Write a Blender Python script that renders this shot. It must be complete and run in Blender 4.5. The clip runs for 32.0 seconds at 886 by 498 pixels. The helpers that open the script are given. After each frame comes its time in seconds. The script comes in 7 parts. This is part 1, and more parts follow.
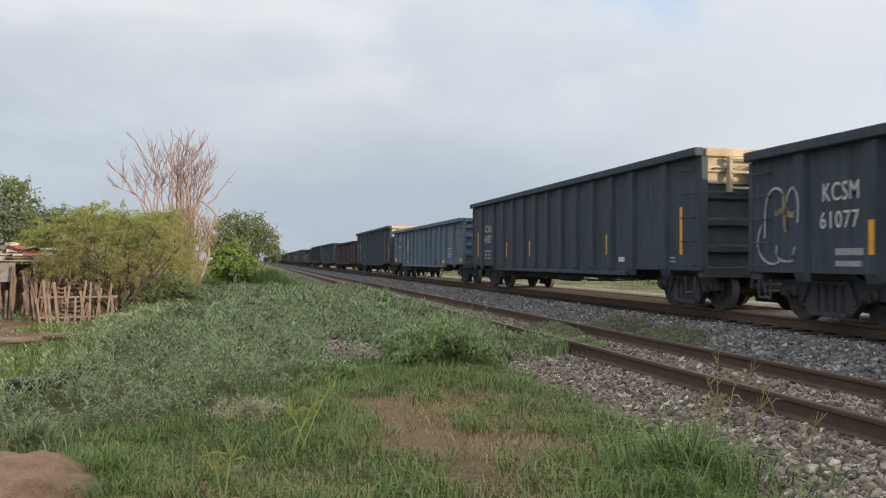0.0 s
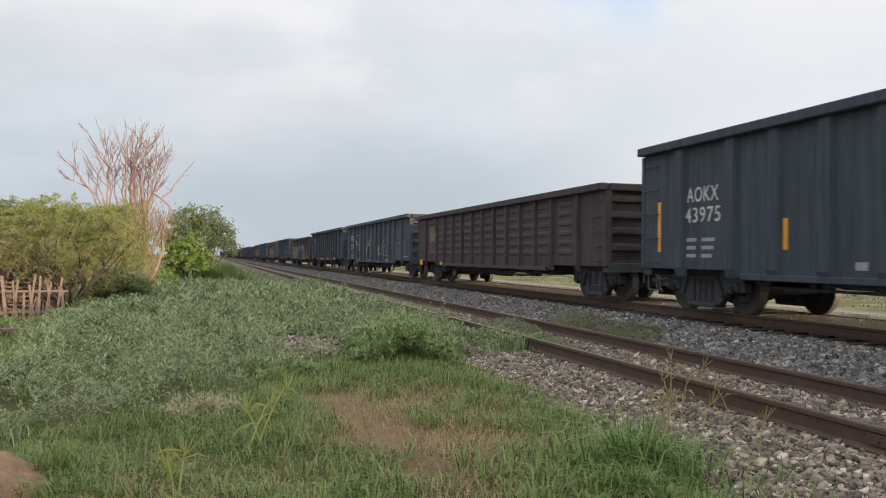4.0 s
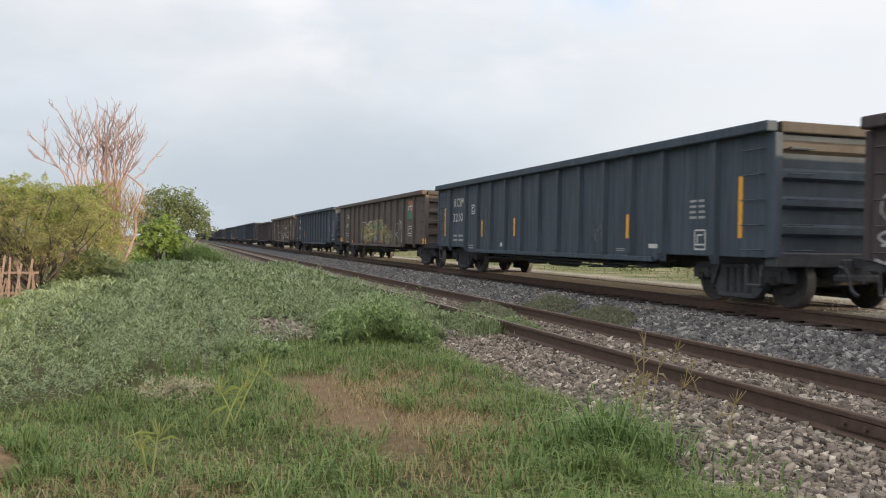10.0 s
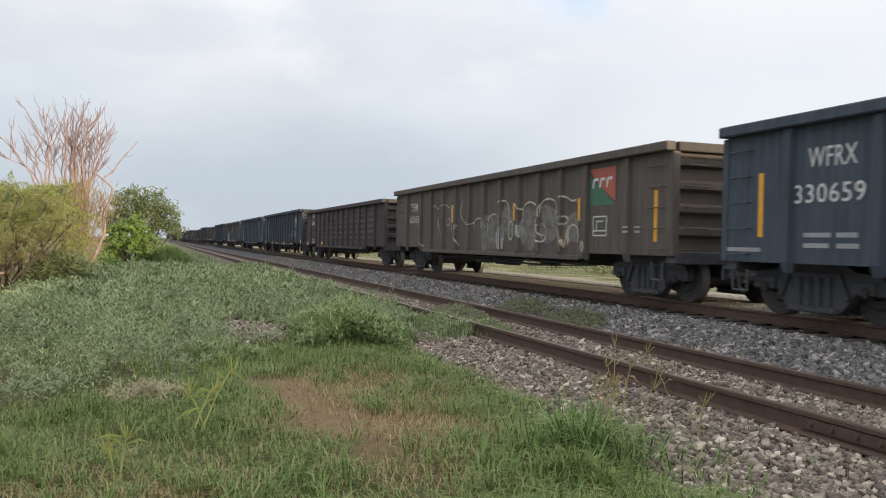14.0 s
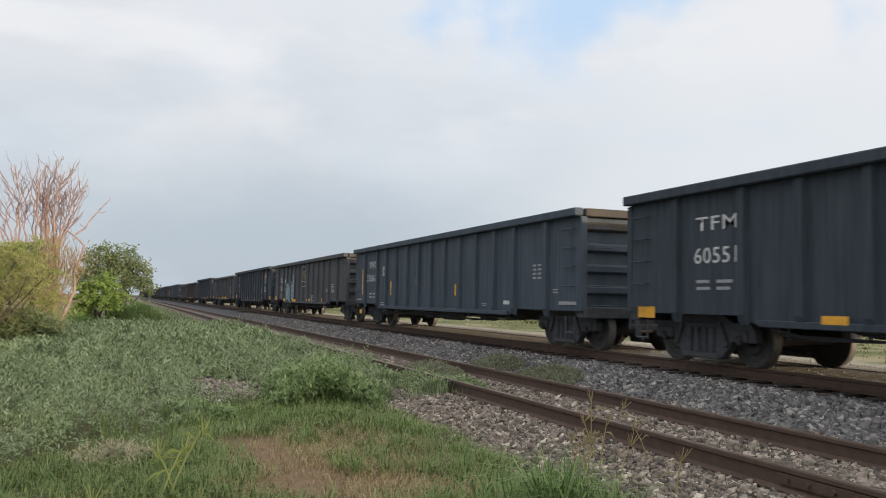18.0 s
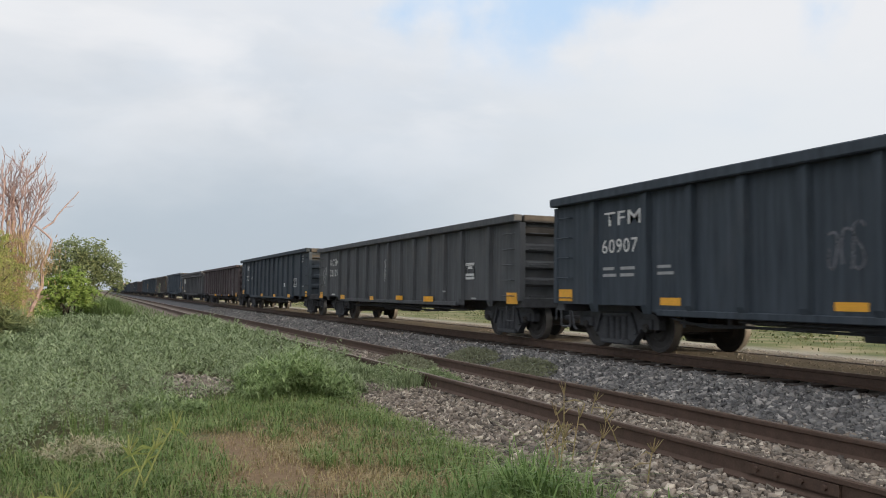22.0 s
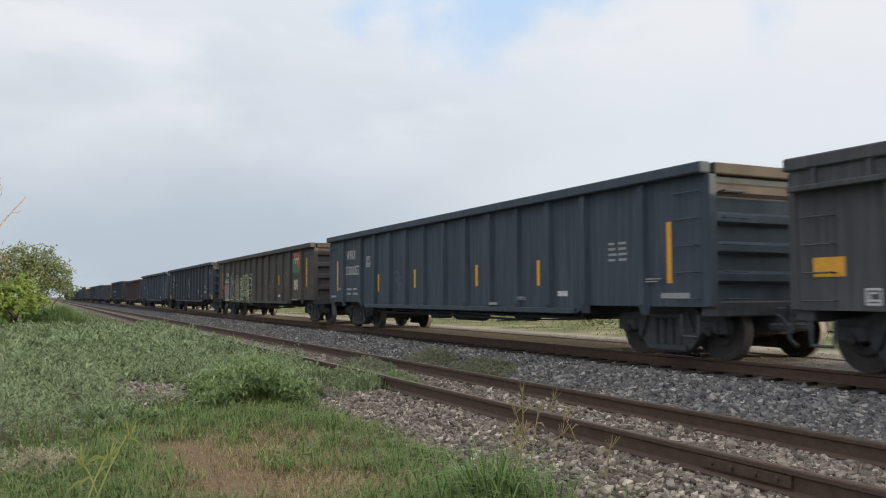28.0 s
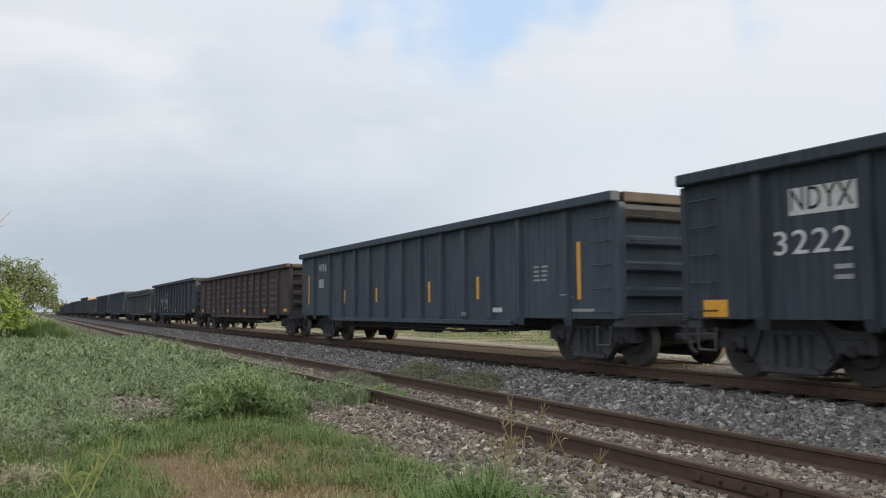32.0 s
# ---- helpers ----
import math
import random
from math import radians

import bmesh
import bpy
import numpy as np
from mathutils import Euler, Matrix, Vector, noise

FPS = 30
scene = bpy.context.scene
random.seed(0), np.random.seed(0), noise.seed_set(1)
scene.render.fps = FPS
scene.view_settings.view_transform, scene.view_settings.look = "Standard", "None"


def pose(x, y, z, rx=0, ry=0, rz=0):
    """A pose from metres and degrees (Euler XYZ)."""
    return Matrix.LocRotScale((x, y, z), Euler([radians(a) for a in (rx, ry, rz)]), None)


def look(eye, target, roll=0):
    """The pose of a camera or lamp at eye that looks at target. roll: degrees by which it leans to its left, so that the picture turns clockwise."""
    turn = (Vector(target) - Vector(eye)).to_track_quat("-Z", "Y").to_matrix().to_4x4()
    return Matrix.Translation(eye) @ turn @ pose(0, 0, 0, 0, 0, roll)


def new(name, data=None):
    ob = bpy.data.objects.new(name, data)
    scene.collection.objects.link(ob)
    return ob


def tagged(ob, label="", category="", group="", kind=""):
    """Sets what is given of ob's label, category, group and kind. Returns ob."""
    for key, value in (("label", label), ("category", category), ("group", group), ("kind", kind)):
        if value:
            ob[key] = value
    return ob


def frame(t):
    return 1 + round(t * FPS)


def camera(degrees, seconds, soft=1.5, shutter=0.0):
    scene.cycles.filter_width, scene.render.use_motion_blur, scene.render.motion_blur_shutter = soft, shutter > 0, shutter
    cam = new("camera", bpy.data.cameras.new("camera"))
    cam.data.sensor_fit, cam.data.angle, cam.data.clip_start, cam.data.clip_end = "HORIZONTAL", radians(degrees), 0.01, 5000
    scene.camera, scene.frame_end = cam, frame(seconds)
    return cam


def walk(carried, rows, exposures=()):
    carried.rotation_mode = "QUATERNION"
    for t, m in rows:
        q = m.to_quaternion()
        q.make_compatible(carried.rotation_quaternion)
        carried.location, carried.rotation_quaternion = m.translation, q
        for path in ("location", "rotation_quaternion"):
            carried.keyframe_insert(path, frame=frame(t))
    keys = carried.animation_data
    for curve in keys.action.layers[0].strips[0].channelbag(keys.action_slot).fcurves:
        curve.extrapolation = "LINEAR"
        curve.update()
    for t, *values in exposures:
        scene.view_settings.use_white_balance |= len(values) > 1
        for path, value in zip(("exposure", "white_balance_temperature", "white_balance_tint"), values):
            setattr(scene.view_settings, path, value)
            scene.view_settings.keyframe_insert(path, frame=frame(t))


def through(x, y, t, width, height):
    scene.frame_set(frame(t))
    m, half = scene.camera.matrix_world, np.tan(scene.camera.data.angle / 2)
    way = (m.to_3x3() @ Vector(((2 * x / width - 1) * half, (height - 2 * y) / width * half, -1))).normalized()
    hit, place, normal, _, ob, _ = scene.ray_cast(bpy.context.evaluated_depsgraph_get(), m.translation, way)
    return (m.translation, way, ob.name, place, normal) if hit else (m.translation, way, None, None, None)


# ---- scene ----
EYE = (0.0, 0.0, 1.55)
SPEED, PITCH, FIRST = 13.085, 18.04, 12.98   # train: metres a second, metres a wagon, far end of wagon 0
RAIL_S, RAIL_M = 0.275, 0.60                # rail heads of the siding and of the main line
MID_S, MID_M = 5.72, 9.75                  # their middles; both run along y
GAUGE = 0.755                              # half the distance of the rail heads


def ahead(turn, tilt):
    """A point a metre ahead of the eye, turned to the left of +y and tilted up by degrees."""
    a, b = radians(turn), radians(tilt)
    return Vector(EYE) + Vector((-math.sin(a) * math.cos(b), math.cos(a) * math.cos(b), math.sin(b)))


cam = camera(57.0, 32.0, soft=1.05, shutter=0.15)
PATH = [  # seconds, tilt, lean, turn
    (0.0, look(EYE, ahead(-13.06, 0.83), 0.20)),
    (0.5, look(EYE, ahead(-13.95, -0.50), 1.36)),
    (1.0, look(EYE, ahead(-15.08, -1.07), 1.54)),
    (1.5, look(EYE, ahead(-15.58, -1.49), 1.14)),
    (2.0, look(EYE, ahead(-15.11, -1.13), 1.05)),
    (2.5, look(EYE, ahead(-15.26, -1.11), 0.67)),
    (3.0, look(EYE, ahead(-15.44, -0.23), 0.65)),
    (3.5, look(EYE, ahead(-15.79, 0.32), 0.47)),
    (5.5, look(EYE, ahead(-16.72, 0.85), 1.20)),
    (6.0, look(EYE, ahead(-17.31, 0.69), 1.08)),
    (6.5, look(EYE, ahead(-17.35, 0.66), 1.14)),
    (7.0, look(EYE, ahead(-18.01, 0.03), 0.73)),
    (7.5, look(EYE, ahead(-18.34, -0.11), 1.24)),
    (8.0, look(EYE, ahead(-16.32, -0.84), 1.85)),
    (8.5, look(EYE, ahead(-17.42, -0.86), 1.04)),
    (9.0, look(EYE, ahead(-18.71, -0.75), 0.37)),
    (9.5, look(EYE, ahead(-18.53, -0.71), 0.27)),
    (10.0, look(EYE, ahead(-17.68, -0.56), 0.93)),
    (10.5, look(EYE, ahead(-18.71, -0.76), 0.90)),
    (11.0, look(EYE, ahead(-18.50, -0.14), 1.06)),
    (11.5, look(EYE, ahead(-18.61, 0.03), 1.27)),
    (12.0, look(EYE, ahead(-18.91, -0.23), 1.17)),
    (12.5, look(EYE, ahead(-18.96, -0.36), 0.93)),
    (13.0, look(EYE, ahead(-19.14, -0.19), 1.32)),
    (13.5, look(EYE, ahead(-18.79, -0.23), 1.03)),
    (14.0, look(EYE, ahead(-19.59, -0.38), 1.24)),
    (14.5, look(EYE, ahead(-19.71, 0.33), 0.84)),
    (16.5, look(EYE, ahead(-20.65, 1.22), -0.13)),
    (17.0, look(EYE, ahead(-20.91, 2.11), 0.54)),
    (17.5, look(EYE, ahead(-21.01, 2.95), 0.90)),
    (18.0, look(EYE, ahead(-21.26, 3.58), 0.99)),
    (18.5, look(EYE, ahead(-21.66, 3.27), 0.65)),
    (19.0, look(EYE, ahead(-21.86, 2.82), 0.31)),
    (19.5, look(EYE, ahead(-21.50, 3.05), 0.29)),
    (20.0, look(EYE, ahead(-21.77, 3.02), 0.61)),
    (20.5, look(EYE, ahead(-21.80, 3.20), 0.55)),
    (21.0, look(EYE, ahead(-22.35, 3.28), 0.45)),
    (21.5, look(EYE, ahead(-22.75, 3.03), 0.56)),
    (22.0, look(EYE, ahead(-23.15, 3.17), 0.72)),
    (22.5, look(EYE, ahead(-23.91, 3.41), 0.42)),
    (23.0, look(EYE, ahead(-23.70, 3.14), 0.42)),
    (23.5, look(EYE, ahead(-23.86, 3.36), 0.21)),
    (24.0, look(EYE, ahead(-23.94, 3.70), 0.59)),
    (24.5, look(EYE, ahead(-20.99, 3.03), 2.09)),
    (25.0, look(EYE, ahead(-24.12, 3.29), 0.81)),
    (25.5, look(EYE, ahead(-24.14, 3.34), 0.06)),
    (27.5, look(EYE, ahead(-26.28, 3.12), -0.18)),
    (28.0, look(EYE, ahead(-26.15, 3.28), -0.21)),
    (28.5, look(EYE, ahead(-26.65, 4.18), 0.10)),
    (29.0, look(EYE, ahead(-25.63, 4.42), 0.27)),
    (29.5, look(EYE, ahead(-25.64, 4.32), -0.09)),
    (30.0, look(EYE, ahead(-25.87, 4.47), -0.12)),
    (30.5, look(EYE, ahead(-26.51, 4.44), 0.06)),
    (31.0, look(EYE, ahead(-26.75, 4.61), 0.06)),
    (31.5, look(EYE, ahead(-26.66, 4.69), 0.30)),
    (32.0, look(EYE, ahead(-26.99, 4.22), -0.33)),
]

walk(cam, PATH, [(0.0, -0.04, 6250, 8), (1.0, 0.12, 6450, 9), (2.0, 0.14, 6450, 9), (3.5, 0.10, 6450, 9), (6.0, 0.12, 6450, 9), (9.0, 0.20, 6450, 9), (13.0, 0.21, 6400, 9), (18.0, 0.04, 6350, 8), (23.0, 0.04, 6350, 8), (30.0, 0.02, 6250, 8), (32.0, 0.02, 6250, 8)])

# ---- world and sun ----
SUN = Vector((0.55, -0.835, 0.0)).normalized()
SUN_HIGH = radians(9.0)
world = bpy.data.worlds.new("sky")
scene.world = world
world.use_nodes = True
wt = world.node_tree
wt.nodes.clear()


def wnode(kind, **inputs):
    n = wt.nodes.new(kind)
    for key, value in inputs.items():
        n.inputs[key].default_value = value
    return n


w_out = wnode("ShaderNodeOutputWorld")
w_sky = wnode("ShaderNodeTexSky")
w_sky.sky_type, w_sky.sun_disc = "NISHITA", False
w_sky.sun_elevation, w_sky.sun_rotation = SUN_HIGH, math.atan2(SUN.x, SUN.y)
w_sky.dust_density, w_sky.air_density = 1.5, 1.0
w_blue = wnode("ShaderNodeBackground", Strength=0.15)
wt.links.new(w_sky.outputs[0], w_blue.inputs[0])
w_co = wnode("ShaderNodeTexCoord")
w_map = wnode("ShaderNodeMapping")
w_map.inputs["Location"].default_value = (1.3, 0.4, 0.2)
w_map.inputs["Scale"].default_value = (1.0, 1.0, 2.4)
wt.links.new(w_co.outputs["Generated"], w_map.inputs[0])
w_noise = wnode("ShaderNodeTexNoise", Scale=2.6, Detail=7.0, Roughness=0.55)
wt.links.new(w_map.outputs[0], w_noise.inputs["Vector"])
w_sep = wnode("ShaderNodeSeparateXYZ")
wt.links.new(w_co.outputs["Generated"], w_sep.inputs[0])


def wmath(op, a, b, c=0.0):
    n = wt.nodes.new("ShaderNodeMath")
    n.operation = op
    for value, slot in ((a, n.inputs[0]), (b, n.inputs[1]), (c, n.inputs[2])):
        if isinstance(value, (int, float)):
            slot.default_value = value
        else:
            wt.links.new(value, slot)
    return n.outputs[0]


def wstep(value, lo, hi):
    n = wnode("ShaderNodeMapRange")
    n.interpolation_type = "SMOOTHSTEP"
    n.inputs["From Min"].default_value, n.inputs["From Max"].default_value = lo, hi
    wt.links.new(value, n.inputs[0])
    return n.outputs[0]


def wmix(fac, a, b, blend="MIX"):
    n = wnode("ShaderNodeMix")
    n.data_type, n.blend_type = "RGBA", blend
    for value, slot in ((fac, n.inputs[0]), (a, n.inputs[6]), (b, n.inputs[7])):
        if isinstance(value, (int, float)):
            slot.default_value = value
        elif isinstance(value, tuple):
            slot.default_value = (*value, 1)
        else:
            wt.links.new(value, slot)
    return n.outputs[2]


def wtoward(d):
    n = wnode("ShaderNodeVectorMath")
    n.operation = "DOT_PRODUCT"
    n.inputs[1].default_value = Vector(d).normalized()
    wt.links.new(w_co.outputs["Generated"], n.inputs[0])
    return n.outputs["Value"]


# haze low down, white cloud higher up, uneven where they meet
w_high = wmath("MULTIPLY_ADD", w_noise.outputs[0], 0.34, w_sep.outputs[2])
haze = wmix(wstep(wtoward((0.85, 0.5, 0.15)), 0.72, 0.97), (0.49, 0.545, 0.615), (0.76, 0.785, 0.82))
veil = wmix(wstep(w_high, 0.22, 0.60), haze, (0.86, 0.845, 0.86))
w_tone = wnode("ShaderNodeTexNoise", Scale=4.2, Detail=5.0)
wt.links.new(w_map.outputs[0], w_tone.inputs["Vector"])
veil = wmix(wmath("MULTIPLY", wstep(w_tone.outputs[0], 0.46, 0.66), 0.30), veil, (0.70, 0.75, 0.83))
# soft white heads of cloud
w_head = wnode("ShaderNodeTexNoise", Scale=3.1, Detail=6.0, Roughness=0.5, Distortion=0.4)
wt.links.new(w_map.outputs[0], w_head.inputs["Vector"])
w_heads = wmath("MULTIPLY", wstep(w_head.outputs[0], 0.48, 0.64), wstep(w_sep.outputs[2], 0.12, 0.26))
veil = wmix(wmath("MULTIPLY", w_heads, 0.6), veil, (0.93, 0.90, 0.90))
# a thin place in the cloud, where the blue shows
w_puff = wnode("ShaderNodeTexNoise", Scale=5.0, Detail=6.0, Roughness=0.5)
wt.links.new(w_co.outputs["Generated"], w_puff.inputs["Vector"])
w_open = wmath("MULTIPLY_ADD", w_puff.outputs[0], -0.42, wtoward((0.57, 0.70, 0.45)))
w_open = wmath("MULTIPLY", wstep(w_open, 0.735, 0.81), wstep(w_sep.outputs[2], 0.22, 0.33))
veil = wmix(wmath("MULTIPLY", w_open, 0.75), veil, (0.50, 0.715, 1.0))
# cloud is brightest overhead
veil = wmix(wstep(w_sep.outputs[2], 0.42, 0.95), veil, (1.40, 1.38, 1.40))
# the veil is brighter and warmer round the sun
w_glow = wstep(wtoward(SUN * math.cos(SUN_HIGH) + Vector((0, 0, math.sin(SUN_HIGH)))), 0.35, 1.0)
veil = wmix(w_glow, veil, (1.1, 0.92, 0.68), "ADD")
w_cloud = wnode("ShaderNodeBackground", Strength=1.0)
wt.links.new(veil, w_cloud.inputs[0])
w_mix = wnode("ShaderNodeMixShader")
wt.links.new(wmath("MULTIPLY_ADD", w_open, -0.08, 0.96), w_mix.inputs[0])
wt.links.new(w_blue.outputs[0], w_mix.inputs[1])
wt.links.new(w_cloud.outputs[0], w_mix.inputs[2])
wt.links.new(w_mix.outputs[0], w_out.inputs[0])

sun = new("sun", bpy.data.lights.new("sun", "SUN"))
sun.data.energy, sun.data.angle, sun.data.color = 4.6, radians(1.5), (1.0, 0.76, 0.50)
sun.matrix_world = look((SUN * math.cos(SUN_HIGH) + Vector((0, 0, math.sin(SUN_HIGH)))) * 60, (0, 0, 0))
scene.view_settings.exposure = 0.0

# ---- materials ----
def material(name, rough=0.8, metal=0.0):
    m = bpy.data.materials.new(name)
    m.use_nodes = True
    b = m.node_tree.nodes["Principled BSDF"]
    b.inputs["Roughness"].default_value, b.inputs["Metallic"].default_value = rough, metal
    return m, m.node_tree, b


def coords(t, scale=(1, 1, 1), space="Object"):
    c, mp = t.nodes.new("ShaderNodeTexCoord"), t.nodes.new("ShaderNodeMapping")
    mp.inputs["Scale"].default_value = scale
    t.links.new(c.outputs[space], mp.inputs[0])
    return mp.outputs[0]


def noise_of(t, vec, scale, detail=4.0, rough=0.55):
    n = t.nodes.new("ShaderNodeTexNoise")
    n.inputs["Scale"].default_value, n.inputs["Detail"].default_value, n.inputs["Roughness"].default_value = scale, detail, rough
    t.links.new(vec, n.inputs["Vector"])
    return n.outputs[0]


def ramp(t, fac, *stops):
    r = t.nodes.new("ShaderNodeValToRGB")
    e = r.color_ramp.elements
    while len(e) < len(stops):
        e.new(0.5)
    for k, (p, c) in enumerate(stops):
        e[k].position = p
        e[k].color = (*c, 1) if len(c) == 3 else c
    t.links.new(fac, r.inputs[0])
    return r.outputs[0]


def mix(t, fac, a, b, blend="MIX"):
    n = t.nodes.new("ShaderNodeMix")
    n.data_type, n.blend_type = "RGBA", blend
    for value, slot in ((fac, n.inputs[0]), (a, n.inputs[6]), (b, n.inputs[7])):
        if isinstance(value, (int, float)):
            slot.default_value = value
        elif isinstance(value, tuple):
            slot.default_value = (*value, 1)
        else:
            t.links.new(value, slot)
    return n.outputs[2]


def maths(t, op, a, b=0.0, c=0.0):
    n = t.nodes.new("ShaderNodeMath")
    n.operation = op
    for value, slot in ((a, n.inputs[0]), (b, n.inputs[1]), (c, n.inputs[2])):
        if isinstance(value, (int, float)):
            slot.default_value = value
        else:
            t.links.new(value, slot)
    return n.outputs[0]


def step(t, value, lo, hi):
    n = t.nodes.new("ShaderNodeMapRange")
    n.interpolation_type = "SMOOTHSTEP"
    n.inputs["From Min"].default_value, n.inputs["From Max"].default_value = lo, hi
    t.links.new(value, n.inputs[0])
    return n.outputs[0]


def bump(t, b, height, strength=0.3, distance=0.01):
    n = t.nodes.new("ShaderNodeBump")
    n.inputs["Strength"].default_value, n.inputs["Distance"].default_value = strength, distance
    t.links.new(height, n.inputs["Height"])
    t.links.new(n.outputs[0], b.inputs["Normal"])


def plain(name, colour, rough=0.8, metal=0.0, vary=0.25, scale=6.0, relief=0.15):
    """A surface of one colour with grain and blotches."""
    m, t, b = material(name, rough, metal)
    v = coords(t)
    dark, light = tuple(c * (1 - vary) for c in colour), tuple(min(1, c * (1 + vary)) for c in colour)
    col = ramp(t, noise_of(t, v, scale), (0.3, dark), (0.7, light))
    t.links.new(mix(t, 0.5, col, ramp(t, noise_of(t, v, scale * 9), (0.3, dark), (0.7, light))), b.inputs["Base Color"])
    bump(t, b, noise_of(t, v, scale * 8), relief, 0.01)
    return m


def sprayed(name, colour, cover=0.8, vary=0.3):
    """Faded spray paint: soft, patchy, the wagon's own paint shows through."""
    m, t, b = material(name, 0.75)
    v = coords(t)
    dark, light = tuple(c * (1 - vary) for c in colour), tuple(min(1, c * (1 + vary)) for c in colour)
    t.links.new(ramp(t, noise_of(t, v, 4), (0.3, dark), (0.7, light)), b.inputs["Base Color"])
    worn = maths(t, "MULTIPLY", step(t, noise_of(t, v, 5.5, 6, 0.65), 0.24, 0.52), cover)
    t.links.new(worn, b.inputs["Alpha"])
    return m


def leafy(name, *colours, rough=0.6, through=0.25):
    """Leaves or blades: each island has a tone of its own, a little light comes through."""
    m, t, b = material(name, rough)
    g = t.nodes.new("ShaderNodeNewGeometry")
    n = len(colours) - 1
    col = ramp(t, g.outputs["Random Per Island"], *[(k / n, c) for k, c in enumerate(colours)])
    v = coords(t)
    col = mix(t, maths(t, "MULTIPLY", noise_of(t, v, 0.9, 3), 0.7), col, tuple(0.55 * c for c in colours[n // 2]))
    t.links.new(col, b.inputs["Base Color"])
    b.inputs["Specular IOR Level"].default_value = 0.25
    tr = t.nodes.new("ShaderNodeBsdfTranslucent")
    t.links.new(col, tr.inputs[0])
    mx = t.nodes.new("ShaderNodeMixShader")
    mx.inputs[0].default_value = through
    t.links.new(b.outputs[0], mx.inputs[1])
    t.links.new(tr.outputs[0], mx.inputs[2])
    t.links.new(mx.outputs[0], t.nodes["Material Output"].inputs[0])
    return m


def car_paint(name, colour, rust=0.3, dust=0.3, fade=0.24):
    """Weathered wagon paint: faded patches, upright rain streaks, rust blooms, dust low down in the grain."""
    m, t, b = material(name, 0.55)
    b.inputs["Specular IOR Level"].default_value = 0.18
    v = coords(t)
    o = t.nodes.new("ShaderNodeObjectInfo")
    far = t.nodes.new("ShaderNodeVectorMath")
    far.operation = "MULTIPLY_ADD"
    far.inputs[1].default_value = (1, 1, 1)
    t.links.new(v, far.inputs[0])
    t.links.new(o.outputs["Random"], far.inputs[2])
    p = far.outputs[0]
    sm = t.nodes.new("ShaderNodeMapping")
    sm.inputs["Scale"].default_value = (1, 5, 0.35)
    t.links.new(p, sm.inputs[0])
    streak = noise_of(t, sm.outputs[0], 2.2, 5, 0.6)
    lo, hi = tuple(c * (1 - fade) for c in colour), tuple(min(1, c * (1 + fade) + 0.012) for c in colour)
    col = ramp(t, streak, (0.28, lo), (0.72, hi))
    blot = noise_of(t, p, 1.1, 6, 0.65)
    col = mix(t, maths(t, "MULTIPLY", step(t, blot, 0.50, 0.72), dust), col, (0.120, 0.114, 0.110))
    rst = maths(t, "MULTIPLY", step(t, noise_of(t, sm.outputs[0], 3.7, 8, 0.7), 0.66 - 0.22 * rust, 0.80 - 0.16 * rust), min(1.0, 0.35 + rust))
    rustcol = ramp(t, noise_of(t, p, 9.0), (0.3, (0.052, 0.040, 0.037)), (0.7, (0.088, 0.064, 0.055)))
    t.links.new(mix(t, rst, col, rustcol), b.inputs["Base Color"])
    t.links.new(maths(t, "MULTIPLY_ADD", blot, 0.3, 0.55), b.inputs["Roughness"])
    bump(t, b, noise_of(t, p, 2.3, 5), 0.25, 0.03)
    return m


PAINT = {
    "black": car_paint("weathered black wagon paint", (0.040, 0.052, 0.068), 0.05, 0.12),
    "charcoal": car_paint("weathered charcoal wagon paint", (0.056, 0.074, 0.097), 0.05, 0.12),
    "teal": car_paint("weathered teal black wagon paint", (0.048, 0.063, 0.082), 0.05, 0.12),
    "slate": car_paint("faded blue grey wagon paint", (0.112, 0.154, 0.200), 0.34, 0.34),
    "steel": car_paint("grey steel wagon paint", (0.070, 0.075, 0.084), 0.24, 0.40),
    "rust": car_paint("rusty brown wagon paint", (0.062, 0.050, 0.055), 0.14, 0.12),
    # warm tan standing in for sun on the top of a wagon's end
    "tan_tone": car_paint("tan sun-tinted wagon rail", (0.058, 0.052, 0.047), 0.10, 0.2),
    # cream that paints low sunlight onto the tops of tall wagons' ends
    "sunned": car_paint("cream sunlit wagon end", (0.40, 0.34, 0.25), 0.05, 0.15),
    "soot": car_paint("sooty grey wagon paint", (0.072, 0.067, 0.065), 0.20, 0.25),
    "umber": car_paint("brown black wagon paint", (0.101, 0.087, 0.079), 0.22, 0.30),
}
UNDER = plain("grimy black running gear", (0.060, 0.063, 0.072), 0.85, 0.0, 0.4, 8)
WHEEL = plain("worn wheel steel", (0.040, 0.037, 0.037), 0.75, 0.0, 0.35, 10)
TREAD = plain("polished wheel rim", (0.20, 0.19, 0.18), 0.5, 0.6, 0.2, 10)
INSIDE = plain("dusty load space sheet", (0.30, 0.215, 0.135), 0.85, 0.0, 0.3, 3)
WHITE = plain("weathered white stencil", (0.55, 0.56, 0.56), 0.7, 0.0, 0.25, 9)
GREYW = plain("dim grey stencil", (0.30, 0.31, 0.32), 0.7, 0.0, 0.3, 9)
YELLOW = plain("yellow reflective tape", (0.72, 0.36, 0.03), 0.5, 0.0, 0.2, 9)
CHALK = sprayed("pale spray paint", (0.42, 0.43, 0.44), 0.85)
GOLD = sprayed("ochre spray paint", (0.37, 0.31, 0.155), 0.65)
AQUA = sprayed("pale blue spray paint", (0.30, 0.42, 0.47), 0.8)
LIME = sprayed("dull green spray paint", (0.23, 0.28, 0.165), 0.7)
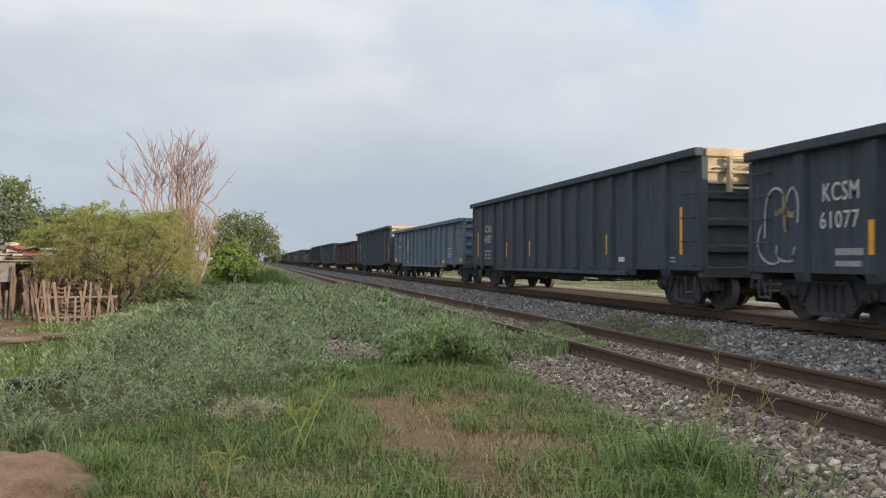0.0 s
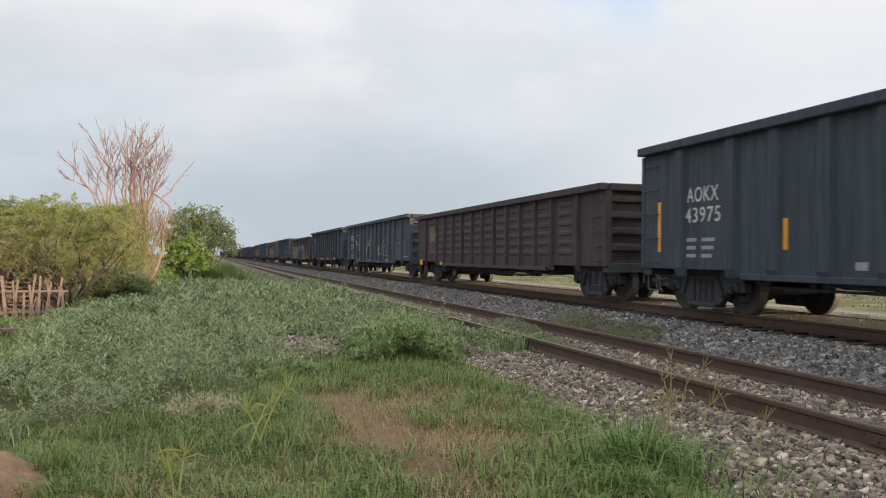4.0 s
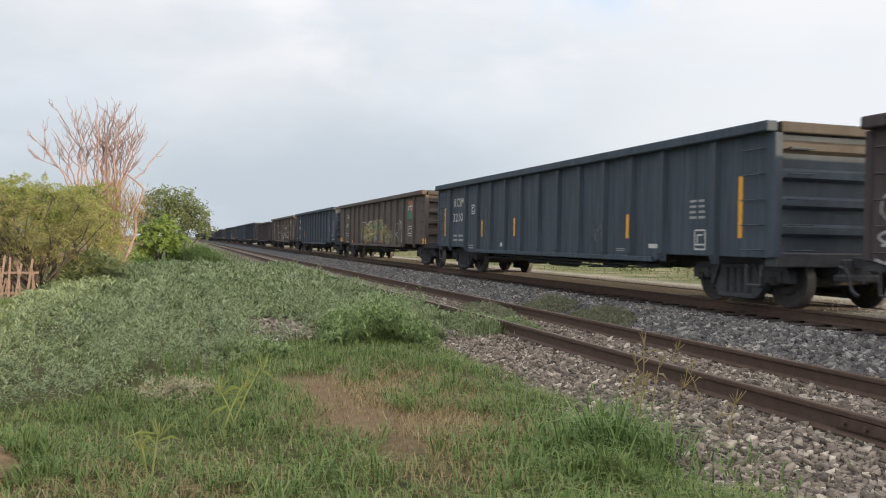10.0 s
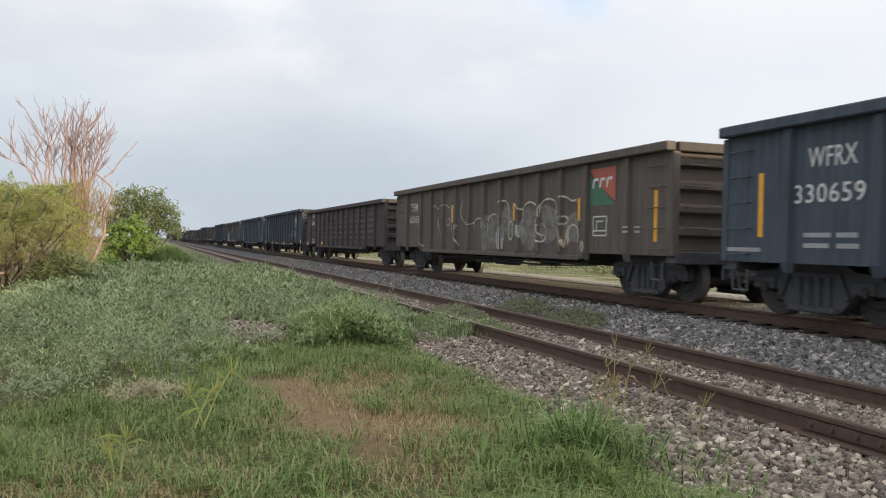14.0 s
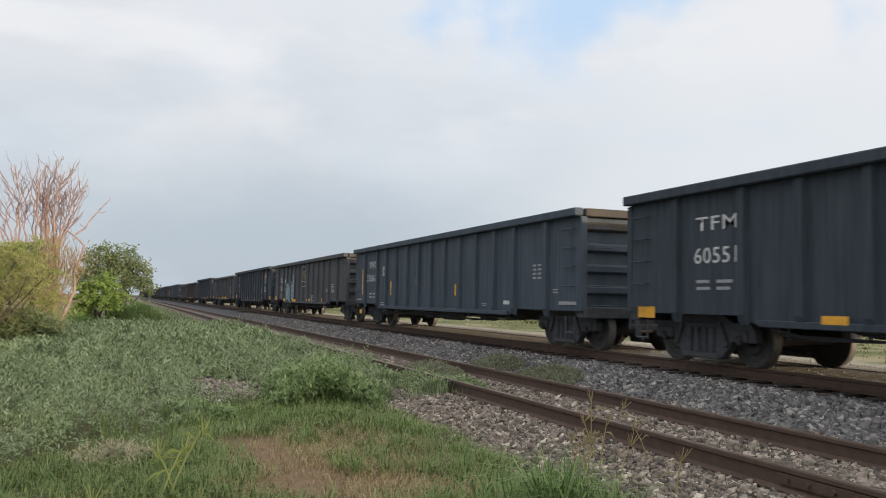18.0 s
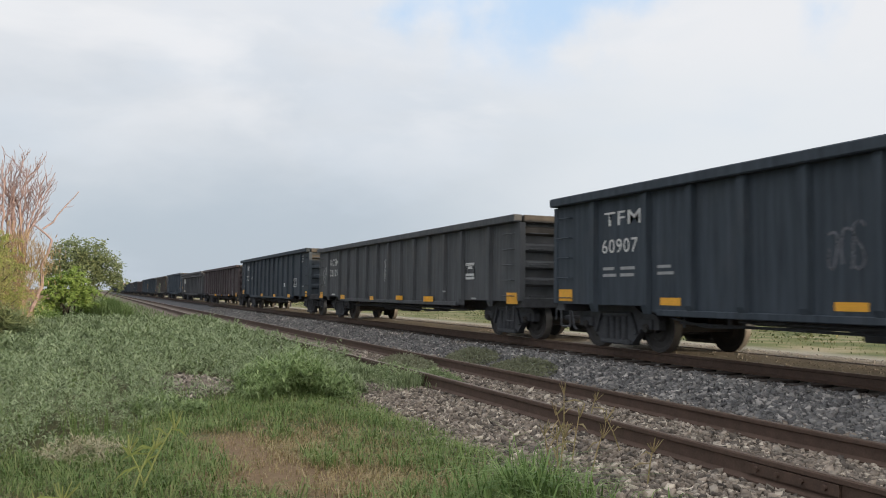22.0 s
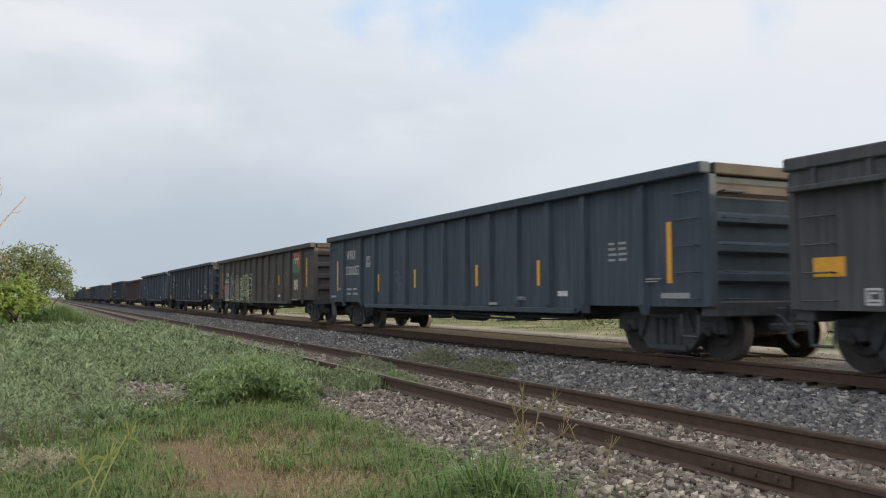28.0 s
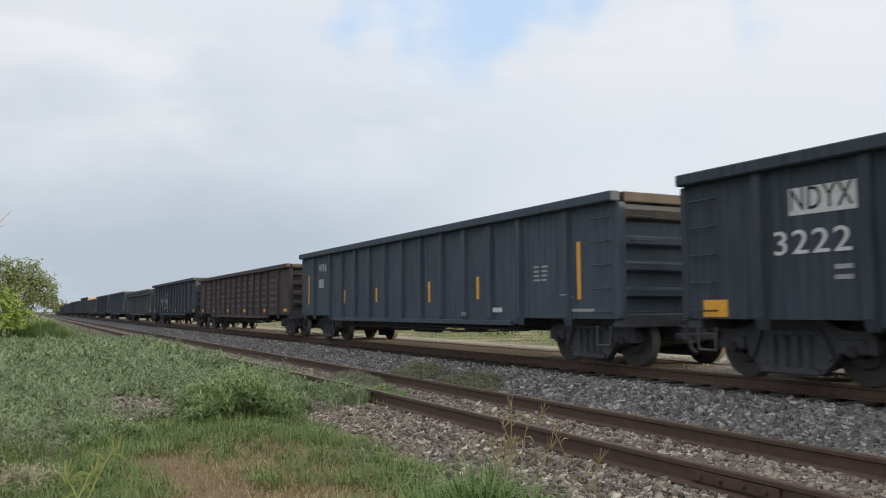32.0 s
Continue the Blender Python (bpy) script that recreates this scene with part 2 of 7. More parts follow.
REDP = plain("red badge paint", (0.36, 0.09, 0.055), 0.6, 0.0, 0.2, 5)
GREENP = plain("green badge paint", (0.045, 0.14, 0.085), 0.6, 0.0, 0.2, 5)
BRONZE = sprayed("faded bronze spray paint", (0.27, 0.21, 0.15), 0.7)
DIM = sprayed("faint grey spray paint", (0.16, 0.165, 0.19), 0.7)
CREAM = sprayed("cream spray paint", (0.50, 0.46, 0.36), 0.9)
OLIVE = sprayed("olive spray paint", (0.27, 0.26, 0.16), 0.65)
GREYP = sprayed("chalky grey spray paint", (0.25, 0.245, 0.23), 0.6)
ORANGEP = sprayed("faded orange spray paint", (0.38, 0.22, 0.10), 0.6)
BLUEP = sprayed("blue spray paint", (0.10, 0.135, 0.21), 0.7)
RUSTP = plain("rust scab", (0.16, 0.075, 0.045), 0.85, 0.0, 0.4, 8)
BLACKP = plain("black panel paint", (0.015, 0.015, 0.017), 0.6, 0.0, 0.2, 5)
RAIL_SIDE = plain("rusty brown rail steel", (0.088, 0.056, 0.042), 0.8, 0.2, 0.35, 7)
RAIL_PALE = plain("pale rail steel", (0.27, 0.24, 0.21), 0.9, 0.0, 0.25, 5)
RAIL_TOP = plain("dull worn rail head", (0.20, 0.15, 0.12), 0.45, 0.7, 0.2, 5)
TIE = plain("tarred sleeper timber", (0.050, 0.040, 0.034), 0.9, 0.0, 0.4, 6)
BARK = plain("dark bush bark", (0.055, 0.046, 0.034), 0.9, 0.0, 0.35, 9)
DEADWOOD = plain("bleached dead wood", (0.31, 0.235, 0.235), 0.85, 0.0, 0.35, 5)
DEADTWIG = plain("reddish dead twig", (0.245, 0.178, 0.178), 0.9, 0.0, 0.3, 5)
PLANK = plain("sun-bleached brown board", (0.165, 0.125, 0.108), 0.9, 0.0, 0.5, 4)
PALING = plain("greyed tan paling", (0.190, 0.142, 0.120), 0.9, 0.0, 0.45, 4)
TARP = plain("grey sheeting", (0.23, 0.22, 0.22), 0.8, 0.0, 0.25, 3)
JUNK_W = plain("dirty white sheet", (0.50, 0.47, 0.44), 0.8, 0.0, 0.3, 6)
JUNK_R = plain("faded red sheet", (0.27, 0.11, 0.10), 0.8, 0.0, 0.3, 6)
SOIL = plain("dry reddish soil", (0.235, 0.152, 0.095), 0.95, 0.0, 0.5, 9, 0.9)


def stones(name, *colours):
    m, t, b = material(name, 0.9)
    b.inputs["Specular IOR Level"].default_value = 0.2
    g = t.nodes.new("ShaderNodeNewGeometry")
    n = len(colours) - 1
    col = ramp(t, g.outputs["Random Per Island"], *[(k / n, c) for k, c in enumerate(colours)])
    v = coords(t)
    t.links.new(mix(t, 0.22, col, ramp(t, noise_of(t, v, 30), (0.3, (0.06, 0.057, 0.054)), (0.7, (0.34, 0.32, 0.295)))), b.inputs["Base Color"])
    bump(t, b, noise_of(t, v, 60), 0.4, 0.01)
    return m


GRAVEL = stones("pinkish siding gravel", (0.038, 0.031, 0.026), (0.175, 0.142, 0.115), (0.36, 0.300, 0.245), (0.075, 0.062, 0.053), (0.68, 0.60, 0.50))
DUSTY = stones("pale dusty ballast", (0.27, 0.252, 0.23), (0.34, 0.32, 0.295), (0.40, 0.38, 0.35), (0.30, 0.282, 0.258))
BALLAST = stones("grey crushed ballast", (0.045, 0.045, 0.050), (0.14, 0.142, 0.150), (0.25, 0.245, 0.24), (0.065, 0.066, 0.072), (0.56, 0.53, 0.50))
LEAF = {
    "grass": leafy("fresh grass", (0.105, 0.178, 0.048), (0.175, 0.265, 0.078), (0.255, 0.34, 0.115), (0.36, 0.37, 0.165)),
    "dry": leafy("dry grass", (0.30, 0.225, 0.115), (0.43, 0.33, 0.18), (0.27, 0.27, 0.11), (0.55, 0.45, 0.29)),
    "weed": leafy("grey green weed", (0.13, 0.185, 0.085), (0.25, 0.32, 0.155), (0.37, 0.445, 0.24), (0.49, 0.555, 0.345)),
    "lush": leafy("deep green tuft", (0.09, 0.165, 0.045), (0.18, 0.28, 0.085), (0.29, 0.385, 0.145)),
    "mound": leafy("light green weed leaf", (0.15, 0.235, 0.085), (0.28, 0.38, 0.15), (0.43, 0.52, 0.25)),
    "sedge": leafy("grey green tuft blade", (0.11, 0.17, 0.07), (0.20, 0.28, 0.115), (0.33, 0.41, 0.20)),
    "feather": leafy("yellow green feathery leaf", (0.165, 0.21, 0.07), (0.32, 0.375, 0.12), (0.46, 0.49, 0.185), (0.24, 0.275, 0.095), through=0.4),
    "olive": leafy("olive brown feathery leaf", (0.16, 0.165, 0.075), (0.27, 0.27, 0.115), (0.38, 0.385, 0.16), (0.23, 0.19, 0.105), through=0.35),
    "scrub": leafy("dark field grass", (0.075, 0.10, 0.042), (0.115, 0.145, 0.06), (0.17, 0.19, 0.085), (0.24, 0.21, 0.11)),
    "tree": leafy("dark tree leaf", (0.12, 0.16, 0.085), (0.20, 0.255, 0.13), (0.31, 0.36, 0.20), through=0.35),
    "bright": leafy("bright green leaf", (0.13, 0.21, 0.05), (0.20, 0.30, 0.075), (0.27, 0.37, 0.12)),
    "bleached": leafy("bleached dead grass", (0.40, 0.36, 0.22), (0.54, 0.49, 0.34), (0.30, 0.31, 0.16)),
    "hay": leafy("hanging dead straw", (0.22, 0.155, 0.09), (0.36, 0.265, 0.155), (0.50, 0.39, 0.24), (0.28, 0.25, 0.12)),
    "sage": leafy("brownish grey weed", (0.17, 0.185, 0.115), (0.26, 0.275, 0.175), (0.36, 0.37, 0.26)),
    "straw": leafy("straw stalk", (0.40, 0.43, 0.14), (0.54, 0.56, 0.21), (0.32, 0.40, 0.11)),
}


def ground_material():
    m, t, b = material("track side ground", 0.95)
    b.inputs["Specular IOR Level"].default_value = 0.08
    v = coords(t)
    sep = t.nodes.new("ShaderNodeSeparateXYZ")
    t.links.new(v, sep.inputs[0])
    wob = maths(t, "MULTIPLY_ADD", noise_of(t, v, 0.8, 5), 1.6, -0.8)
    x = maths(t, "ADD", sep.outputs[0], wob)
    y = maths(t, "ADD", sep.outputs[1], maths(t, "MULTIPLY", wob, 1.5))
    fine = noise_of(t, v, 18, 6, 0.7)
    green = ramp(t, fine, (0.3, (0.06, 0.065, 0.032)), (0.6, (0.11, 0.105, 0.055)), (0.8, (0.17, 0.14, 0.08)))
    soil = ramp(t, fine, (0.25, (0.12, 0.083, 0.052)), (0.7, (0.235, 0.168, 0.108)))
    vo = t.nodes.new("ShaderNodeTexVoronoi")
    vo.inputs["Scale"].default_value = 22
    t.links.new(v, vo.inputs["Vector"])
    pebble = mix(t, 0.55, ramp(t, vo.outputs["Color"], (0.1, (0.10, 0.083, 0.067)), (0.9, (0.28, 0.235, 0.20))), ramp(t, fine, (0.3, (0.10, 0.082, 0.068)), (0.7, (0.22, 0.185, 0.155))))
    stone = mix(t, 0.5, ramp(t, vo.outputs["Color"], (0.1, (0.055, 0.057, 0.062)), (0.9, (0.17, 0.17, 0.178))), ramp(t, fine, (0.3, (0.055, 0.057, 0.062)), (0.7, (0.14, 0.14, 0.146))))
    field = ramp(t, noise_of(t, v, 0.35, 6, 0.6), (0.34, (0.08, 0.10, 0.045)), (0.50, (0.13, 0.14, 0.065)), (0.62, (0.25, 0.22, 0.145)))
    road = ramp(t, fine, (0.3, (0.22, 0.205, 0.178)), (0.7, (0.335, 0.312, 0.272)))
    road = mix(t, step(t, noise_of(t, v, 0.45, 6, 0.65), 0.58, 0.74), road, (0.13, 0.135, 0.07))
    # the bare worn spot in the grass
    dx = maths(t, "MULTIPLY", maths(t, "ADD", x, -1.62), 1.25)
    dy = maths(t, "MULTIPLY", maths(t, "ADD", y, -7.4), 0.55)
    spot = maths(t, "SQRT", maths(t, "ADD", maths(t, "MULTIPLY", dx, dx), maths(t, "MULTIPLY", dy, dy)))
    col = mix(t, step(t, spot, 1.25, 0.75), green, soil)
    yard = maths(t, "MULTIPLY", step(t, x, -3.2, -3.8), step(t, y, 16.0, 17.5))
    col = mix(t, yard, col, mix(t, 0.35, soil, (0.15, 0.085, 0.06)))
    col = mix(t, step(t, x, 3.0, 3.6), col, pebble)
    col = mix(t, step(t, x, 6.7, 7.4), col, stone)
    col = mix(t, step(t, sep.outputs[0], 8.95, 9.10), col, road)
    col = mix(t, step(t, x, 18.0, 20.5), col, field)
    t.links.new(col, b.inputs["Base Color"])
    bump(t, b, fine, 0.6, 0.03)
    return m


GROUND = ground_material()

# ---- mesh helpers ----
def from_arrays(name, verts, faces):
    """A mesh from an (n, 3) array and an (m, 3 or 4) array."""
    me = bpy.data.meshes.new(name)
    verts, faces = np.asarray(verts, np.float32), np.asarray(faces, np.int32)
    k = faces.shape[1]
    me.vertices.add(len(verts))
    me.vertices.foreach_set("co", verts.ravel())
    me.loops.add(faces.size)
    me.loops.foreach_set("vertex_index", faces.ravel())
    me.polygons.add(len(faces))
    me.polygons.foreach_set("loop_start", np.arange(0, faces.size, k, dtype=np.int32))
    me.update(calc_edges=True)
    return me


def box(bm, lo, hi, bevel=0.0):
    """A box between two corners in bm, its edges rounded by bevel."""
    mid = [(a + b) / 2 for a, b in zip(lo, hi)]
    size = [abs(b - a) for a, b in zip(lo, hi)]
    made = bmesh.ops.create_cube(bm, size=1, matrix=Matrix.LocRotScale(mid, None, size))["verts"]
    if bevel:
        edges = list({e for v in made for e in v.link_edges})
        bmesh.ops.bevel(bm, geom=edges, offset=bevel, segments=1, affect="EDGES")
    return bm


def tube(bm, a, b, ra, rb=None, sides=8, caps=True):
    """A tapered round bar from a to b."""
    a, b = Vector(a), Vector(b)
    q = (b - a).to_track_quat("Z", "Y")
    rings = []
    for p, r in ((a, ra), (b, ra if rb is None else rb)):
        rings.append([bm.verts.new(p + q @ Vector((r * math.cos(6.28319 * k / sides), r * math.sin(6.28319 * k / sides), 0))) for k in range(sides)])
    for k in range(sides):
        n = (k + 1) % sides
        bm.faces.new((rings[0][k], rings[0][n], rings[1][n], rings[1][k]))
    if caps:
        bm.faces.new(rings[0][::-1]), bm.faces.new(rings[1])
    return bm


def prism(bm, outline, axis, lo, hi):
    """An outline of 2D points drawn out along an axis (0, 1 or 2) from lo to hi."""
    def at(p, s):
        return Vector((s, *p)) if axis == 0 else Vector((p[0], s, p[1])) if axis == 1 else Vector((*p, s))
    a, b = [bm.verts.new(at(p, lo)) for p in outline], [bm.verts.new(at(p, hi)) for p in outline]
    n = len(outline)
    bm.faces.new(a), bm.faces.new(b)
    for k in range(n):
        bm.faces.new((a[k], a[(k + 1) % n], b[(k + 1) % n], b[k]))
    bmesh.ops.recalc_face_normals(bm, faces=bm.faces)
    return bm


def mesh_of(bm, name, smooth=False):
    me = bpy.data.meshes.new(name)
    bm.to_mesh(me)
    bm.free()
    for p in me.polygons:
        p.use_smooth = smooth
    return me


def put(name, me, mat, parent=None, at=(0, 0, 0), turn=(0, 0, 0), label=""):
    """One object on a mesh that others may share, with a material of its own."""
    ob = new(name, me)
    if not me.materials:
        me.materials.append(mat)
    ob.material_slots[0].link = "OBJECT"
    ob.material_slots[0].material = mat
    ob.location, ob.rotation_euler = at, [radians(a) for a in turn]
    if parent:
        ob.parent = parent
    if label:
        ob["label"] = label
    return ob


def part(name, bm, mat, parent=None, label="", at=(0, 0, 0), turn=(0, 0, 0)):
    return put(name, mesh_of(bm, name), mat, parent, at, turn, label)


def empty(name, at=(0, 0, 0), parent=None):
    ob = new(name)
    ob.location = at
    if parent:
        ob.parent = parent
    return ob


def smooth(a, b, x):
    t = np.clip((np.asarray(x, float) - a) / (b - a), 0, 1)
    return t * t * (3 - 2 * t)


def ground_z(x, y):
    """Height of the ground."""
    x, y = np.asarray(x, float), np.asarray(y, float)
    z = 0.05 * np.sin(x * 0.7 + 1.0) * np.sin(y * 0.31) + 0.03 * np.sin(x * 1.9 + y * 0.8)
    z = z * (1 - smooth(2.4, 3.6, x)) - 0.35 * smooth(-2.5, -6.0, x) * smooth(60, 40, y)
    z = z - 0.04 * smooth(2.8, 3.6, x) * smooth(7.3, 6.6, x) + 0.10 * smooth(4.0, 4.85, x) * smooth(7.4, 6.8, x)
    z = z + 0.37 * smooth(6.7, 8.30, x) * smooth(13.4, 11.8, x)
    z = z + 0.18 * smooth(9.06, 9.16, x) * smooth(12.3, 11.5, x)
    z = z + 0.035 * smooth(9.4, 10.2, x) * smooth(12.6, 11.4, x)
    return z


# ---- ground, tracks ----
def axis_steps(*spans):
    out = []
    for lo, hi, n in spans:
        out += list(np.linspace(lo, hi, n, endpoint=False))
    return np.array(out + [spans[-1][1]])


def build_ground():
    xs = axis_steps((-2500, -300, 6), (-300, -40, 8), (-40, -8, 20), (-8, 8.9, 90), (8.9, 10.6, 24), (10.6, 14, 20), (14, 40, 20), (40, 300, 8), (300, 2500, 6))
    ys = axis_steps((-900, -20, 12), (-20, 2, 22), (2, 30, 130), (30, 80, 60), (80, 400, 20), (400, 4500, 8))
    gx, gy = np.meshgrid(xs, ys, indexing="ij")
    v = np.stack([gx, gy, ground_z(gx, gy)], -1).reshape(-1, 3)
    n, m = len(xs), len(ys)
    i, j = np.meshgrid(np.arange(n - 1), np.arange(m - 1), indexing="ij")
    a = (i * m + j).ravel()
    me = from_arrays("ground", v, np.stack([a, a + m, a + m + 1, a + 1], 1))
    for p in me.polygons:
        p.use_smooth = True
    tagged(put("ground", me, GROUND), "flat trackside ground of grass, soil and gravel", "ground", kind="structure")


build_ground()
RAIL_OUT = [(-0.070, -0.17), (0.070, -0.17), (0.070, -0.158), (0.012, -0.135), (0.010, -0.045), (0.036, -0.034), (0.036, -0.006), (0.030, 0.0), (-0.030, 0.0), (-0.036, -0.006), (-0.036, -0.034), (-0.010, -0.045), (-0.012, -0.135), (-0.070, -0.158)]


def build_track(name, mid, top, label, first, last, ties):
    track = tagged(empty(name, (mid, 0, top)), label, "railway track", kind="structure")
    for s in (-GAUGE, GAUGE):
        bm = prism(bmesh.new(), [(p, q * (1.15 if name == "siding_track" else 1.0)) for p, q in RAIL_OUT], 1, first, last)
        # the main line's far rail gets a paler colour than the others
        rail = part("rail", bm, RAIL_PALE if s > 0 and name == "main_track" else RAIL_SIDE, track, at=(s, 0, 0))
        part("rail_head", box(bmesh.new(), (-0.027, first, 0.0), (0.027, last, 0.004)), RAIL_TOP, rail, "worn running surface")
    if ties:
        me = mesh_of(box(bmesh.new(), (-1.3, -0.115, -0.34), (1.3, 0.115, -0.175), 0.008), "sleeper")
        for k in range(ties):
            put("sleeper", me, TIE, track, (0.02 * math.sin(k * 5.1), -4 + 0.55 * k, 0))
    return track


main_track = build_track("main_track", MID_M, RAIL_M, "main line of dark rails on raised grey ballast", -520, 900, 130)
siding = build_track("siding_track", MID_S, RAIL_S, "rusty siding sunk in gravel and weeds", -520, 900, 0)


def joint_bar(y):
    """A fishplate with four bolts on the siding's near rail."""
    bar = part("joint_bar", prism(bmesh.new(), [(-0.020, -0.135), (0.0, -0.135), (0.006, -0.05), (-0.022, -0.052)], 1, -0.45, 0.45), RAIL_SIDE, siding, "bolted rail joint", (-GAUGE - 0.018, y, 0))
    for k in (-0.33, -0.12, 0.12, 0.33):
        part("bolt", tube(bmesh.new(), (-0.045, 0, 0), (-0.018, 0, 0), 0.022, sides=6), RAIL_SIDE, bar, at=(0, k, -0.09))


joint_bar(4.75)

# ---- the train ----
HALF, SHEET, POST = 8.175, 1.50, 0.085     # half the body's length, half its width over the sheets, depth of the posts
SHARED = {}


def shared(key, make):
    if key not in SHARED:
        SHARED[key] = make()
    return SHARED[key]


def side_mesh(low, high):
    """A side sheet, its lower edge cut up over the two bogies."""
    outline = [(-HALF, low + 0.14), (-HALF + 2.7, low + 0.14), (-HALF + 3.1, low), (HALF - 3.1, low), (HALF - 2.7, low + 0.14), (HALF, low + 0.14), (HALF, high), (-HALF, high)]
    bm = prism(bmesh.new(), outline, 0, 0.0, 0.03)
    return mesh_of(bm, "side_sheet")


def post_mesh(low, high, wide):
    """A pressed side post, sloped at its foot and flanks."""
    bm = bmesh.new()
    rows = []
    for z, d in ((low - 0.01, 0.03), (low + 0.14, POST), (high - 0.10, POST), (high, POST * 0.8)):
        rows.append([bm.verts.new(p) for p in ((0, -wide, z), (-d, -wide * 0.72, z), (-d, wide * 0.72, z), (0, wide, z))])
    for a, b in zip(rows, rows[1:]):
        for k in range(3):
            bm.faces.new((a[k], a[k + 1], b[k + 1], b[k]))
    bm.faces.new(rows[0]), bm.faces.new(rows[-1])
    bmesh.ops.recalc_face_normals(bm, faces=bm.faces)
    return mesh_of(bm, "side_post")


def wheelset_mesh():
    bm = bmesh.new()
    tube(bm, (-0.95, 0, 0), (0.95, 0, 0), 0.075, sides=10)
    for s in (-1, 1):
        prof = [(0.10, 0.10), (0.10, 0.20), (0.055, 0.24), (0.055, 0.34), (0.07, 0.37), (0.07, 0.42)]
        n = 24
        rings = []
        for w, r in prof + [(-0.07, 0.445), (-0.045, 0.37), (-0.02, 0.34), (-0.02, 0.22), (-0.09, 0.18), (-0.09, 0.10)]:
            rings.append([bm.verts.new((s * (GAUGE + w), r * math.cos(2 * math.pi * k / n), r * math.sin(2 * math.pi * k / n))) for k in range(n)])
        for a, b in zip(rings, rings[1:]):
            for k in range(n):
                bm.faces.new((a[k], a[(k + 1) % n], b[(k + 1) % n], b[k]))
    bmesh.ops.recalc_face_normals(bm, faces=bm.faces)
    me = mesh_of(bm, "wheelset")
    me.materials.append(WHEEL)
    me.materials.append(TREAD)
    for p in me.polygons:
        far = max(math.hypot(me.vertices[v].co.y, me.vertices[v].co.z) for v in p.vertices)
        p.material_index = 1 if far > 0.40 and min(math.hypot(me.vertices[v].co.y, me.vertices[v].co.z) for v in p.vertices) > 0.40 else 0
    return me


def cap_mesh():
    """A bearing cap with its three bolts."""
    bm = tube(bmesh.new(), (-0.02, 0, 0), (0.06, 0, 0), 0.085, 0.07, 12)
    for k in range(3):
        a = 2 * math.pi * k / 3
        tube(bm, (0.05, 0.05 * math.cos(a), 0.05 * math.sin(a)), (0.085, 0.05 * math.cos(a), 0.05 * math.sin(a)), 0.014, sides=6)
    return mesh_of(bm, "bearing_cap")


def frame_mesh():
    """A cast side frame: a deep arched casting with jaws over the bearings and a spring nest in its middle."""
    bm = bmesh.new()
    top = [(-1.20, 0.08), (-1.12, 0.18), (-0.72, 0.21), (-0.44, 0.36), (0.44, 0.36), (0.72, 0.21), (1.12, 0.18), (1.20, 0.08)]
    low = [(1.20, -0.08), (1.06, -0.08), (1.02, 0.05), (0.76, 0.03), (0.66, -0.16), (0.46, -0.35), (-0.46, -0.35), (-0.66, -0.16), (-0.76, 0.03), (-1.02, 0.05), (-1.06, -0.08), (-1.20, -0.08)]
    prism(bm, top + low, 0, -0.07, 0.07)
    box(bm, (-0.11, -1.06, -0.08), (0.11, -0.72, 0.10), 0.02)
    box(bm, (-0.11, 0.72, -0.08), (0.11, 1.06, 0.10), 0.02)
    box(bm, (-0.13, -0.44, -0.37), (0.13, 0.44, -0.28), 0.02)
    for s in (-1, 1):
        prism(bm, [(s * 0.40, 0.20), (s * 0.48, 0.20), (s * 0.66, -0.14), (s * 0.58, -0.18)], 0, -0.12, -0.06)
    box(bm, (-0.12, -0.40, 0.12), (0.12, 0.40, 0.20), 0.02)
    for y in (-0.27, -0.09, 0.09, 0.27):
        tube(bm, (-0.07, y, -0.29), (-0.07, y, 0.13), 0.07, sides=8)
    return mesh_of(bm, "side_frame")


def brake_beam_mesh():
    """A brake beam across the bogie with its two shoe heads and its strut."""
    bm = box(bmesh.new(), (-0.84, -0.06, -0.10), (0.84, 0.06, 0.06), 0.02)
    for s in (-1, 1):
        box(bm, (s * 0.74 - 0.06, 0.02, -0.20), (s * 0.74 + 0.06, 0.12, 0.20), 0.03)
    prism(bm, [(-0.45, -0.06), (0.45, -0.06), (0.06, -0.34), (-0.06, -0.34)], 2, -0.08, 0.06)
    return mesh_of(bm, "brake_beam")


def draft_box_mesh():
    """The draft gear housing below the end, with the coupler's carrier and the lever's bracket."""
    bm = box(bmesh.new(), (-0.30, -1.05, -0.22), (0.30, 0.12, 0.10), 0.03)
    box(bm, (-0.38, 0.02, -0.26), (0.38, 0.20, -0.14), 0.03)
    return mesh_of(bm, "draft_gear")


def cut_lever_mesh():
    """The bent uncoupling rod from the wagon's corner to the coupler."""
    bm = bmesh.new()
    pts = [(-1.42, 0.16, -0.20), (-1.38, 0.20, 0.02), (-0.60, 0.22, 0.04), (-0.25, 0.34, 0.06), (-0.10, 0.40, -0.04)]
    for a, b in zip(pts, pts[1:]):
        tube(bm, a, b, 0.018, sides=6)
    return mesh_of(bm, "uncoupling_lever")


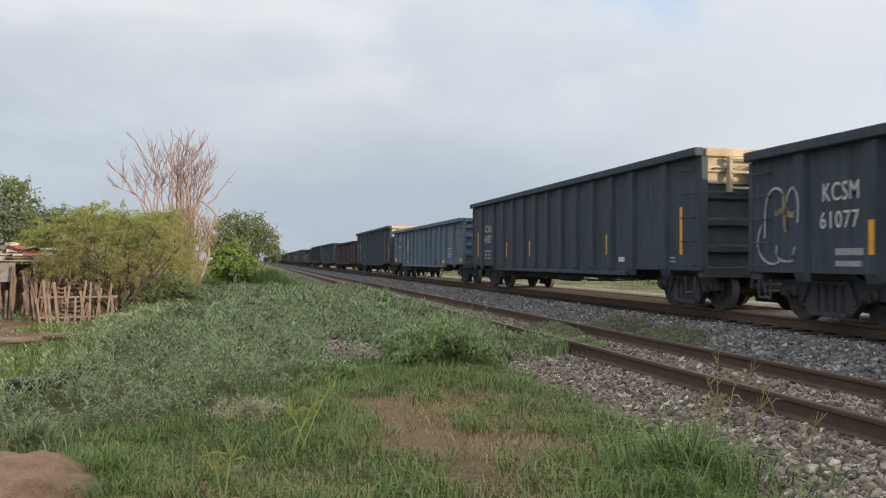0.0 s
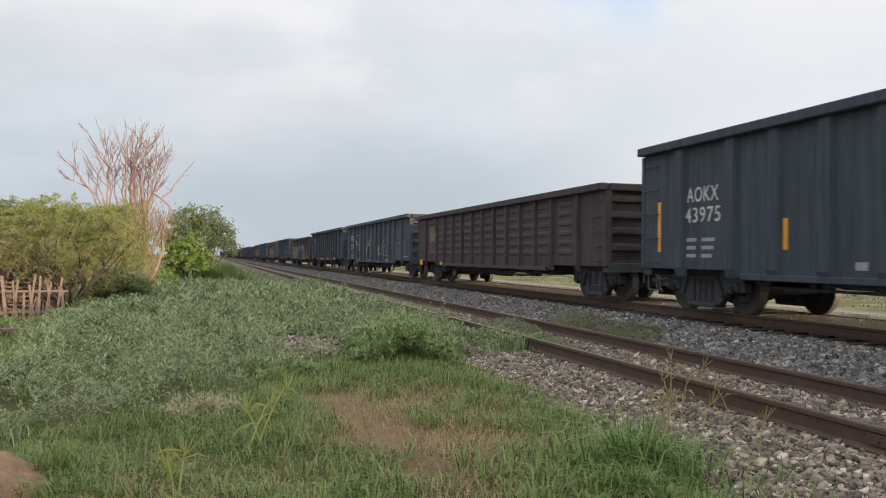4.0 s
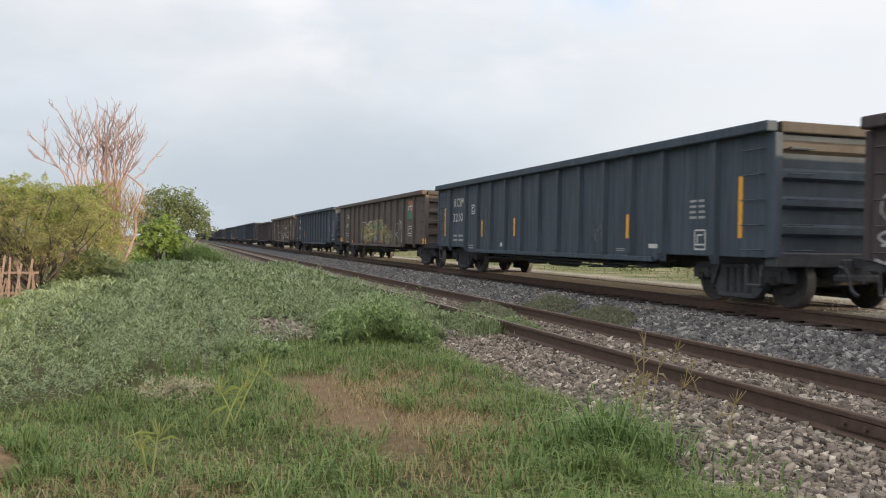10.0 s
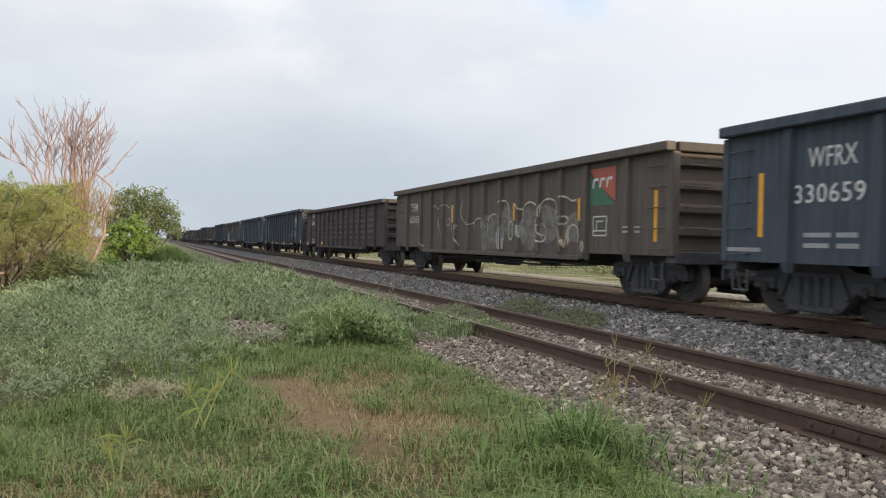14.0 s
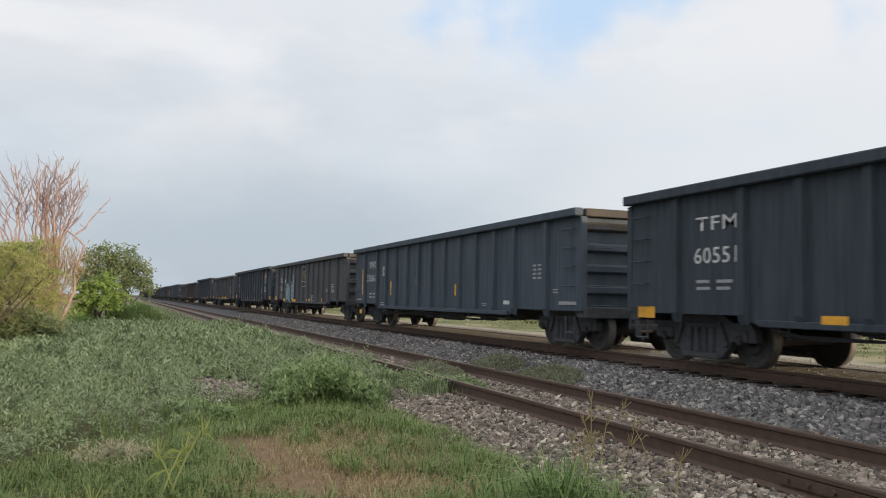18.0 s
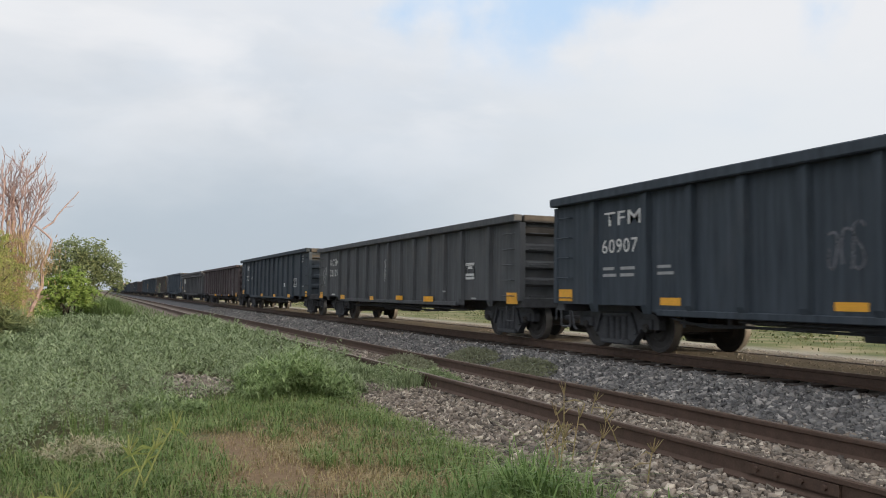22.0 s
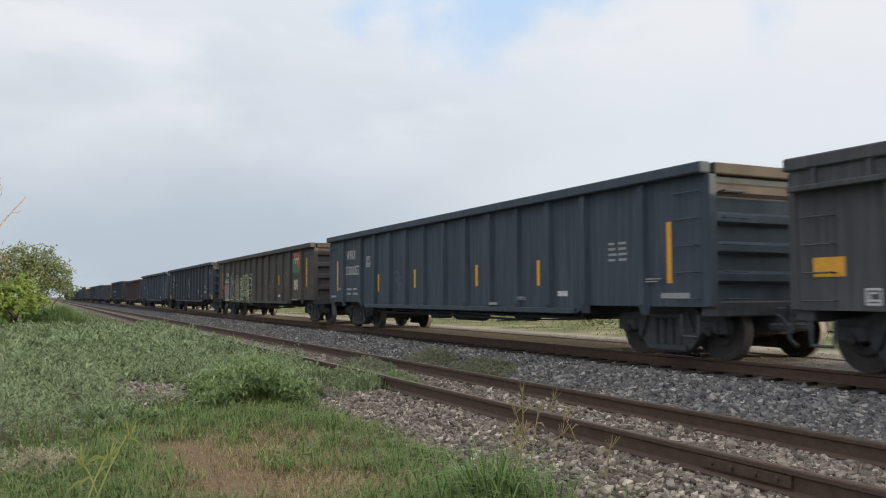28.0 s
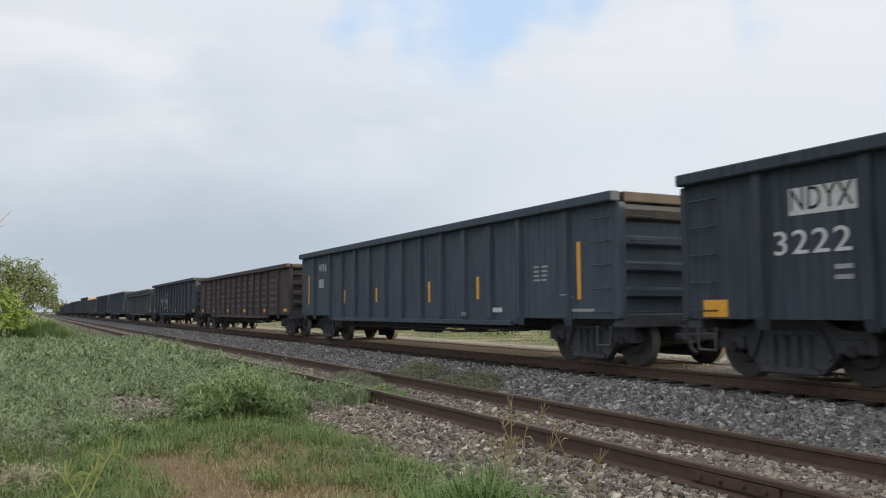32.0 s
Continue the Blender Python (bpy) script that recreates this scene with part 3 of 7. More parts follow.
def brake_stand_mesh(high):
    """The hand brake stand on a wagon end: two uprights, rails, a gear case and a hand wheel."""
    bm = bmesh.new()
    for x in (-0.98, -0.28):
        box(bm, (x - 0.035, -0.24, high - 0.86), (x + 0.035, -0.10, high - 0.18), 0.01)
    for z in (high - 0.80, high - 0.50, high - 0.24):
        box(bm, (-0.98, -0.26, z), (-0.28, -0.20, z + 0.05), 0.01)
    box(bm, (-0.52, -0.34, high - 0.66), (-0.24, -0.12, high - 0.34), 0.03)
    ring = [(-0.38 + 0.24 * math.cos(k * math.pi / 8), -0.40, high - 0.50 + 0.24 * math.sin(k * math.pi / 8)) for k in range(17)]
    for a, b in zip(ring, ring[1:]):
        tube(bm, a, b, 0.014, sides=5)
    for k in range(4):
        tube(bm, (-0.38, -0.38, high - 0.50), ring[k * 4 + 2], 0.010, sides=5)
    return mesh_of(bm, "brake_stand")


def bolster_mesh():
    bm = box(bmesh.new(), (-1.05, -0.22, -0.02), (1.05, 0.22, 0.22), 0.03)
    tube(bm, (0, 0, 0.2), (0, 0, 0.36), 0.2, sides=12)
    return mesh_of(bm, "bolster")


def coupler_mesh():
    """A knuckle coupler with its shank, facing +y."""
    bm = box(bmesh.new(), (-0.07, -0.45, -0.09), (0.07, 0.25, 0.09), 0.02)
    box(bm, (-0.15, 0.22, -0.14), (0.13, 0.46, 0.14), 0.04)
    box(bm, (0.06, 0.40, -0.13), (0.16, 0.60, 0.13), 0.03)
    box(bm, (-0.20, 0.40, -0.10), (-0.10, 0.52, 0.10), 0.03)
    return mesh_of(bm, "coupler")


def hose_mesh():
    bm = bmesh.new()
    pts = [Vector((0, 0.0, 0)), Vector((0.02, 0.16, -0.03)), Vector((0.05, 0.30, -0.18)), Vector((0.08, 0.36, -0.34)), Vector((0.10, 0.50, -0.42))]
    for a, b in zip(pts, pts[1:]):
        tube(bm, a, b, 0.028, sides=7)
    return mesh_of(bm, "brake_hose")


def end_rib_mesh():
    return mesh_of(prism(bmesh.new(), [(0, -0.10), (-0.09, -0.05), (-0.09, 0.05), (0, 0.10)], 0, -SHEET + 0.03, SHEET - 0.03), "end_rib")


def flat(y, z, w, h):
    """A thin plate on the side that faces the siding; y, z of its middle."""
    return box(bmesh.new(), (-0.004, y - w / 2, z - h / 2), (0.0, y + w / 2, z + h / 2))


def lettering(text, high, wide):
    """Words as a thin mesh in the plane of the side, from y = 0 to -wide."""
    def make():
        cu = bpy.data.curves.new("words", "FONT")
        cu.body, cu.size, cu.offset, cu.space_character, cu.resolution_u = text, 1.0, 0.006, 1.1, 3
        ob = bpy.data.objects.new("words", cu)
        me = bpy.data.meshes.new_from_object(ob)
        bpy.data.objects.remove(ob)
        xs, zs = [v.co.x for v in me.vertices], [v.co.y for v in me.vertices]
        a, b = wide / (max(xs) - min(xs)), high / max(zs)
        me.transform(Matrix(((0, 0, -1, 0), (-a, 0, 0, a * min(xs)), (0, b, 0, 0), (0, 0, 0, 1))))
        return me
    return shared(("words", text, high, wide), make)


POSTS = [-6.88, *(-5.375 + 1.075 * k for k in range(11)), 6.88]


def rung_mesh():
    """One rung on two short feet."""
    bm = tube(bmesh.new(), (-0.08, -0.21, 0), (-0.08, 0.21, 0), 0.013, sides=6)
    for y in (-0.2, 0.2):
        tube(bm, (-0.08, y, 0), (0.0, y, 0), 0.011, sides=5)
    return mesh_of(bm, "rung")


def louvre_mesh():
    """A level pressing between two posts."""
    bm = bmesh.new()
    rows = []
    for y, d in ((-0.40, 0.0), (-0.30, 0.024), (0.30, 0.024), (0.40, 0.0)):
        rows.append([bm.verts.new((-d * q, y, z)) for z, q in ((-0.075, 0.02), (-0.03, 1.0), (0.03, 1.0), (0.075, 0.02))])
    for a, b in zip(rows, rows[1:]):
        for k in range(3):
            bm.faces.new((a[k], a[k + 1], b[k + 1], b[k]))
    bmesh.ops.recalc_face_normals(bm, faces=bm.faces)
    return mesh_of(bm, "pressed_rib")


def out_at(y, posts, wide):
    """How far the side stands out at y, over sheet and posts."""
    d = 0.0
    for p in posts:
        a = abs(y - p)
        if a < wide:
            d = max(d, POST * min(1.0, (wide - a) / (wide * 0.28)))
    return d


def stroke(bm, pts, width, posts, wide):
    """A painted line that lies on sheet and posts alike."""
    fine = []
    for (a, b), (c, d) in zip(pts, pts[1:]):
        n = max(1, int(math.hypot(c - a, d - b) / 0.035))
        fine += [(a + (c - a) * k / n, b + (d - b) * k / n) for k in range(n)]
    fine.append(pts[-1])
    last = None
    for k, (y, z) in enumerate(fine):
        y0, z0 = fine[max(0, k - 1)]
        y1, z1 = fine[min(len(fine) - 1, k + 1)]
        l = math.hypot(y1 - y0, z1 - z0) or 1.0
        ny, nz = -(z1 - z0) / l * width / 2, (y1 - y0) / l * width / 2
        pair = [bm.verts.new((-out_at(y + s * ny, posts, wide) - 0.006, y + s * ny, z + s * nz)) for s in (-1, 1)]
        if last:
            bm.faces.new((last[0], last[1], pair[1], pair[0]))
        last = pair


def rounded(pts, times=2):
    """Cut the corners of an open line."""
    for _ in range(times):
        out = [pts[0]]
        for (a, b), (c, d) in zip(pts, pts[1:]):
            out += [(0.75 * a + 0.25 * c, 0.75 * b + 0.25 * d), (0.25 * a + 0.75 * c, 0.25 * b + 0.75 * d)]
        pts = out + [pts[-1]]
    return pts


LETTER_LINES = (
    [(-0.8, 0.7), (-0.2, 1.0), (0.7, 0.8), (0.6, 0.2), (-0.5, -0.1), (-0.8, -0.6), (-0.1, -1.0), (0.8, -0.8)],
    [(0.9, -1.0), (0.2, 1.0), (-0.2, 1.0), (-0.9, -1.0), (-0.4, -0.2), (0.4, -0.2)],
    [(0.7, -1.0), (0.7, 0.9), (-0.3, 1.0), (-0.8, 0.5), (-0.2, 0.0), (0.6, 0.0), (-0.8, -1.0)],
    [(0.8, 0.9), (-0.7, 0.95), (-0.6, -0.2), (0.0, -1.0), (0.7, -0.6), (0.3, 0.1)],
    [(0.9, -0.9), (0.8, 0.8), (0.2, 1.0), (0.0, -0.3), (-0.2, 1.0), (-0.8, 0.8), (-0.9, -0.9)],
)


def tag_loops(rng, y, z, w, h, n, fat=False):
    """Overlapping loops and letter-like strokes that fill a field, as of spray paint."""
    out = []
    for k in range(n):
        cy = y + w / 2 - w * (k + 0.5) / n + rng.uniform(-0.06, 0.06)
        cw, ch = w / n * rng.uniform(0.45, 0.7), h / 2 * rng.uniform(0.7, 1.0)
        cz = z + rng.uniform(-0.08, 0.08) * h
        if rng.random() < 0.4:
            a0, turns, p2, p3, m = rng.uniform(0, 6.28), rng.uniform(0.75, 1.1), rng.uniform(0, 6), rng.uniform(0, 6), 28
            ring = [a0 + turns * 6.28 * q / m for q in range(m + 1)]
            out.append([(cy + cw * math.cos(a) * (1 + 0.16 * math.sin(2 * a + p2) + 0.10 * math.sin(3 * a + p3)), cz + ch * math.sin(a) * (1 + 0.12 * math.sin(2 * a + p3))) for a in ring])
            if rng.random() < 0.5:
                out.append([(cy + 0.4 * cw * math.cos(a), cz + 0.45 * ch * math.sin(a)) for a in ring])
        else:
            out.append(rounded([(cy + cw * (u + rng.uniform(-0.12, 0.12)), cz + ch * (v + rng.uniform(-0.12, 0.12))) for u, v in rng.choice(LETTER_LINES)]))
    return out


SIGNS = {  # sprayed shapes in a field from -1 to 1: along the wagon, then up
    "arch": (((-1, -1), (-0.95, 0.5), (-0.3, 1), (0.5, 0.9), (1, 0.3), (0.9, -0.8)),),
    "u": (((-0.9, 1), (-1, -0.4), (-0.2, -1), (0.7, -0.7), (1, 0.9)),),
    "o": (((0.2, 1), (-0.8, 0.8), (-1, -0.5), (-0.2, -1), (0.8, -0.7), (1, 0.5), (0.3, 1), (0, 0.95)),),
    "s": (((1, 0.7), (0, 1), (-1, 0.6), (0, 0.05), (1, -0.5), (0, -1), (-1, -0.7)), ((-0.6, 0.1), (0.9, 0.3))),
    "e": (((-1, 0.9), (0.9, 1)), ((-0.9, 0.35), (0.2, 0.2), (0.9, 0.5)), ((-0.8, -0.2), (0.8, -0.1)), ((-1, -0.9), (0.0, -0.6), (0.9, -0.95)), ((-0.4, 0.8), (-0.5, -0.8))),
    "box": (((-1, -1), (-1, 0.85), (-0.8, 0.95), (0.8, 1), (1, 0.9), (1, -0.6)),),
    "wave": (((-1, 0.2), (-0.5, 1), (0.1, 0.3), (0.5, -0.6), (1, -0.2)),),
    "seven": (((-1, 1), (0.9, 0.8), (0.2, -0.1), (-0.2, -1)), ((-0.5, 0.0), (0.8, 0.1))),
    "h": (((-1, 1), (-0.8, -0.9)), ((-0.9, 0), (0.8, 0.1)), ((0.9, 1), (0.8, -0.6), (-0.3, -0.9))),
    "check": (((-1, -0.1), (-0.5, 0.2), (0.0, -1), (0.3, 0.2), (1, 1)),),
    "lambda": (((-0.6, 1), (-0.9, 0.4), (-0.8, -1)), ((-0.7, 0.6), (0.0, 0.0), (1, -1))),
    "b": (((-0.6, 1), (0.8, 0.9), (1, 0.2), (-0.3, -0.1), (-0.8, -0.3), (0.4, -0.4), (0.6, -1)),),
    "v": (((-1, 0.9), (-0.3, 0.0), (0.0, -1), (0.6, 0.1), (1, 1)),),
    "m": (((-1, 0.9), (-0.5, -0.3), (0.1, 0.9), (0.7, 0.7), (0.8, -0.7), (0.0, -1)),),
    "hook": (((-0.6, 1), (-1, 0.2), (-0.7, -0.6), (0.3, -1), (1, -0.8)),),
    "bar": (((-1, 0.2), (1, -0.2)), ((-0.8, -0.9), (0.9, -1))),
    "post": (((-0.3, 1), (0.4, -1)),),
}


def sign_lines(name, y, z, w, h):
    """The strokes of one sprayed sign; the field's first side is the wagon's far end."""
    return [rounded([(y - w / 2 * u, z + h / 2 * v) for u, v in line]) for line in SIGNS[name]]


def block_lines(rng, y, z, w, h):
    """A tall block letter: an outline and short level bars."""
    a, b = w / 2 * 0.92, h / 2
    out = [rounded([(y + a, z - b), (y + a, z + b * 0.9), (y + a * 0.8, z + b), (y - a, z + b * 0.95), (y - a, z - b), (y + a, z - b)], 1)]
    for k in range(5):
        zz = z + b * (0.7 - 0.34 * k) + rng.uniform(-0.03, 0.03)
        out.append(rounded([(y + a * rng.uniform(0.3, 0.7), zz), (y + a * 0.1, zz + 0.06), (y - a * rng.uniform(0.4, 0.75), zz - rng.uniform(0.0, 0.08))], 1))
    return out


def blob_fill(bm, rng, y, z, w, h, n, posts, wide):
    """Filled bubble letters side by side: columns between an uneven upper and lower line."""
    for k in range(n):
        cy, half = y + w / 2 - w * (k + 0.5) / n + rng.uniform(-0.08, 0.08), w / n * rng.uniform(0.5, 0.72)
        top, foot, a, b = h / 2 * rng.uniform(0.75, 1.1), h / 2 * rng.uniform(0.75, 1.05), rng.uniform(0, 6), rng.uniform(0, 6)
        last, m = None, max(8, int(half / 0.035))
        for q in range(m + 1):
            u = -1 + 2 * q / m
            r = (1 - abs(u) ** 5) ** 0.5
            p = cy + u * half
            x = -out_at(p, posts, wide) - 0.006
            pair = (bm.verts.new((x, p, z - foot * r * (1 + 0.14 * math.sin(5 * u + a)))), bm.verts.new((x, p, z + top * r * (1 + 0.14 * math.sin(4 * u + b)) + 0.004)))
            if last:
                bm.faces.new((last[0], last[1], pair[1], pair[0]))
            last = pair


def build_car(spec, near):
    """A gondola wagon. Its base is the rail head below its middle; the camera's side is -x and its marks are on that side."""
    high, low, kind = spec["high"], spec["low"], spec["kind"]
    paint = PAINT[spec["paint"]]
    wide = 0.165 if kind == "aokx" else 0.095
    car = tagged(empty("gondola_wagon"), spec["label"], "freight wagon", "gondola wagons of the train")
    sheet = shared(("side", low, high), lambda: side_mesh(low, high - 0.02))
    post = shared(("post", low, high, wide), lambda: post_mesh(low + 0.02, high - 0.16, wide))
    span = round(high - low, 2)
    # top rib and end rail take a sunlit colour; the blue wagon keeps its paint
    end_top_paint = paint if spec["paint"] == "slate" else PAINT["sunned" if kind == "aokx" else "tan_tone"]
    for s, turn in ((-1, 0), (1, 180)):
        side = put("side_panel", sheet, paint, car, (s * SHEET, 0, 0), (0, 0, turn))
        for y in POSTS:
            put("post", post, paint, side, (0, y, 0))
        if kind == "brown" and s < 0:
            for a, b in zip(POSTS[:-1], POSTS[1:]):
                for q in range(6):
                    put("pressed_rib", shared("louvre", louvre_mesh), paint, side, (0, (a + b) / 2, low + 0.45 + q * (high - low - 0.8) / 5))
        put("top_chord", shared(("chord", high), lambda: mesh_of(box(bmesh.new(), (-0.15, -HALF - 0.06, high - 0.16), (0.06, HALF + 0.06, high), 0.018), "top_chord")), paint, car, (s * SHEET, 0, 0), (0, 0, turn))
        if kind == "deep":
            put("upper_rim", shared("rim", rim_board), paint, car, (s * SHEET, 0, high - 0.42), (0, 0, turn), "raised plank rim")
        put("side_sill", shared(("sill", low), lambda: mesh_of(box(bmesh.new(), (-0.06, -HALF + 3.1, low - 0.01), (0.05, HALF - 3.1, low + 0.09), 0.012), "side_sill")), paint, car, (s * SHEET, 0, 0), (0, 0, turn))
    if kind == "aokx":
        # stand and added top plate carry the sunlight in their cream colour
        put("brake_stand", shared(("stand", high), lambda: brake_stand_mesh(high)), PAINT["sunned"], car, (0, -HALF, 0), label="hand brake stand with sunlight put into its colour")
        put("end_top_sheet", shared(("topsheet", high), lambda: mesh_of(box(bmesh.new(), (-SHEET + 0.10, -0.03, high - 0.68), (SHEET - 0.10, 0.0, high - 0.175), 0.006), "end_top_sheet")), PAINT["sunned"], car, (0, -HALF + 0.006, 0), label="added plate coloured like the sunlit top of the end")
    for s, turn in ((-1, 0), (1, 180)):
        end = put("end_panel", shared(("end", low, high), lambda: mesh_of(box(bmesh.new(), (-SHEET + 0.02, 0.0, low + 0.2), (SHEET - 0.02, 0.04, high - 0.02)), "end_panel")), paint, car, (0, s * (HALF - 0.01), 0), (0, 0, turn))
        for k in range(4):
            put("end_rib", shared("rib", end_rib_mesh), end_top_paint if k == 3 else paint, end, (0, 0, low + 0.55 + k * (high - low - 0.75) / 3.4))
        for q in (-1, 1):
            put("corner_post", shared(("corner", low, high), lambda: mesh_of(box(bmesh.new(), (-0.07, -0.11, low + 0.14), (0.07, 0.02, high - 0.17), 0.012), "corner_post")), paint, end, (q * (SHEET - 0.05), 0, 0))
        put("end_chord", shared(("echord", high), lambda: mesh_of(box(bmesh.new(), (-SHEET + 0.07, -0.12, high - 0.17), (SHEET - 0.07, 0.05, high - 0.01), 0.015), "end_chord")), end_top_paint, car, (0, s * HALF, 0), (0, 0, turn), "end rail, sun tint in its colour except on blue")
        put("draft_gear", shared("draft", draft_box_mesh), UNDER, car, (0, s * HALF, 0.68), (0, 0, 0 if s > 0 else 180))
        put("uncoupling_lever", shared("lever", cut_lever_mesh), UNDER, car, (0, s * HALF, 0.68), (0, 0, 0 if s > 0 else 180))
        put("buffer_beam", shared(("beam", low), lambda: mesh_of(box(bmesh.new(), (-1.45, -0.10, low), (1.45, 0.18, low + 0.22), 0.02), "buffer_beam")), UNDER, car, (0, s * HALF, 0), (0, 0, turn))
        put("coupler", shared("coupler", coupler_mesh), UNDER, car, (0, s * (HALF + 0.22), 0.72), (0, 0, 0 if s > 0 else 180))
        put("brake_hose", shared("hose", hose_mesh), UNDER, car, (0.3 * s, s * (HALF + 0.05), 0.66), (0, 0, 0 if s > 0 else 180))
        if near:
            rung = shared("rung", rung_mesh)
            for k in range(5):
                z = low + 0.25 + k * (span - 0.65) / 4
                put("rung", rung, paint, car, (-SHEET - 0.01, s * (HALF - 0.34), z))
                put("rung", rung, paint, car, (-SHEET + 0.42, s * (HALF + 0.085), z), (0, 0, 90 if s < 0 else -90))
            for q in (-1, 1):
                put("step_iron", shared(("stirrup", low), lambda: stirrup_mesh(low)), UNDER, car, (q * (SHEET + 0.01), s * (HALF - 0.34), 0))
    put("floor_plate", shared(("floor", low), lambda: mesh_of(box(bmesh.new(), (-SHEET + 0.03, -HALF + 0.04, low + 0.16), (SHEET - 0.03, HALF - 0.04, low + 0.22)), "floor_plate")), INSIDE, car)
    put("centre_sill", shared(("csill", low), lambda: mesh_of(prism(bmesh.new(), [(-HALF, low + 0.14), (-HALF, low), (-HALF + 3.1, low), (-HALF + 3.9, low - 0.14), (HALF - 3.9, low - 0.14), (HALF - 3.1, low), (HALF, low), (HALF, low + 0.14)], 0, -0.25, 0.25), "centre_sill")), UNDER, car)
    for s in (-1, 1):
        bogie = put("bogie", shared("bolster", bolster_mesh), UNDER, car, (0, s * (HALF - 1.31), 0.42))
        for q in (-1, 1):
            put("side_frame", shared("frame", frame_mesh), UNDER, bogie, (q * 0.98, 0, 0.05), (0, 0, 0 if q < 0 else 180))
            put("brake_beam", shared("beam_b", brake_beam_mesh), UNDER, bogie, (0, q * 0.36, -0.04), (0, 0, 0 if q > 0 else 180))
            ws = put("wheelset", shared("wheelset", wheelset_mesh), WHEEL, bogie, (0, q * 0.91, 0))
            if near:
                WHEELSETS.append(ws)
                for e in (-1, 1):
                    put("bearing_cap", shared("cap", cap_mesh), WHEEL, bogie, (e * 1.06, q * 0.91, 0.0), (0, 0, 180 if e < 0 else 0))
    if near:
        gear_parts(car, low)
        for x, a, b, z in ((-1.25, -5.0, 3.6, low - 0.10), (-1.15, -3.2, 5.0, low - 0.17)):
            put("brake_rod", shared(("rod", x, low), lambda: mesh_of(tube(bmesh.new(), (x, a, z), (x, b, z + 0.05), 0.022, sides=6), "brake_rod")), UNDER, car)
            for y in (a + 0.1, (a + b) / 2, b - 0.1):
                put("rod_hanger", shared(("hanger", x, low), lambda: mesh_of(box(bmesh.new(), (x - 0.012, -0.025, z - 0.02), (x + 0.012, 0.025, low + 0.05)), "rod_hanger")), UNDER, car, (0, y, 0))
    marks(car, spec, wide)
    return car


def stirrup_mesh(low):
    bm = bmesh.new()
    for a, b in (((0, -0.17, low + 0.03), (0, -0.15, low - 0.28)), ((0, -0.15, low - 0.28), (0, 0.15, low - 0.28)), ((0, 0.15, low - 0.28), (0, 0.17, low + 0.03))):
        tube(bm, a, b, 0.020, sides=6)
    return mesh_of(bm, "step_iron")


def rim_board():
    """A planked rim above the side, on short stays."""
    bm = box(bmesh.new(), (-0.10, -HALF, 0.02), (-0.04, HALF, 0.40), 0.01)
    box(bm, (-0.16, -HALF, 0.0), (-0.02, HALF, 0.07), 0.01)
    for k in range(22):
        y = -HALF + 0.35 + k * 0.745
        box(bm, (-0.135, y - 0.03, 0.06), (-0.095, y + 0.03, 0.38))
    return mesh_of(bm, "upper_rim")


def gear_parts(car, low):
    """Pipes, tank and valves below the floor."""
    def pipe():
        bm = bmesh.new()
        pts = [(-1.15, -5.2, low + 0.02), (-1.15, -4.6, low - 0.07), (-1.15, -1.5, low - 0.09), (-1.15, 1.0, low - 0.07), (-1.15, 4.4, low - 0.16), (-1.15, 5.2, low - 0.05)]
        for a, b in zip(pts, pts[1:]):
            tube(bm, a, b, 0.020, sides=6)
        return mesh_of(bm, "brake_pipe")
    put("brake_pipe", shared(("pipe", low), pipe), UNDER, car)
    hanger = shared(("hanger", low), lambda: mesh_of(box(bmesh.new(), (-0.03, -0.03, low - 0.12), (0.03, 0.03, low + 0.12)), "hanger"))
    for y in (-4.4, -2.0, 0.9, 3.9):
        put("hanger", hanger, UNDER, car, (-1.15, y, 0))
    put("brake_rod", shared(("rod", low), lambda: mesh_of(tube(bmesh.new(), (-0.8, -4.6, low - 0.12), (-0.9, -1.4, low - 0.22), 0.016, sides=6), "brake_rod")), UNDER, car)
    put("air_tank", shared(("tank", low), lambda: mesh_of(tube(bmesh.new(), (-0.8, -0.6, low - 0.10), (-0.8, 0.7, low - 0.10), 0.16, sides=14), "air_tank", True)), UNDER, car)
    put("brake_valve", shared(("valve", low), lambda: mesh_of(box(box(bmesh.new(), (-1.05, 1.3, low - 0.24), (-0.65, 1.75, low + 0.05), 0.03), (-1.0, 1.72, low - 0.16), (-0.75, 2.0, low - 0.02), 0.03), "brake_valve")), UNDER, car)
    put("brake_cylinder", shared(("cyl", low), lambda: mesh_of(tube(bmesh.new(), (-0.7, -2.6, low - 0.08), (-0.7, -1.9, low - 0.08), 0.13, sides=12), "brake_cylinder", True)), UNDER, car)


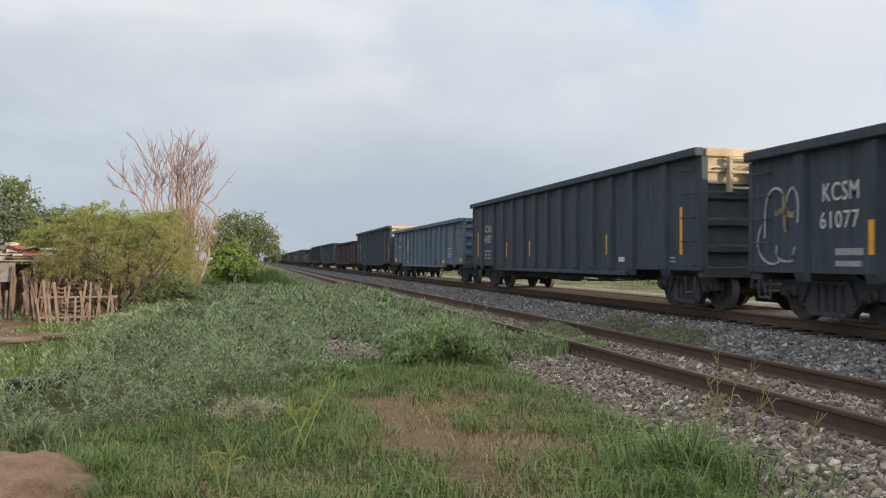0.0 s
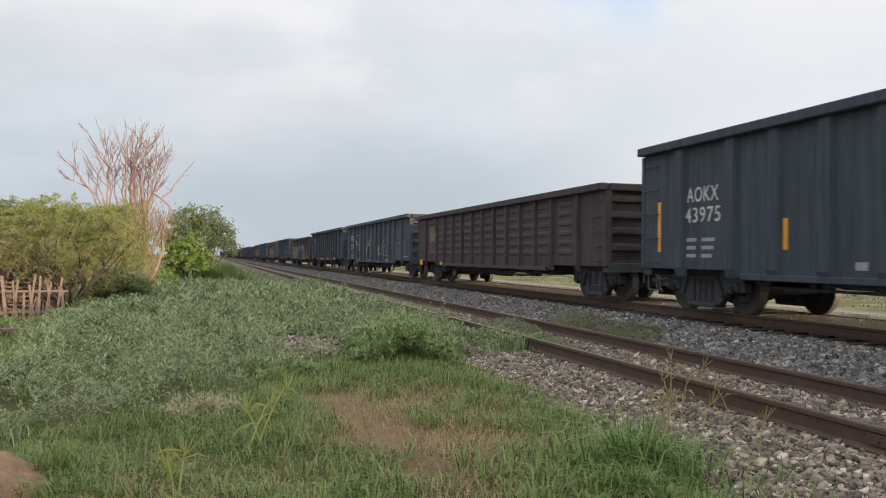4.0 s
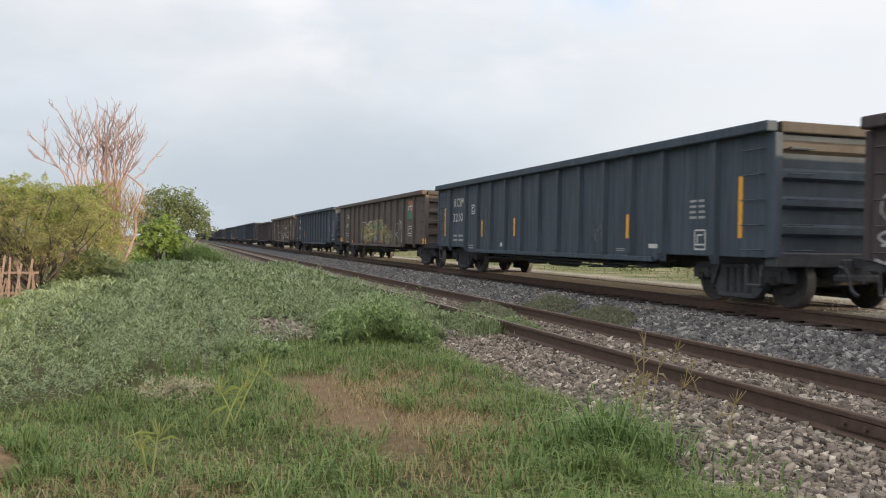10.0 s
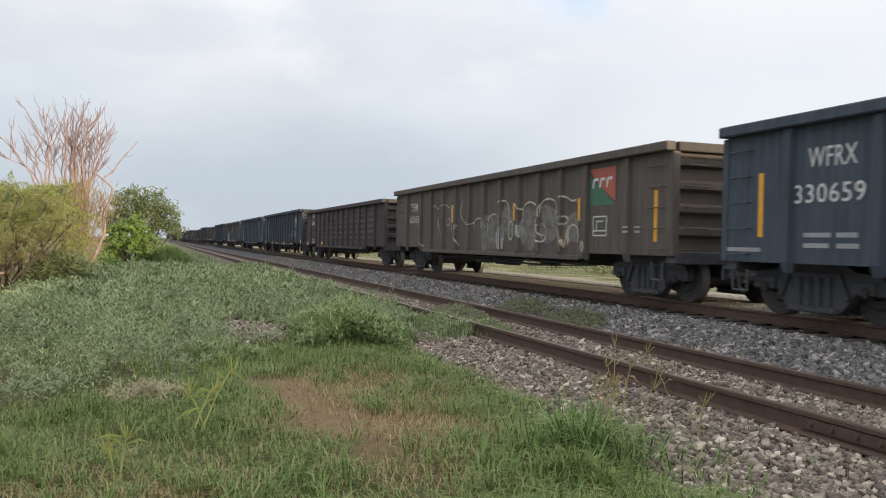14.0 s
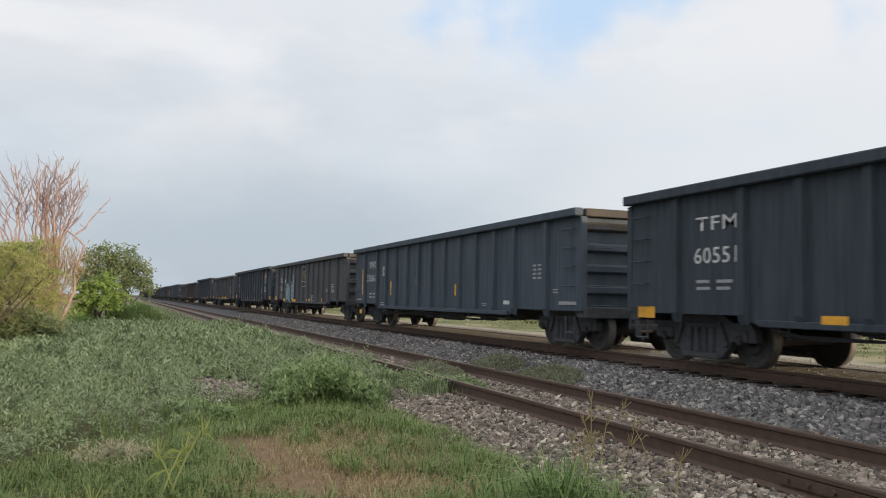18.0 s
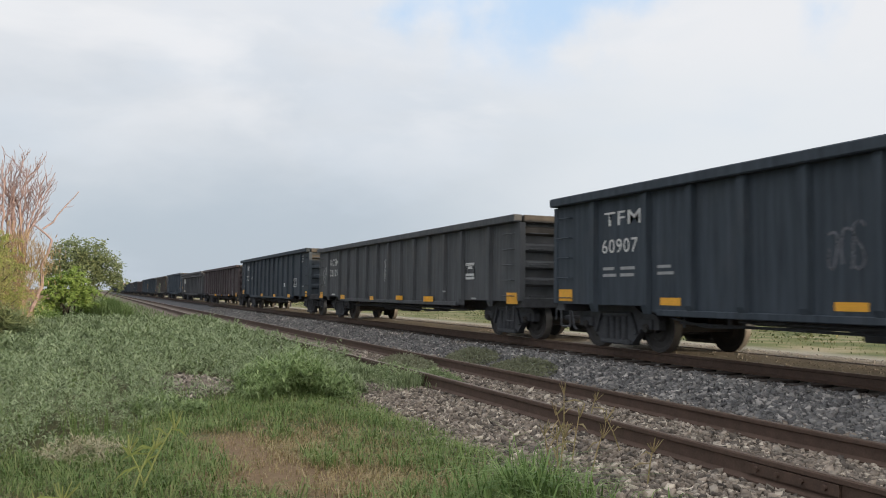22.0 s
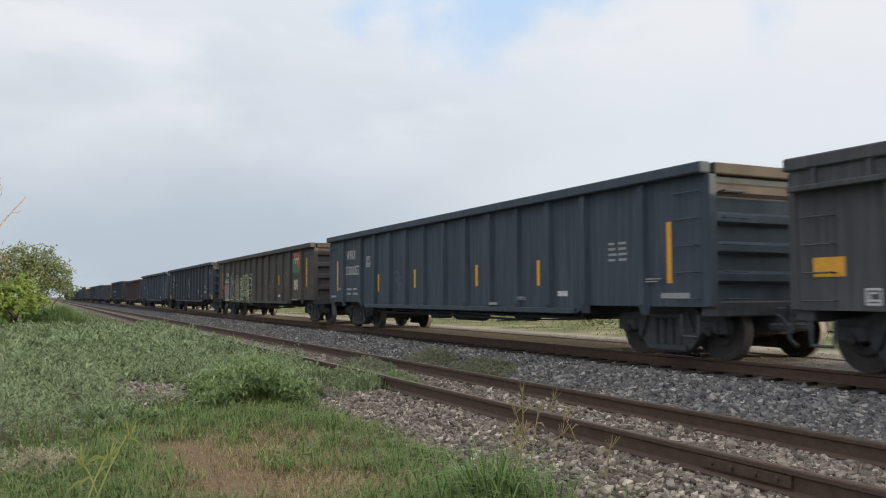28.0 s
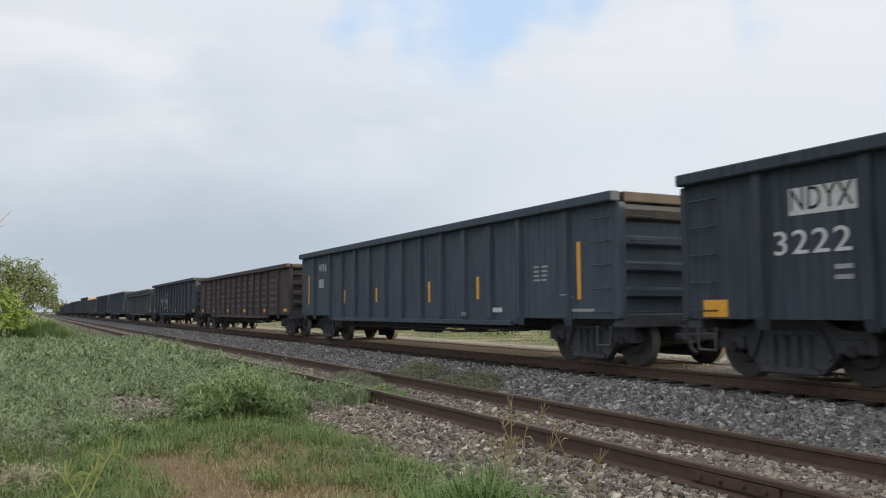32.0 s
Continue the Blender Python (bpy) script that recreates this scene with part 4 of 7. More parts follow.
def marks(car, spec, wide):
    """Lettering, tape and paint on the camera's side. Places are counted from the far end and from the rail head."""
    rng = random.Random(spec["seed"])

    def spot(d):
        y = HALF - d
        return (-SHEET - 0.004 - out_at(y, POSTS, wide), y)

    def board(bm, y, z, w, h):
        """A thin plate that follows the posts."""
        n = max(2, int(w / 0.05))
        rows = [[bm.verts.new((-out_at(y - w / 2 + w * k / n, POSTS, wide) - 0.005, y - w / 2 + w * k / n, z + s * h / 2)) for s in (-1, 1)] for k in range(n + 1)]
        for a, b in zip(rows, rows[1:]):
            bm.faces.new((a[0], a[1], b[1], b[0]))
        return bm

    seen = []
    for d, z, h in spec.get("bars", ()):
        if all(abs(d - e) > 0.5 for e in seen):
            seen.append(d)
            part("reflector", box(bmesh.new(), (-0.004, -0.05, 0), (0.0, 0.05, h)), YELLOW, car, "upright yellow tape", (*spot(d), z))
    seen = []
    for d, z, w, h in spec.get("tapes", ()):
        if all(abs(d - e) > 0.6 for e in seen) and d < 2 * HALF:
            seen.append(d)
            part("reflector", board(bmesh.new(), HALF - d, z, min(w, 0.55), h), YELLOW, car, "level yellow tape", (-SHEET - 0.058 * (3.1 < d < 2 * HALF - 3.1 and z - h / 2 < spec["low"] + 0.1), 0, 0))
    for d, z, w, h, mat in spec.get("plates", ()):
        part("painted_panel", board(bmesh.new(), HALF - d, z, w, h), mat, car, at=(-SHEET, 0, 0))
    for text, d, z, h, w in spec.get("words", ()):
        for p in POSTS:
            if d < HALF - p < d + w + wide + 0.02 and HALF - p > d + 0.5 * w:
                end = HALF - p - wide - 0.13
                d -= min(0.28, max(0.0, d + w - end))
                w = min(w, max(0.75 * w, end - d))
        me = lettering(text, h, w)
        dark = any(m is WHITE and abs(pd - d - w / 2) < 0.3 and abs(pz - z - h / 2) < 0.3 for pd, pz, pw, ph, m in spec.get("plates", ()))
        ob = put("lettering", me, BLACKP if dark else WHITE, car, (-SHEET - (0.034 if spec["kind"] == "brown" else 0.010), HALF - d, z), (0, 0, 0), "stencilled " + ("words" if text.isalpha() else "numbers"))
    for d, z, w, h, n, cols in spec.get("bits", ()):
        bm = bmesh.new()
        for k in range(n):
            for c in range(cols):
                l = w / cols * rng.uniform(0.6, 0.85)
                y0, z0, t = HALF - d + w / 2 - c * w / cols, z + h / 2 - h * k / n, h / n * (0.45 if n > 1 else 1.0)
                out = -0.006 - max(out_at(y0, POSTS, wide), out_at(y0 - l, POSTS, wide))
                bm.faces.new([bm.verts.new(p) for p in ((out, y0, z0), (out, y0 - l, z0), (out, y0 - l, z0 - t), (out, y0, z0 - t))])
        ob = part("small_stencil", bm, GREYW, car, at=(-SHEET, 0, 0))
        ob["kind"] = "stuff"
    for d, z, w, h in spec.get("frames", ()):
        bm = bmesh.new()
        y = HALF - d
        for line in ([(y - w / 2, z - h / 2), (y - w / 2, z + h / 2), (y + w / 2, z + h / 2), (y + w / 2, z - h / 2), (y - w / 2, z - h / 2)], [(y + w / 4, z - h / 5), (y + w / 4, z + h / 4), (y - w / 4, z + h / 4)], [(y + w / 2, z - h / 4), (y - w / 2, z - h / 4)]):
            stroke(bm, line, 0.028, POSTS, wide)
        ob = part("framed_stencil", bm, WHITE, car, at=(-SHEET, 0, 0))
    for d, z, w, h in spec.get("badges", ()):
        y = HALF - d
        for name, pts, mat in (("red_field", ((w / 2, h / 2), (-w / 2, h / 2), (-w / 2, -h * 0.42), (w * 0.05, h * 0.0)), REDP), ("green_field", ((w / 2, h * 0.3), (w * 0.05, -h * 0.02), (-w / 2, -h / 2), (w / 2, -h / 2)), GREENP)):
            bm = bmesh.new()
            bm.faces.new([bm.verts.new((-0.007, y + p, z + q)) for p, q in pts])
            part("badge", bm, mat, car, name.replace("_", " ") + " of a painted badge", at=(-SHEET, 0, 0))
        bm = bmesh.new()
        for q in range(3):
            stroke(bm, [(y + w * (0.34 - 0.26 * q), z - 0.02), (y + w * (0.30 - 0.26 * q), z + h * 0.2), (y + w * (0.14 - 0.26 * q), z + h * 0.2)], 0.06, (), 1.0)
        ob = part("badge_marks", bm, WHITE, car, at=(-SHEET - 0.006, 0, 0))
        ob["kind"] = "stuff"
    tints = {"p": CHALK, "c": CREAM, "d": DIM, "g": GOLD, "b": BRONZE}
    for key, width, text in spec.get("signs", ()):
        bm = bmesh.new()
        for item in text.split(";"):
            name, *place = item.split()
            for line in sign_lines(name, HALF - float(place[0]), *(float(q) for q in place[1:])):
                stroke(bm, line, width, POSTS, wide)
        part("graffiti", bm, tints[key], car, at=(-SHEET - 0.016 - (0.022 if spec["kind"] == "brown" else 0.0), 0, 0), label="sprayed strokes and letters")["kind"] = "stuff"
    for lay, (d, z, w, h, n, width, mat) in enumerate(spec.get("spray", ())):
        bm = bmesh.new()
        if width > 0.09:
            blob_fill(bm, rng, HALF - d, z, w, h, max(1, (n + 1) // 2), POSTS, wide)
        else:
            for line in (block_lines(rng, HALF - d, z, w, h) if n == 0 else tag_loops(rng, HALF - d, z, w, h, n)):
                stroke(bm, line, width * 0.7, POSTS, wide)
        ob = part("graffiti", bm, mat, car, at=(-SHEET - 0.0012 * lay - (0.022 if spec["kind"] == "brown" else 0.0), 0, 0), label="sprayed loops and letters")
        ob["kind"] = "stuff"


WHEELSETS, CARS = [], {}
KINDS = {
    "aokx": dict(paint="teal", high=3.12, low=0.64),
    "wfrx": dict(paint="charcoal", high=2.80, low=0.64),
    "ndyx": dict(paint="black", high=2.81, low=0.66),
    "brown": dict(paint="rust", high=2.60, low=0.64),
    "grey": dict(paint="umber", high=2.77, low=0.68),
    "blue": dict(paint="slate", high=2.70, low=0.66),
    "deep": dict(paint="steel", high=2.60, low=0.62),
}
FAR_BARS = ((0.62, 1.1, 0.93), (4.1, 1.1, 0.48), (6.5, 1.1, 0.48), (9.7, 1.1, 0.48), (12.2, 1.1, 0.48), (15.4, 1.1, 0.95))
FAR_TAPES = tuple((d, 0.94, 0.45, 0.13) for d in (0.5, 3.5, 6.6, 9.8, 13.1, 15.9))


def wagon(k, kind, label, **more):
    spec = dict(KINDS[kind], kind=kind, label=label, seed=k + 5)
    spec.update(more)
    ob = build_car(spec, k <= 26)
    ob["far_end"] = FIRST + PITCH * k + more.get("slack", 0.0)
    CARS[k] = ob


wagon(-1, "wfrx", "dark charcoal gondola wagon already past", bars=FAR_BARS)
wagon(0, "aokx", "tall black gondola wagon with a sprayed loop", high=2.80,
      words=(("KCSM", 1.92, 1.85, 0.27, 0.75), ("61077", 1.91, 1.45, 0.25, 0.81),),
      bars=((2.83, 1.05, 0.48),),
      bits=((2.39, 1.1, 0.74, 0.1, 1, 1), (2.36, 0.93, 0.68, 0.08, 1, 1),),
      signs=(("p", 0.042, "arch 0.65 1.75 0.58 0.82;arch 1.12 1.82 0.42 0.65;hook 0.45 1.23 0.61 0.67;u 0.95 1.08 0.60 0.27"), ("g", 0.09, "post 0.87 1.75 0.12 0.60;wave 0.93 1.71 0.60 0.13")))
wagon(1, "aokx", "tall black gondola wagon with clean white numbers",
      words=(("AOKX", 1.6, 1.98, 0.26, 0.91), ("43874", 1.57, 1.6, 0.26, 1.01),),
      bits=((2.02, 1.14, 0.91, 0.38, 3, 2), (15.36, 0.97, 0.27, 0.15, 2, 1),),
      bars=((0.66, 1.11, 0.91), (4.21, 1.09, 0.49), (4.08, 1.11, 0.48), (6.54, 1.09, 0.48), (12.17, 1.1, 0.48), (15.66, 1.09, 0.94),),
      plates=((12.97, 1.0, 0.31, 0.11, WHITE),))
wagon(2, "blue", "faded blue grey gondola wagon with a white square", slack=0.05,
      plates=((2.26, 1.95, 0.98, 0.76, BLACKP), (4.63, 1.73, 0.66, 0.62, WHITE), (4.45, 0.85, 0.25, 0.1, WHITE), (15.38, 1.29, 0.26, 0.37, RUSTP),),
      words=(("KCSM", 1.82, 2.06, 0.23, 0.84), ("505626", 1.73, 1.62, 0.23, 1.09),),
      tapes=((0.54, 1.01, 0.59, 0.18), (3.62, 0.97, 0.44, 0.12), (6.8, 0.94, 0.46, 0.12), (12.95, 0.92, 0.63, 0.13), (16.15, 0.97, 0.53, 0.18),),
      frames=((14.13, 1.31, 0.46, 0.35),))
wagon(3, "aokx", "tall black gondola wagon with a sunlit end",
      words=(("AOKX", 1.49, 1.97, 0.26, 0.94), ("43975", 1.44, 1.61, 0.26, 1.05),),
      bits=((1.94, 1.12, 0.92, 0.42, 3, 2), (5.6, 0.88, 0.25, 0.11, 1, 1), (15.36, 0.97, 0.29, 0.18, 2, 1),),
      bars=((0.56, 1.09, 0.94), (4.1, 1.11, 0.47), (6.56, 1.1, 0.5), (9.78, 1.1, 0.5), (12.23, 1.09, 0.48), (15.67, 1.1, 0.94),),
      plates=((13.02, 1.01, 0.29, 0.1, WHITE),))
wagon(4, "brown", "rusty brown gondola wagon with a faded bronze tag",
      tapes=((0.44, 0.74, 0.48, 0.21), (3.6, 0.72, 0.37, 0.11),),
      spray=((2.35, 1.77, 1.1, 0.65, 5, 0.1, BRONZE), (2.16, 1.21, 0.69, 0.22, 3, 0.06, BRONZE),))
wagon(5, "wfrx", "dark gondola wagon with white graffiti figures", slack=-0.07,
      words=(("KCSM", 1.48, 1.89, 0.26, 0.97), ("32173", 1.42, 1.4, 0.26, 1.09),),
      bits=((1.94, 0.88, 1.04, 0.29, 2, 2), (11.97, 0.75, 0.78, 0.13, 2, 1), (15.72, 0.95, 1.03, 0.05, 1, 1),),
      frames=((3.3, 1.77, 0.31, 0.27),),
      signs=(("p", 0.034, "s 3.19 1.78 0.30 0.30;wave 4.12 1.98 0.83 0.41;lambda 4.15 1.49 0.70 0.64;hook 3.65 1.37 0.45 0.52;u 4.00 0.86 0.95 0.55;e 4.25 1.48 0.51 0.51;hook 4.1 1.0 0.8 0.5;o 7.21 1.70 0.29 0.18;seven 7.56 1.77 0.50 0.33;arch 7.41 1.27 0.68 0.73;b 7.58 1.02 0.51 0.61;u 7.39 0.97 0.72 0.49"),
             ("p", 0.034, "arch 10.13 1.32 0.39 0.24;v 10.40 1.24 0.34 0.50;lambda 10.82 1.40 0.55 0.75;wave 11.11 1.00 0.27 0.15;v 11.65 1.42 0.75 0.78;wave 11.77 0.98 1.15 0.10;arch 11.80 1.77 0.44 0.17;bar 11.79 0.80 0.58 0.12;post 12.25 1.44 0.11 0.65;lambda 13.91 1.21 0.44 0.84;b 14.51 1.19 0.50 0.80;o 15.44 1.36 0.45 0.50")),
      bars=((6.51, 0.99, 0.47), (9.77, 1.03, 0.46), (12.2, 1.02, 0.5),))
wagon(6, "ndyx", "black gondola wagon with faint chalk curves",
      words=(("NDYX", 1.86, 2.03, 0.28, 0.91), ("3220", 2.04, 1.56, 0.24, 0.82), ("56", 3.25, 1.55, 0.22, 0.35),),
      bits=((3.03, 1.26, 1.26, 0.21, 2, 2), (1.21, 1.03, 0.55, 0.04, 1, 1),),
      tapes=((0.63, 0.88, 0.5, 0.21), (3.63, 0.77, 0.49, 0.12), (6.61, 0.77, 0.5, 0.1), (9.83, 0.77, 0.46, 0.11), (13.04, 0.79, 0.53, 0.12),),
      plates=((11.82, 1.43, 0.27, 0.14, WHITE),),
      spray=((9.77, 1.44, 0.44, 1.19, 2, 0.04, DIM), (10.85, 1.36, 0.38, 1.23, 1, 0.05, DIM), (13.0, 1.4, 0.4, 0.46, 1, 0.05, DIM),))
wagon(7, "brown", "rusty brown gondola wagon covered in pale graffiti", slack=-0.15,
      words=(("TFM", 1.56, 2.05, 0.23, 0.88), ("54284", 1.48, 1.67, 0.22, 0.98),),
      spray=((3.3, 1.3, 0.9, 1.1, 1, 0.12, OLIVE), (4.57, 1.32, 1.0, 1.12, 1, 0.12, OLIVE), (5.61, 1.33, 0.85, 1.12, 1, 0.12, OLIVE), (6.4, 1.2, 0.6, 0.9, 1, 0.12, BRONZE), (12.9, 1.0, 0.8, 0.4, 1, 0.12, BRONZE)),
      signs=(("c", 0.045, "box 3.30 1.29 0.99 1.12;e 3.31 1.28 0.60 0.85;box 4.57 1.33 1.10 1.16;e 4.54 1.52 0.81 0.56;e 4.58 0.96 0.86 0.45;box 5.61 1.34 0.91 1.16;e 5.59 1.52 0.67 0.47;s 5.61 0.98 0.67 0.45;s 6.47 1.48 0.51 0.39;e 6.46 0.98 0.48 0.43"),
             ("p", 0.040, "o 0.44 1.46 0.51 0.38;s 0.36 0.96 0.48 0.44;arch 2.16 1.12 0.73 0.82;o 2.19 0.91 0.72 0.40;wave 7.54 1.68 0.72 0.12;seven 7.38 1.40 0.25 0.25;h 7.53 1.09 0.45 0.30;o 8.53 1.80 0.59 0.49;arch 8.52 1.41 0.61 0.28;check 9.55 1.69 0.72 0.32;lambda 9.67 1.04 0.52 0.61;wave 10.62 1.75 0.72 0.17;b 10.62 1.47 0.45 0.52;u 10.52 1.08 0.34 0.39;wave 10.41 1.38 0.48 0.15"),
             ("p", 0.032, "s 11.52 1.75 0.17 0.28;e 11.82 1.73 0.36 0.28;s 11.74 1.50 0.52 0.18;o 11.52 0.96 0.19 0.25;o 11.79 0.94 0.18 0.25;o 11.96 0.95 0.19 0.23;arch 11.76 1.17 0.46 0.15;arch 12.71 1.23 0.53 0.29;bar 12.50 1.12 0.18 0.06;u 12.84 1.04 0.29 0.21;wave 13.30 1.07 0.42 0.13;arch 13.25 1.27 0.26 0.19")),
      tapes=((3.23, 0.78, 0.51, 0.11), (5.34, 0.78, 0.53, 0.11), (12.66, 0.73, 0.5, 0.11), (15.87, 0.73, 0.44, 0.1),),
      frames=((14.0, 0.87, 0.45, 0.25),))
wagon(8, "wfrx", "charcoal gondola wagon with a framed stencil",
      words=(("KCSM", 1.63, 2.04, 0.26, 0.92), ("32101", 1.54, 1.57, 0.26, 1.08),),
      bits=((2.08, 1.02, 1.04, 0.28, 2, 2), (3.35, 0.78, 0.64, 0.15, 2, 1), (12.13, 0.83, 0.51, 0.07, 2, 1), (14.59, 1.53, 0.5, 0.37, 4, 2),),
      bars=((0.68, 1.11, 0.91), (4.17, 1.1, 0.46), (6.59, 1.11, 0.47), (6.97, 1.05, 0.46), (12.44, 1.06, 0.46), (15.67, 1.07, 0.96),),
      frames=((3.4, 1.91, 0.29, 0.25), (14.64, 1.04, 0.29, 0.32),),
      spray=((4.53, 1.42, 0.35, 1.02, 3, 0.03, DIM), (11.14, 1.2, 0.52, 0.45, 3, 0.03, DIM),),
      plates=((5.74, 0.88, 0.28, 0.1, WHITE), (13.22, 0.92, 0.3, 0.08, WHITE),))
wagon(9, "grey", "grey brown gondola wagon with a golden mural", slack=0.05,
      words=(("TFM", 1.92, 2.01, 0.21, 0.47), ("60179", 1.78, 1.58, 0.21, 0.83),),
      bits=((2.2, 1.17, 1.03, 0.23, 2, 2),),
      tapes=((0.31, 0.94, 0.54, 0.2), (3.49, 0.85, 0.5, 0.12), (16.34, 0.93, 0.5, 0.2),),
      plates=((2.18, 0.82, 0.97, 0.05, GREYW),),
      spray=((5.83, 1.25, 0.70, 0.85, 1, 0.16, GOLD), (6.74, 1.25, 1.15, 0.92, 2, 0.16, GOLD), (7.69, 1.35, 0.95, 1.05, 1, 0.16, GOLD), (8.46, 1.32, 0.95, 1.0, 1, 0.16, GOLD), (9.39, 1.33, 1.25, 1.02, 2, 0.16, GOLD), (10.34, 1.40, 0.85, 0.5, 1, 0.16, GOLD), (11.0, 1.1, 1.2, 0.7, 2, 0.16, OLIVE),
             (7.65, 1.57, 0.63, 0.37, 1, 0.16, LIME), (8.37, 1.58, 0.75, 0.41, 1, 0.16, LIME), (9.51, 1.54, 0.72, 0.40, 1, 0.16, LIME), (6.64, 0.96, 0.73, 0.34, 1, 0.16, DIM), (8.11, 1.00, 0.53, 0.48, 1, 0.16, DIM), (9.22, 0.99, 0.34, 0.43, 1, 0.16, BLUEP), (6.62, 0.84, 0.45, 0.14, 1, 0.16, ORANGEP), (9.73, 0.88, 0.65, 0.14, 1, 0.16, ORANGEP), (12.94, 1.27, 1.21, 1.02, 3, 0.05, CHALK)),
      signs=(("c", 0.040, "wave 6.54 1.71 1.50 0.20;arch 7.69 1.55 0.85 0.55;arch 8.46 1.55 0.85 0.55;arch 9.39 1.58 1.10 0.50;u 7.92 1.25 0.9 0.16;u 8.66 1.03 0.36 0.16;hook 5.95 1.2 0.5 0.9;arch 6.64 1.0 0.6 0.2;seven 10.3 1.5 0.6 0.3;o 7.6 1.35 0.5 0.35"),),
      badges=((14.45, 2.12, 0.97, 0.68),),
      frames=((14.36, 1.31, 0.51, 0.36),))
wagon(10, "wfrx", "dark charcoal gondola wagon with upright yellow tape", slack=0.11,
      words=(("WFRX", 1.63, 2.07, 0.26, 0.81), ("330659", 1.56, 1.6, 0.25, 1.18),),
      bits=((2.13, 1.06, 1.12, 0.28, 2, 2), (0.4, 0.96, 1.01, 0.06, 1, 1), (11.92, 0.86, 0.34, 0.08, 2, 1), (10.93, 0.74, 0.56, 0.06, 1, 1), (14.04, 0.97, 0.18, 0.04, 1, 1), (14.64, 1.56, 0.5, 0.35, 4, 2), (15.48, 1.17, 0.31, 0.09, 2, 1), (16.01, 0.94, 0.95, 0.06, 1, 1),),
      bars=((0.74, 1.14, 0.92), (4.22, 1.1, 0.4), (6.79, 1.09, 0.43), (9.95, 1.1, 0.46), (12.34, 1.09, 0.47), (15.75, 1.12, 0.93),),
      frames=((3.43, 1.94, 0.29, 0.25),),
      plates=((13.13, 0.94, 0.31, 0.09, WHITE),))
wagon(11, "grey", "brown gondola wagon with bleached graffiti outlines", slack=-0.13,
      words=(("TFM", 1.62, 2.0, 0.26, 0.74), ("60163", 1.54, 1.61, 0.24, 0.97),),
      bars=((5.68, 1.58, 0.5), (9.99, 1.54, 0.43), (13.21, 1.48, 0.47), (15.93, 1.06, 0.9),),
      badges=((14.11, 2.13, 0.99, 0.73),),
      frames=((14.05, 1.36, 0.5, 0.37),),
      spray=((8.37, 1.27, 0.78, 0.98, 1, 0.12, GREYP), (9.14, 1.11, 0.49, 0.62, 1, 0.12, CHALK), (9.4, 1.5, 0.8, 0.7, 1, 0.12, GREYP), (10.48, 1.29, 0.45, 0.34, 1, 0.12, CHALK), (10.9, 1.35, 0.9, 0.9, 1, 0.12, GREYP), (11.9, 1.4, 0.9, 0.8, 1, 0.12, GREYP), (12.6, 1.2, 0.4, 0.54, 1, 0.12, BRONZE), (13.0, 1.3, 0.5, 0.6, 1, 0.12, GREYP)),
      signs=(("c", 0.042, "arch 9.41 1.80 0.67 0.53;o 9.86 1.30 0.31 0.48;wave 10.29 1.85 0.55 0.23;arch 10.92 1.73 0.78 0.47;o 11.54 1.23 0.47 0.42;arch 11.86 1.80 0.80 0.40;hook 11.51 1.42 0.24 0.52;wave 12.73 1.94 0.83 0.17;o 12.59 1.50 0.39 0.17;v 12.60 1.13 0.40 0.54;arch 13.01 1.20 0.44 0.42;o 13.45 0.95 0.27 0.24"),
             ("p", 0.036, "hook 2.93 1.24 0.50 0.83;wave 4.27 2.05 0.53 0.19;wave 5.23 2.05 0.63 0.15;post 5.62 1.71 0.15 0.79;o 5.36 1.59 0.31 0.22;hook 6.91 1.84 1.1 0.73;arch 7.81 1.50 0.73 0.31;arch 8.78 1.51 0.76 0.46;lambda 4.6 1.4 0.4 0.7;hook 6.2 1.2 0.3 0.6")),
      bits=((15.27, 1.26, 0.52, 0.17, 2, 2),))
wagon(12, "brown", "dark brown gondola wagon with pressed ribs", slack=-0.07,
      words=(("TFM", 1.62, 2.14, 0.25, 0.9), ("56363", 1.49, 1.79, 0.22, 1.04),),
      bits=((2.08, 0.92, 1.01, 0.26, 2, 2),),
      tapes=((0.22, 0.81, 0.49, 0.15), (4.33, 0.84, 0.5, 0.1),))
wagon(13, "ndyx", "black gondola wagon with a red and green badge", slack=0.14,
      words=(("TFM", 1.75, 2.08, 0.21, 0.92), ("60551", 1.71, 1.58, 0.24, 0.95),),
      bits=((2.21, 1.22, 0.91, 0.21, 2, 2), (14.24, 1.33, 0.84, 0.36, 4, 2), (15.63, 1.17, 0.48, 0.03, 1, 1),),
      tapes=((0.45, 0.81, 0.47, 0.19), (4.44, 0.78, 0.41, 0.11), (6.61, 0.73, 0.46, 0.11), (9.93, 0.76, 0.45, 0.11), (13.08, 0.75, 0.49, 0.09), (16.15, 0.86, 0.47, 0.21),),
      badges=((14.3, 2.07, 0.93, 0.66),),
      frames=((13.0, 1.32, 0.47, 0.32),),
      plates=((11.88, 1.22, 0.26, 0.1, WHITE),))
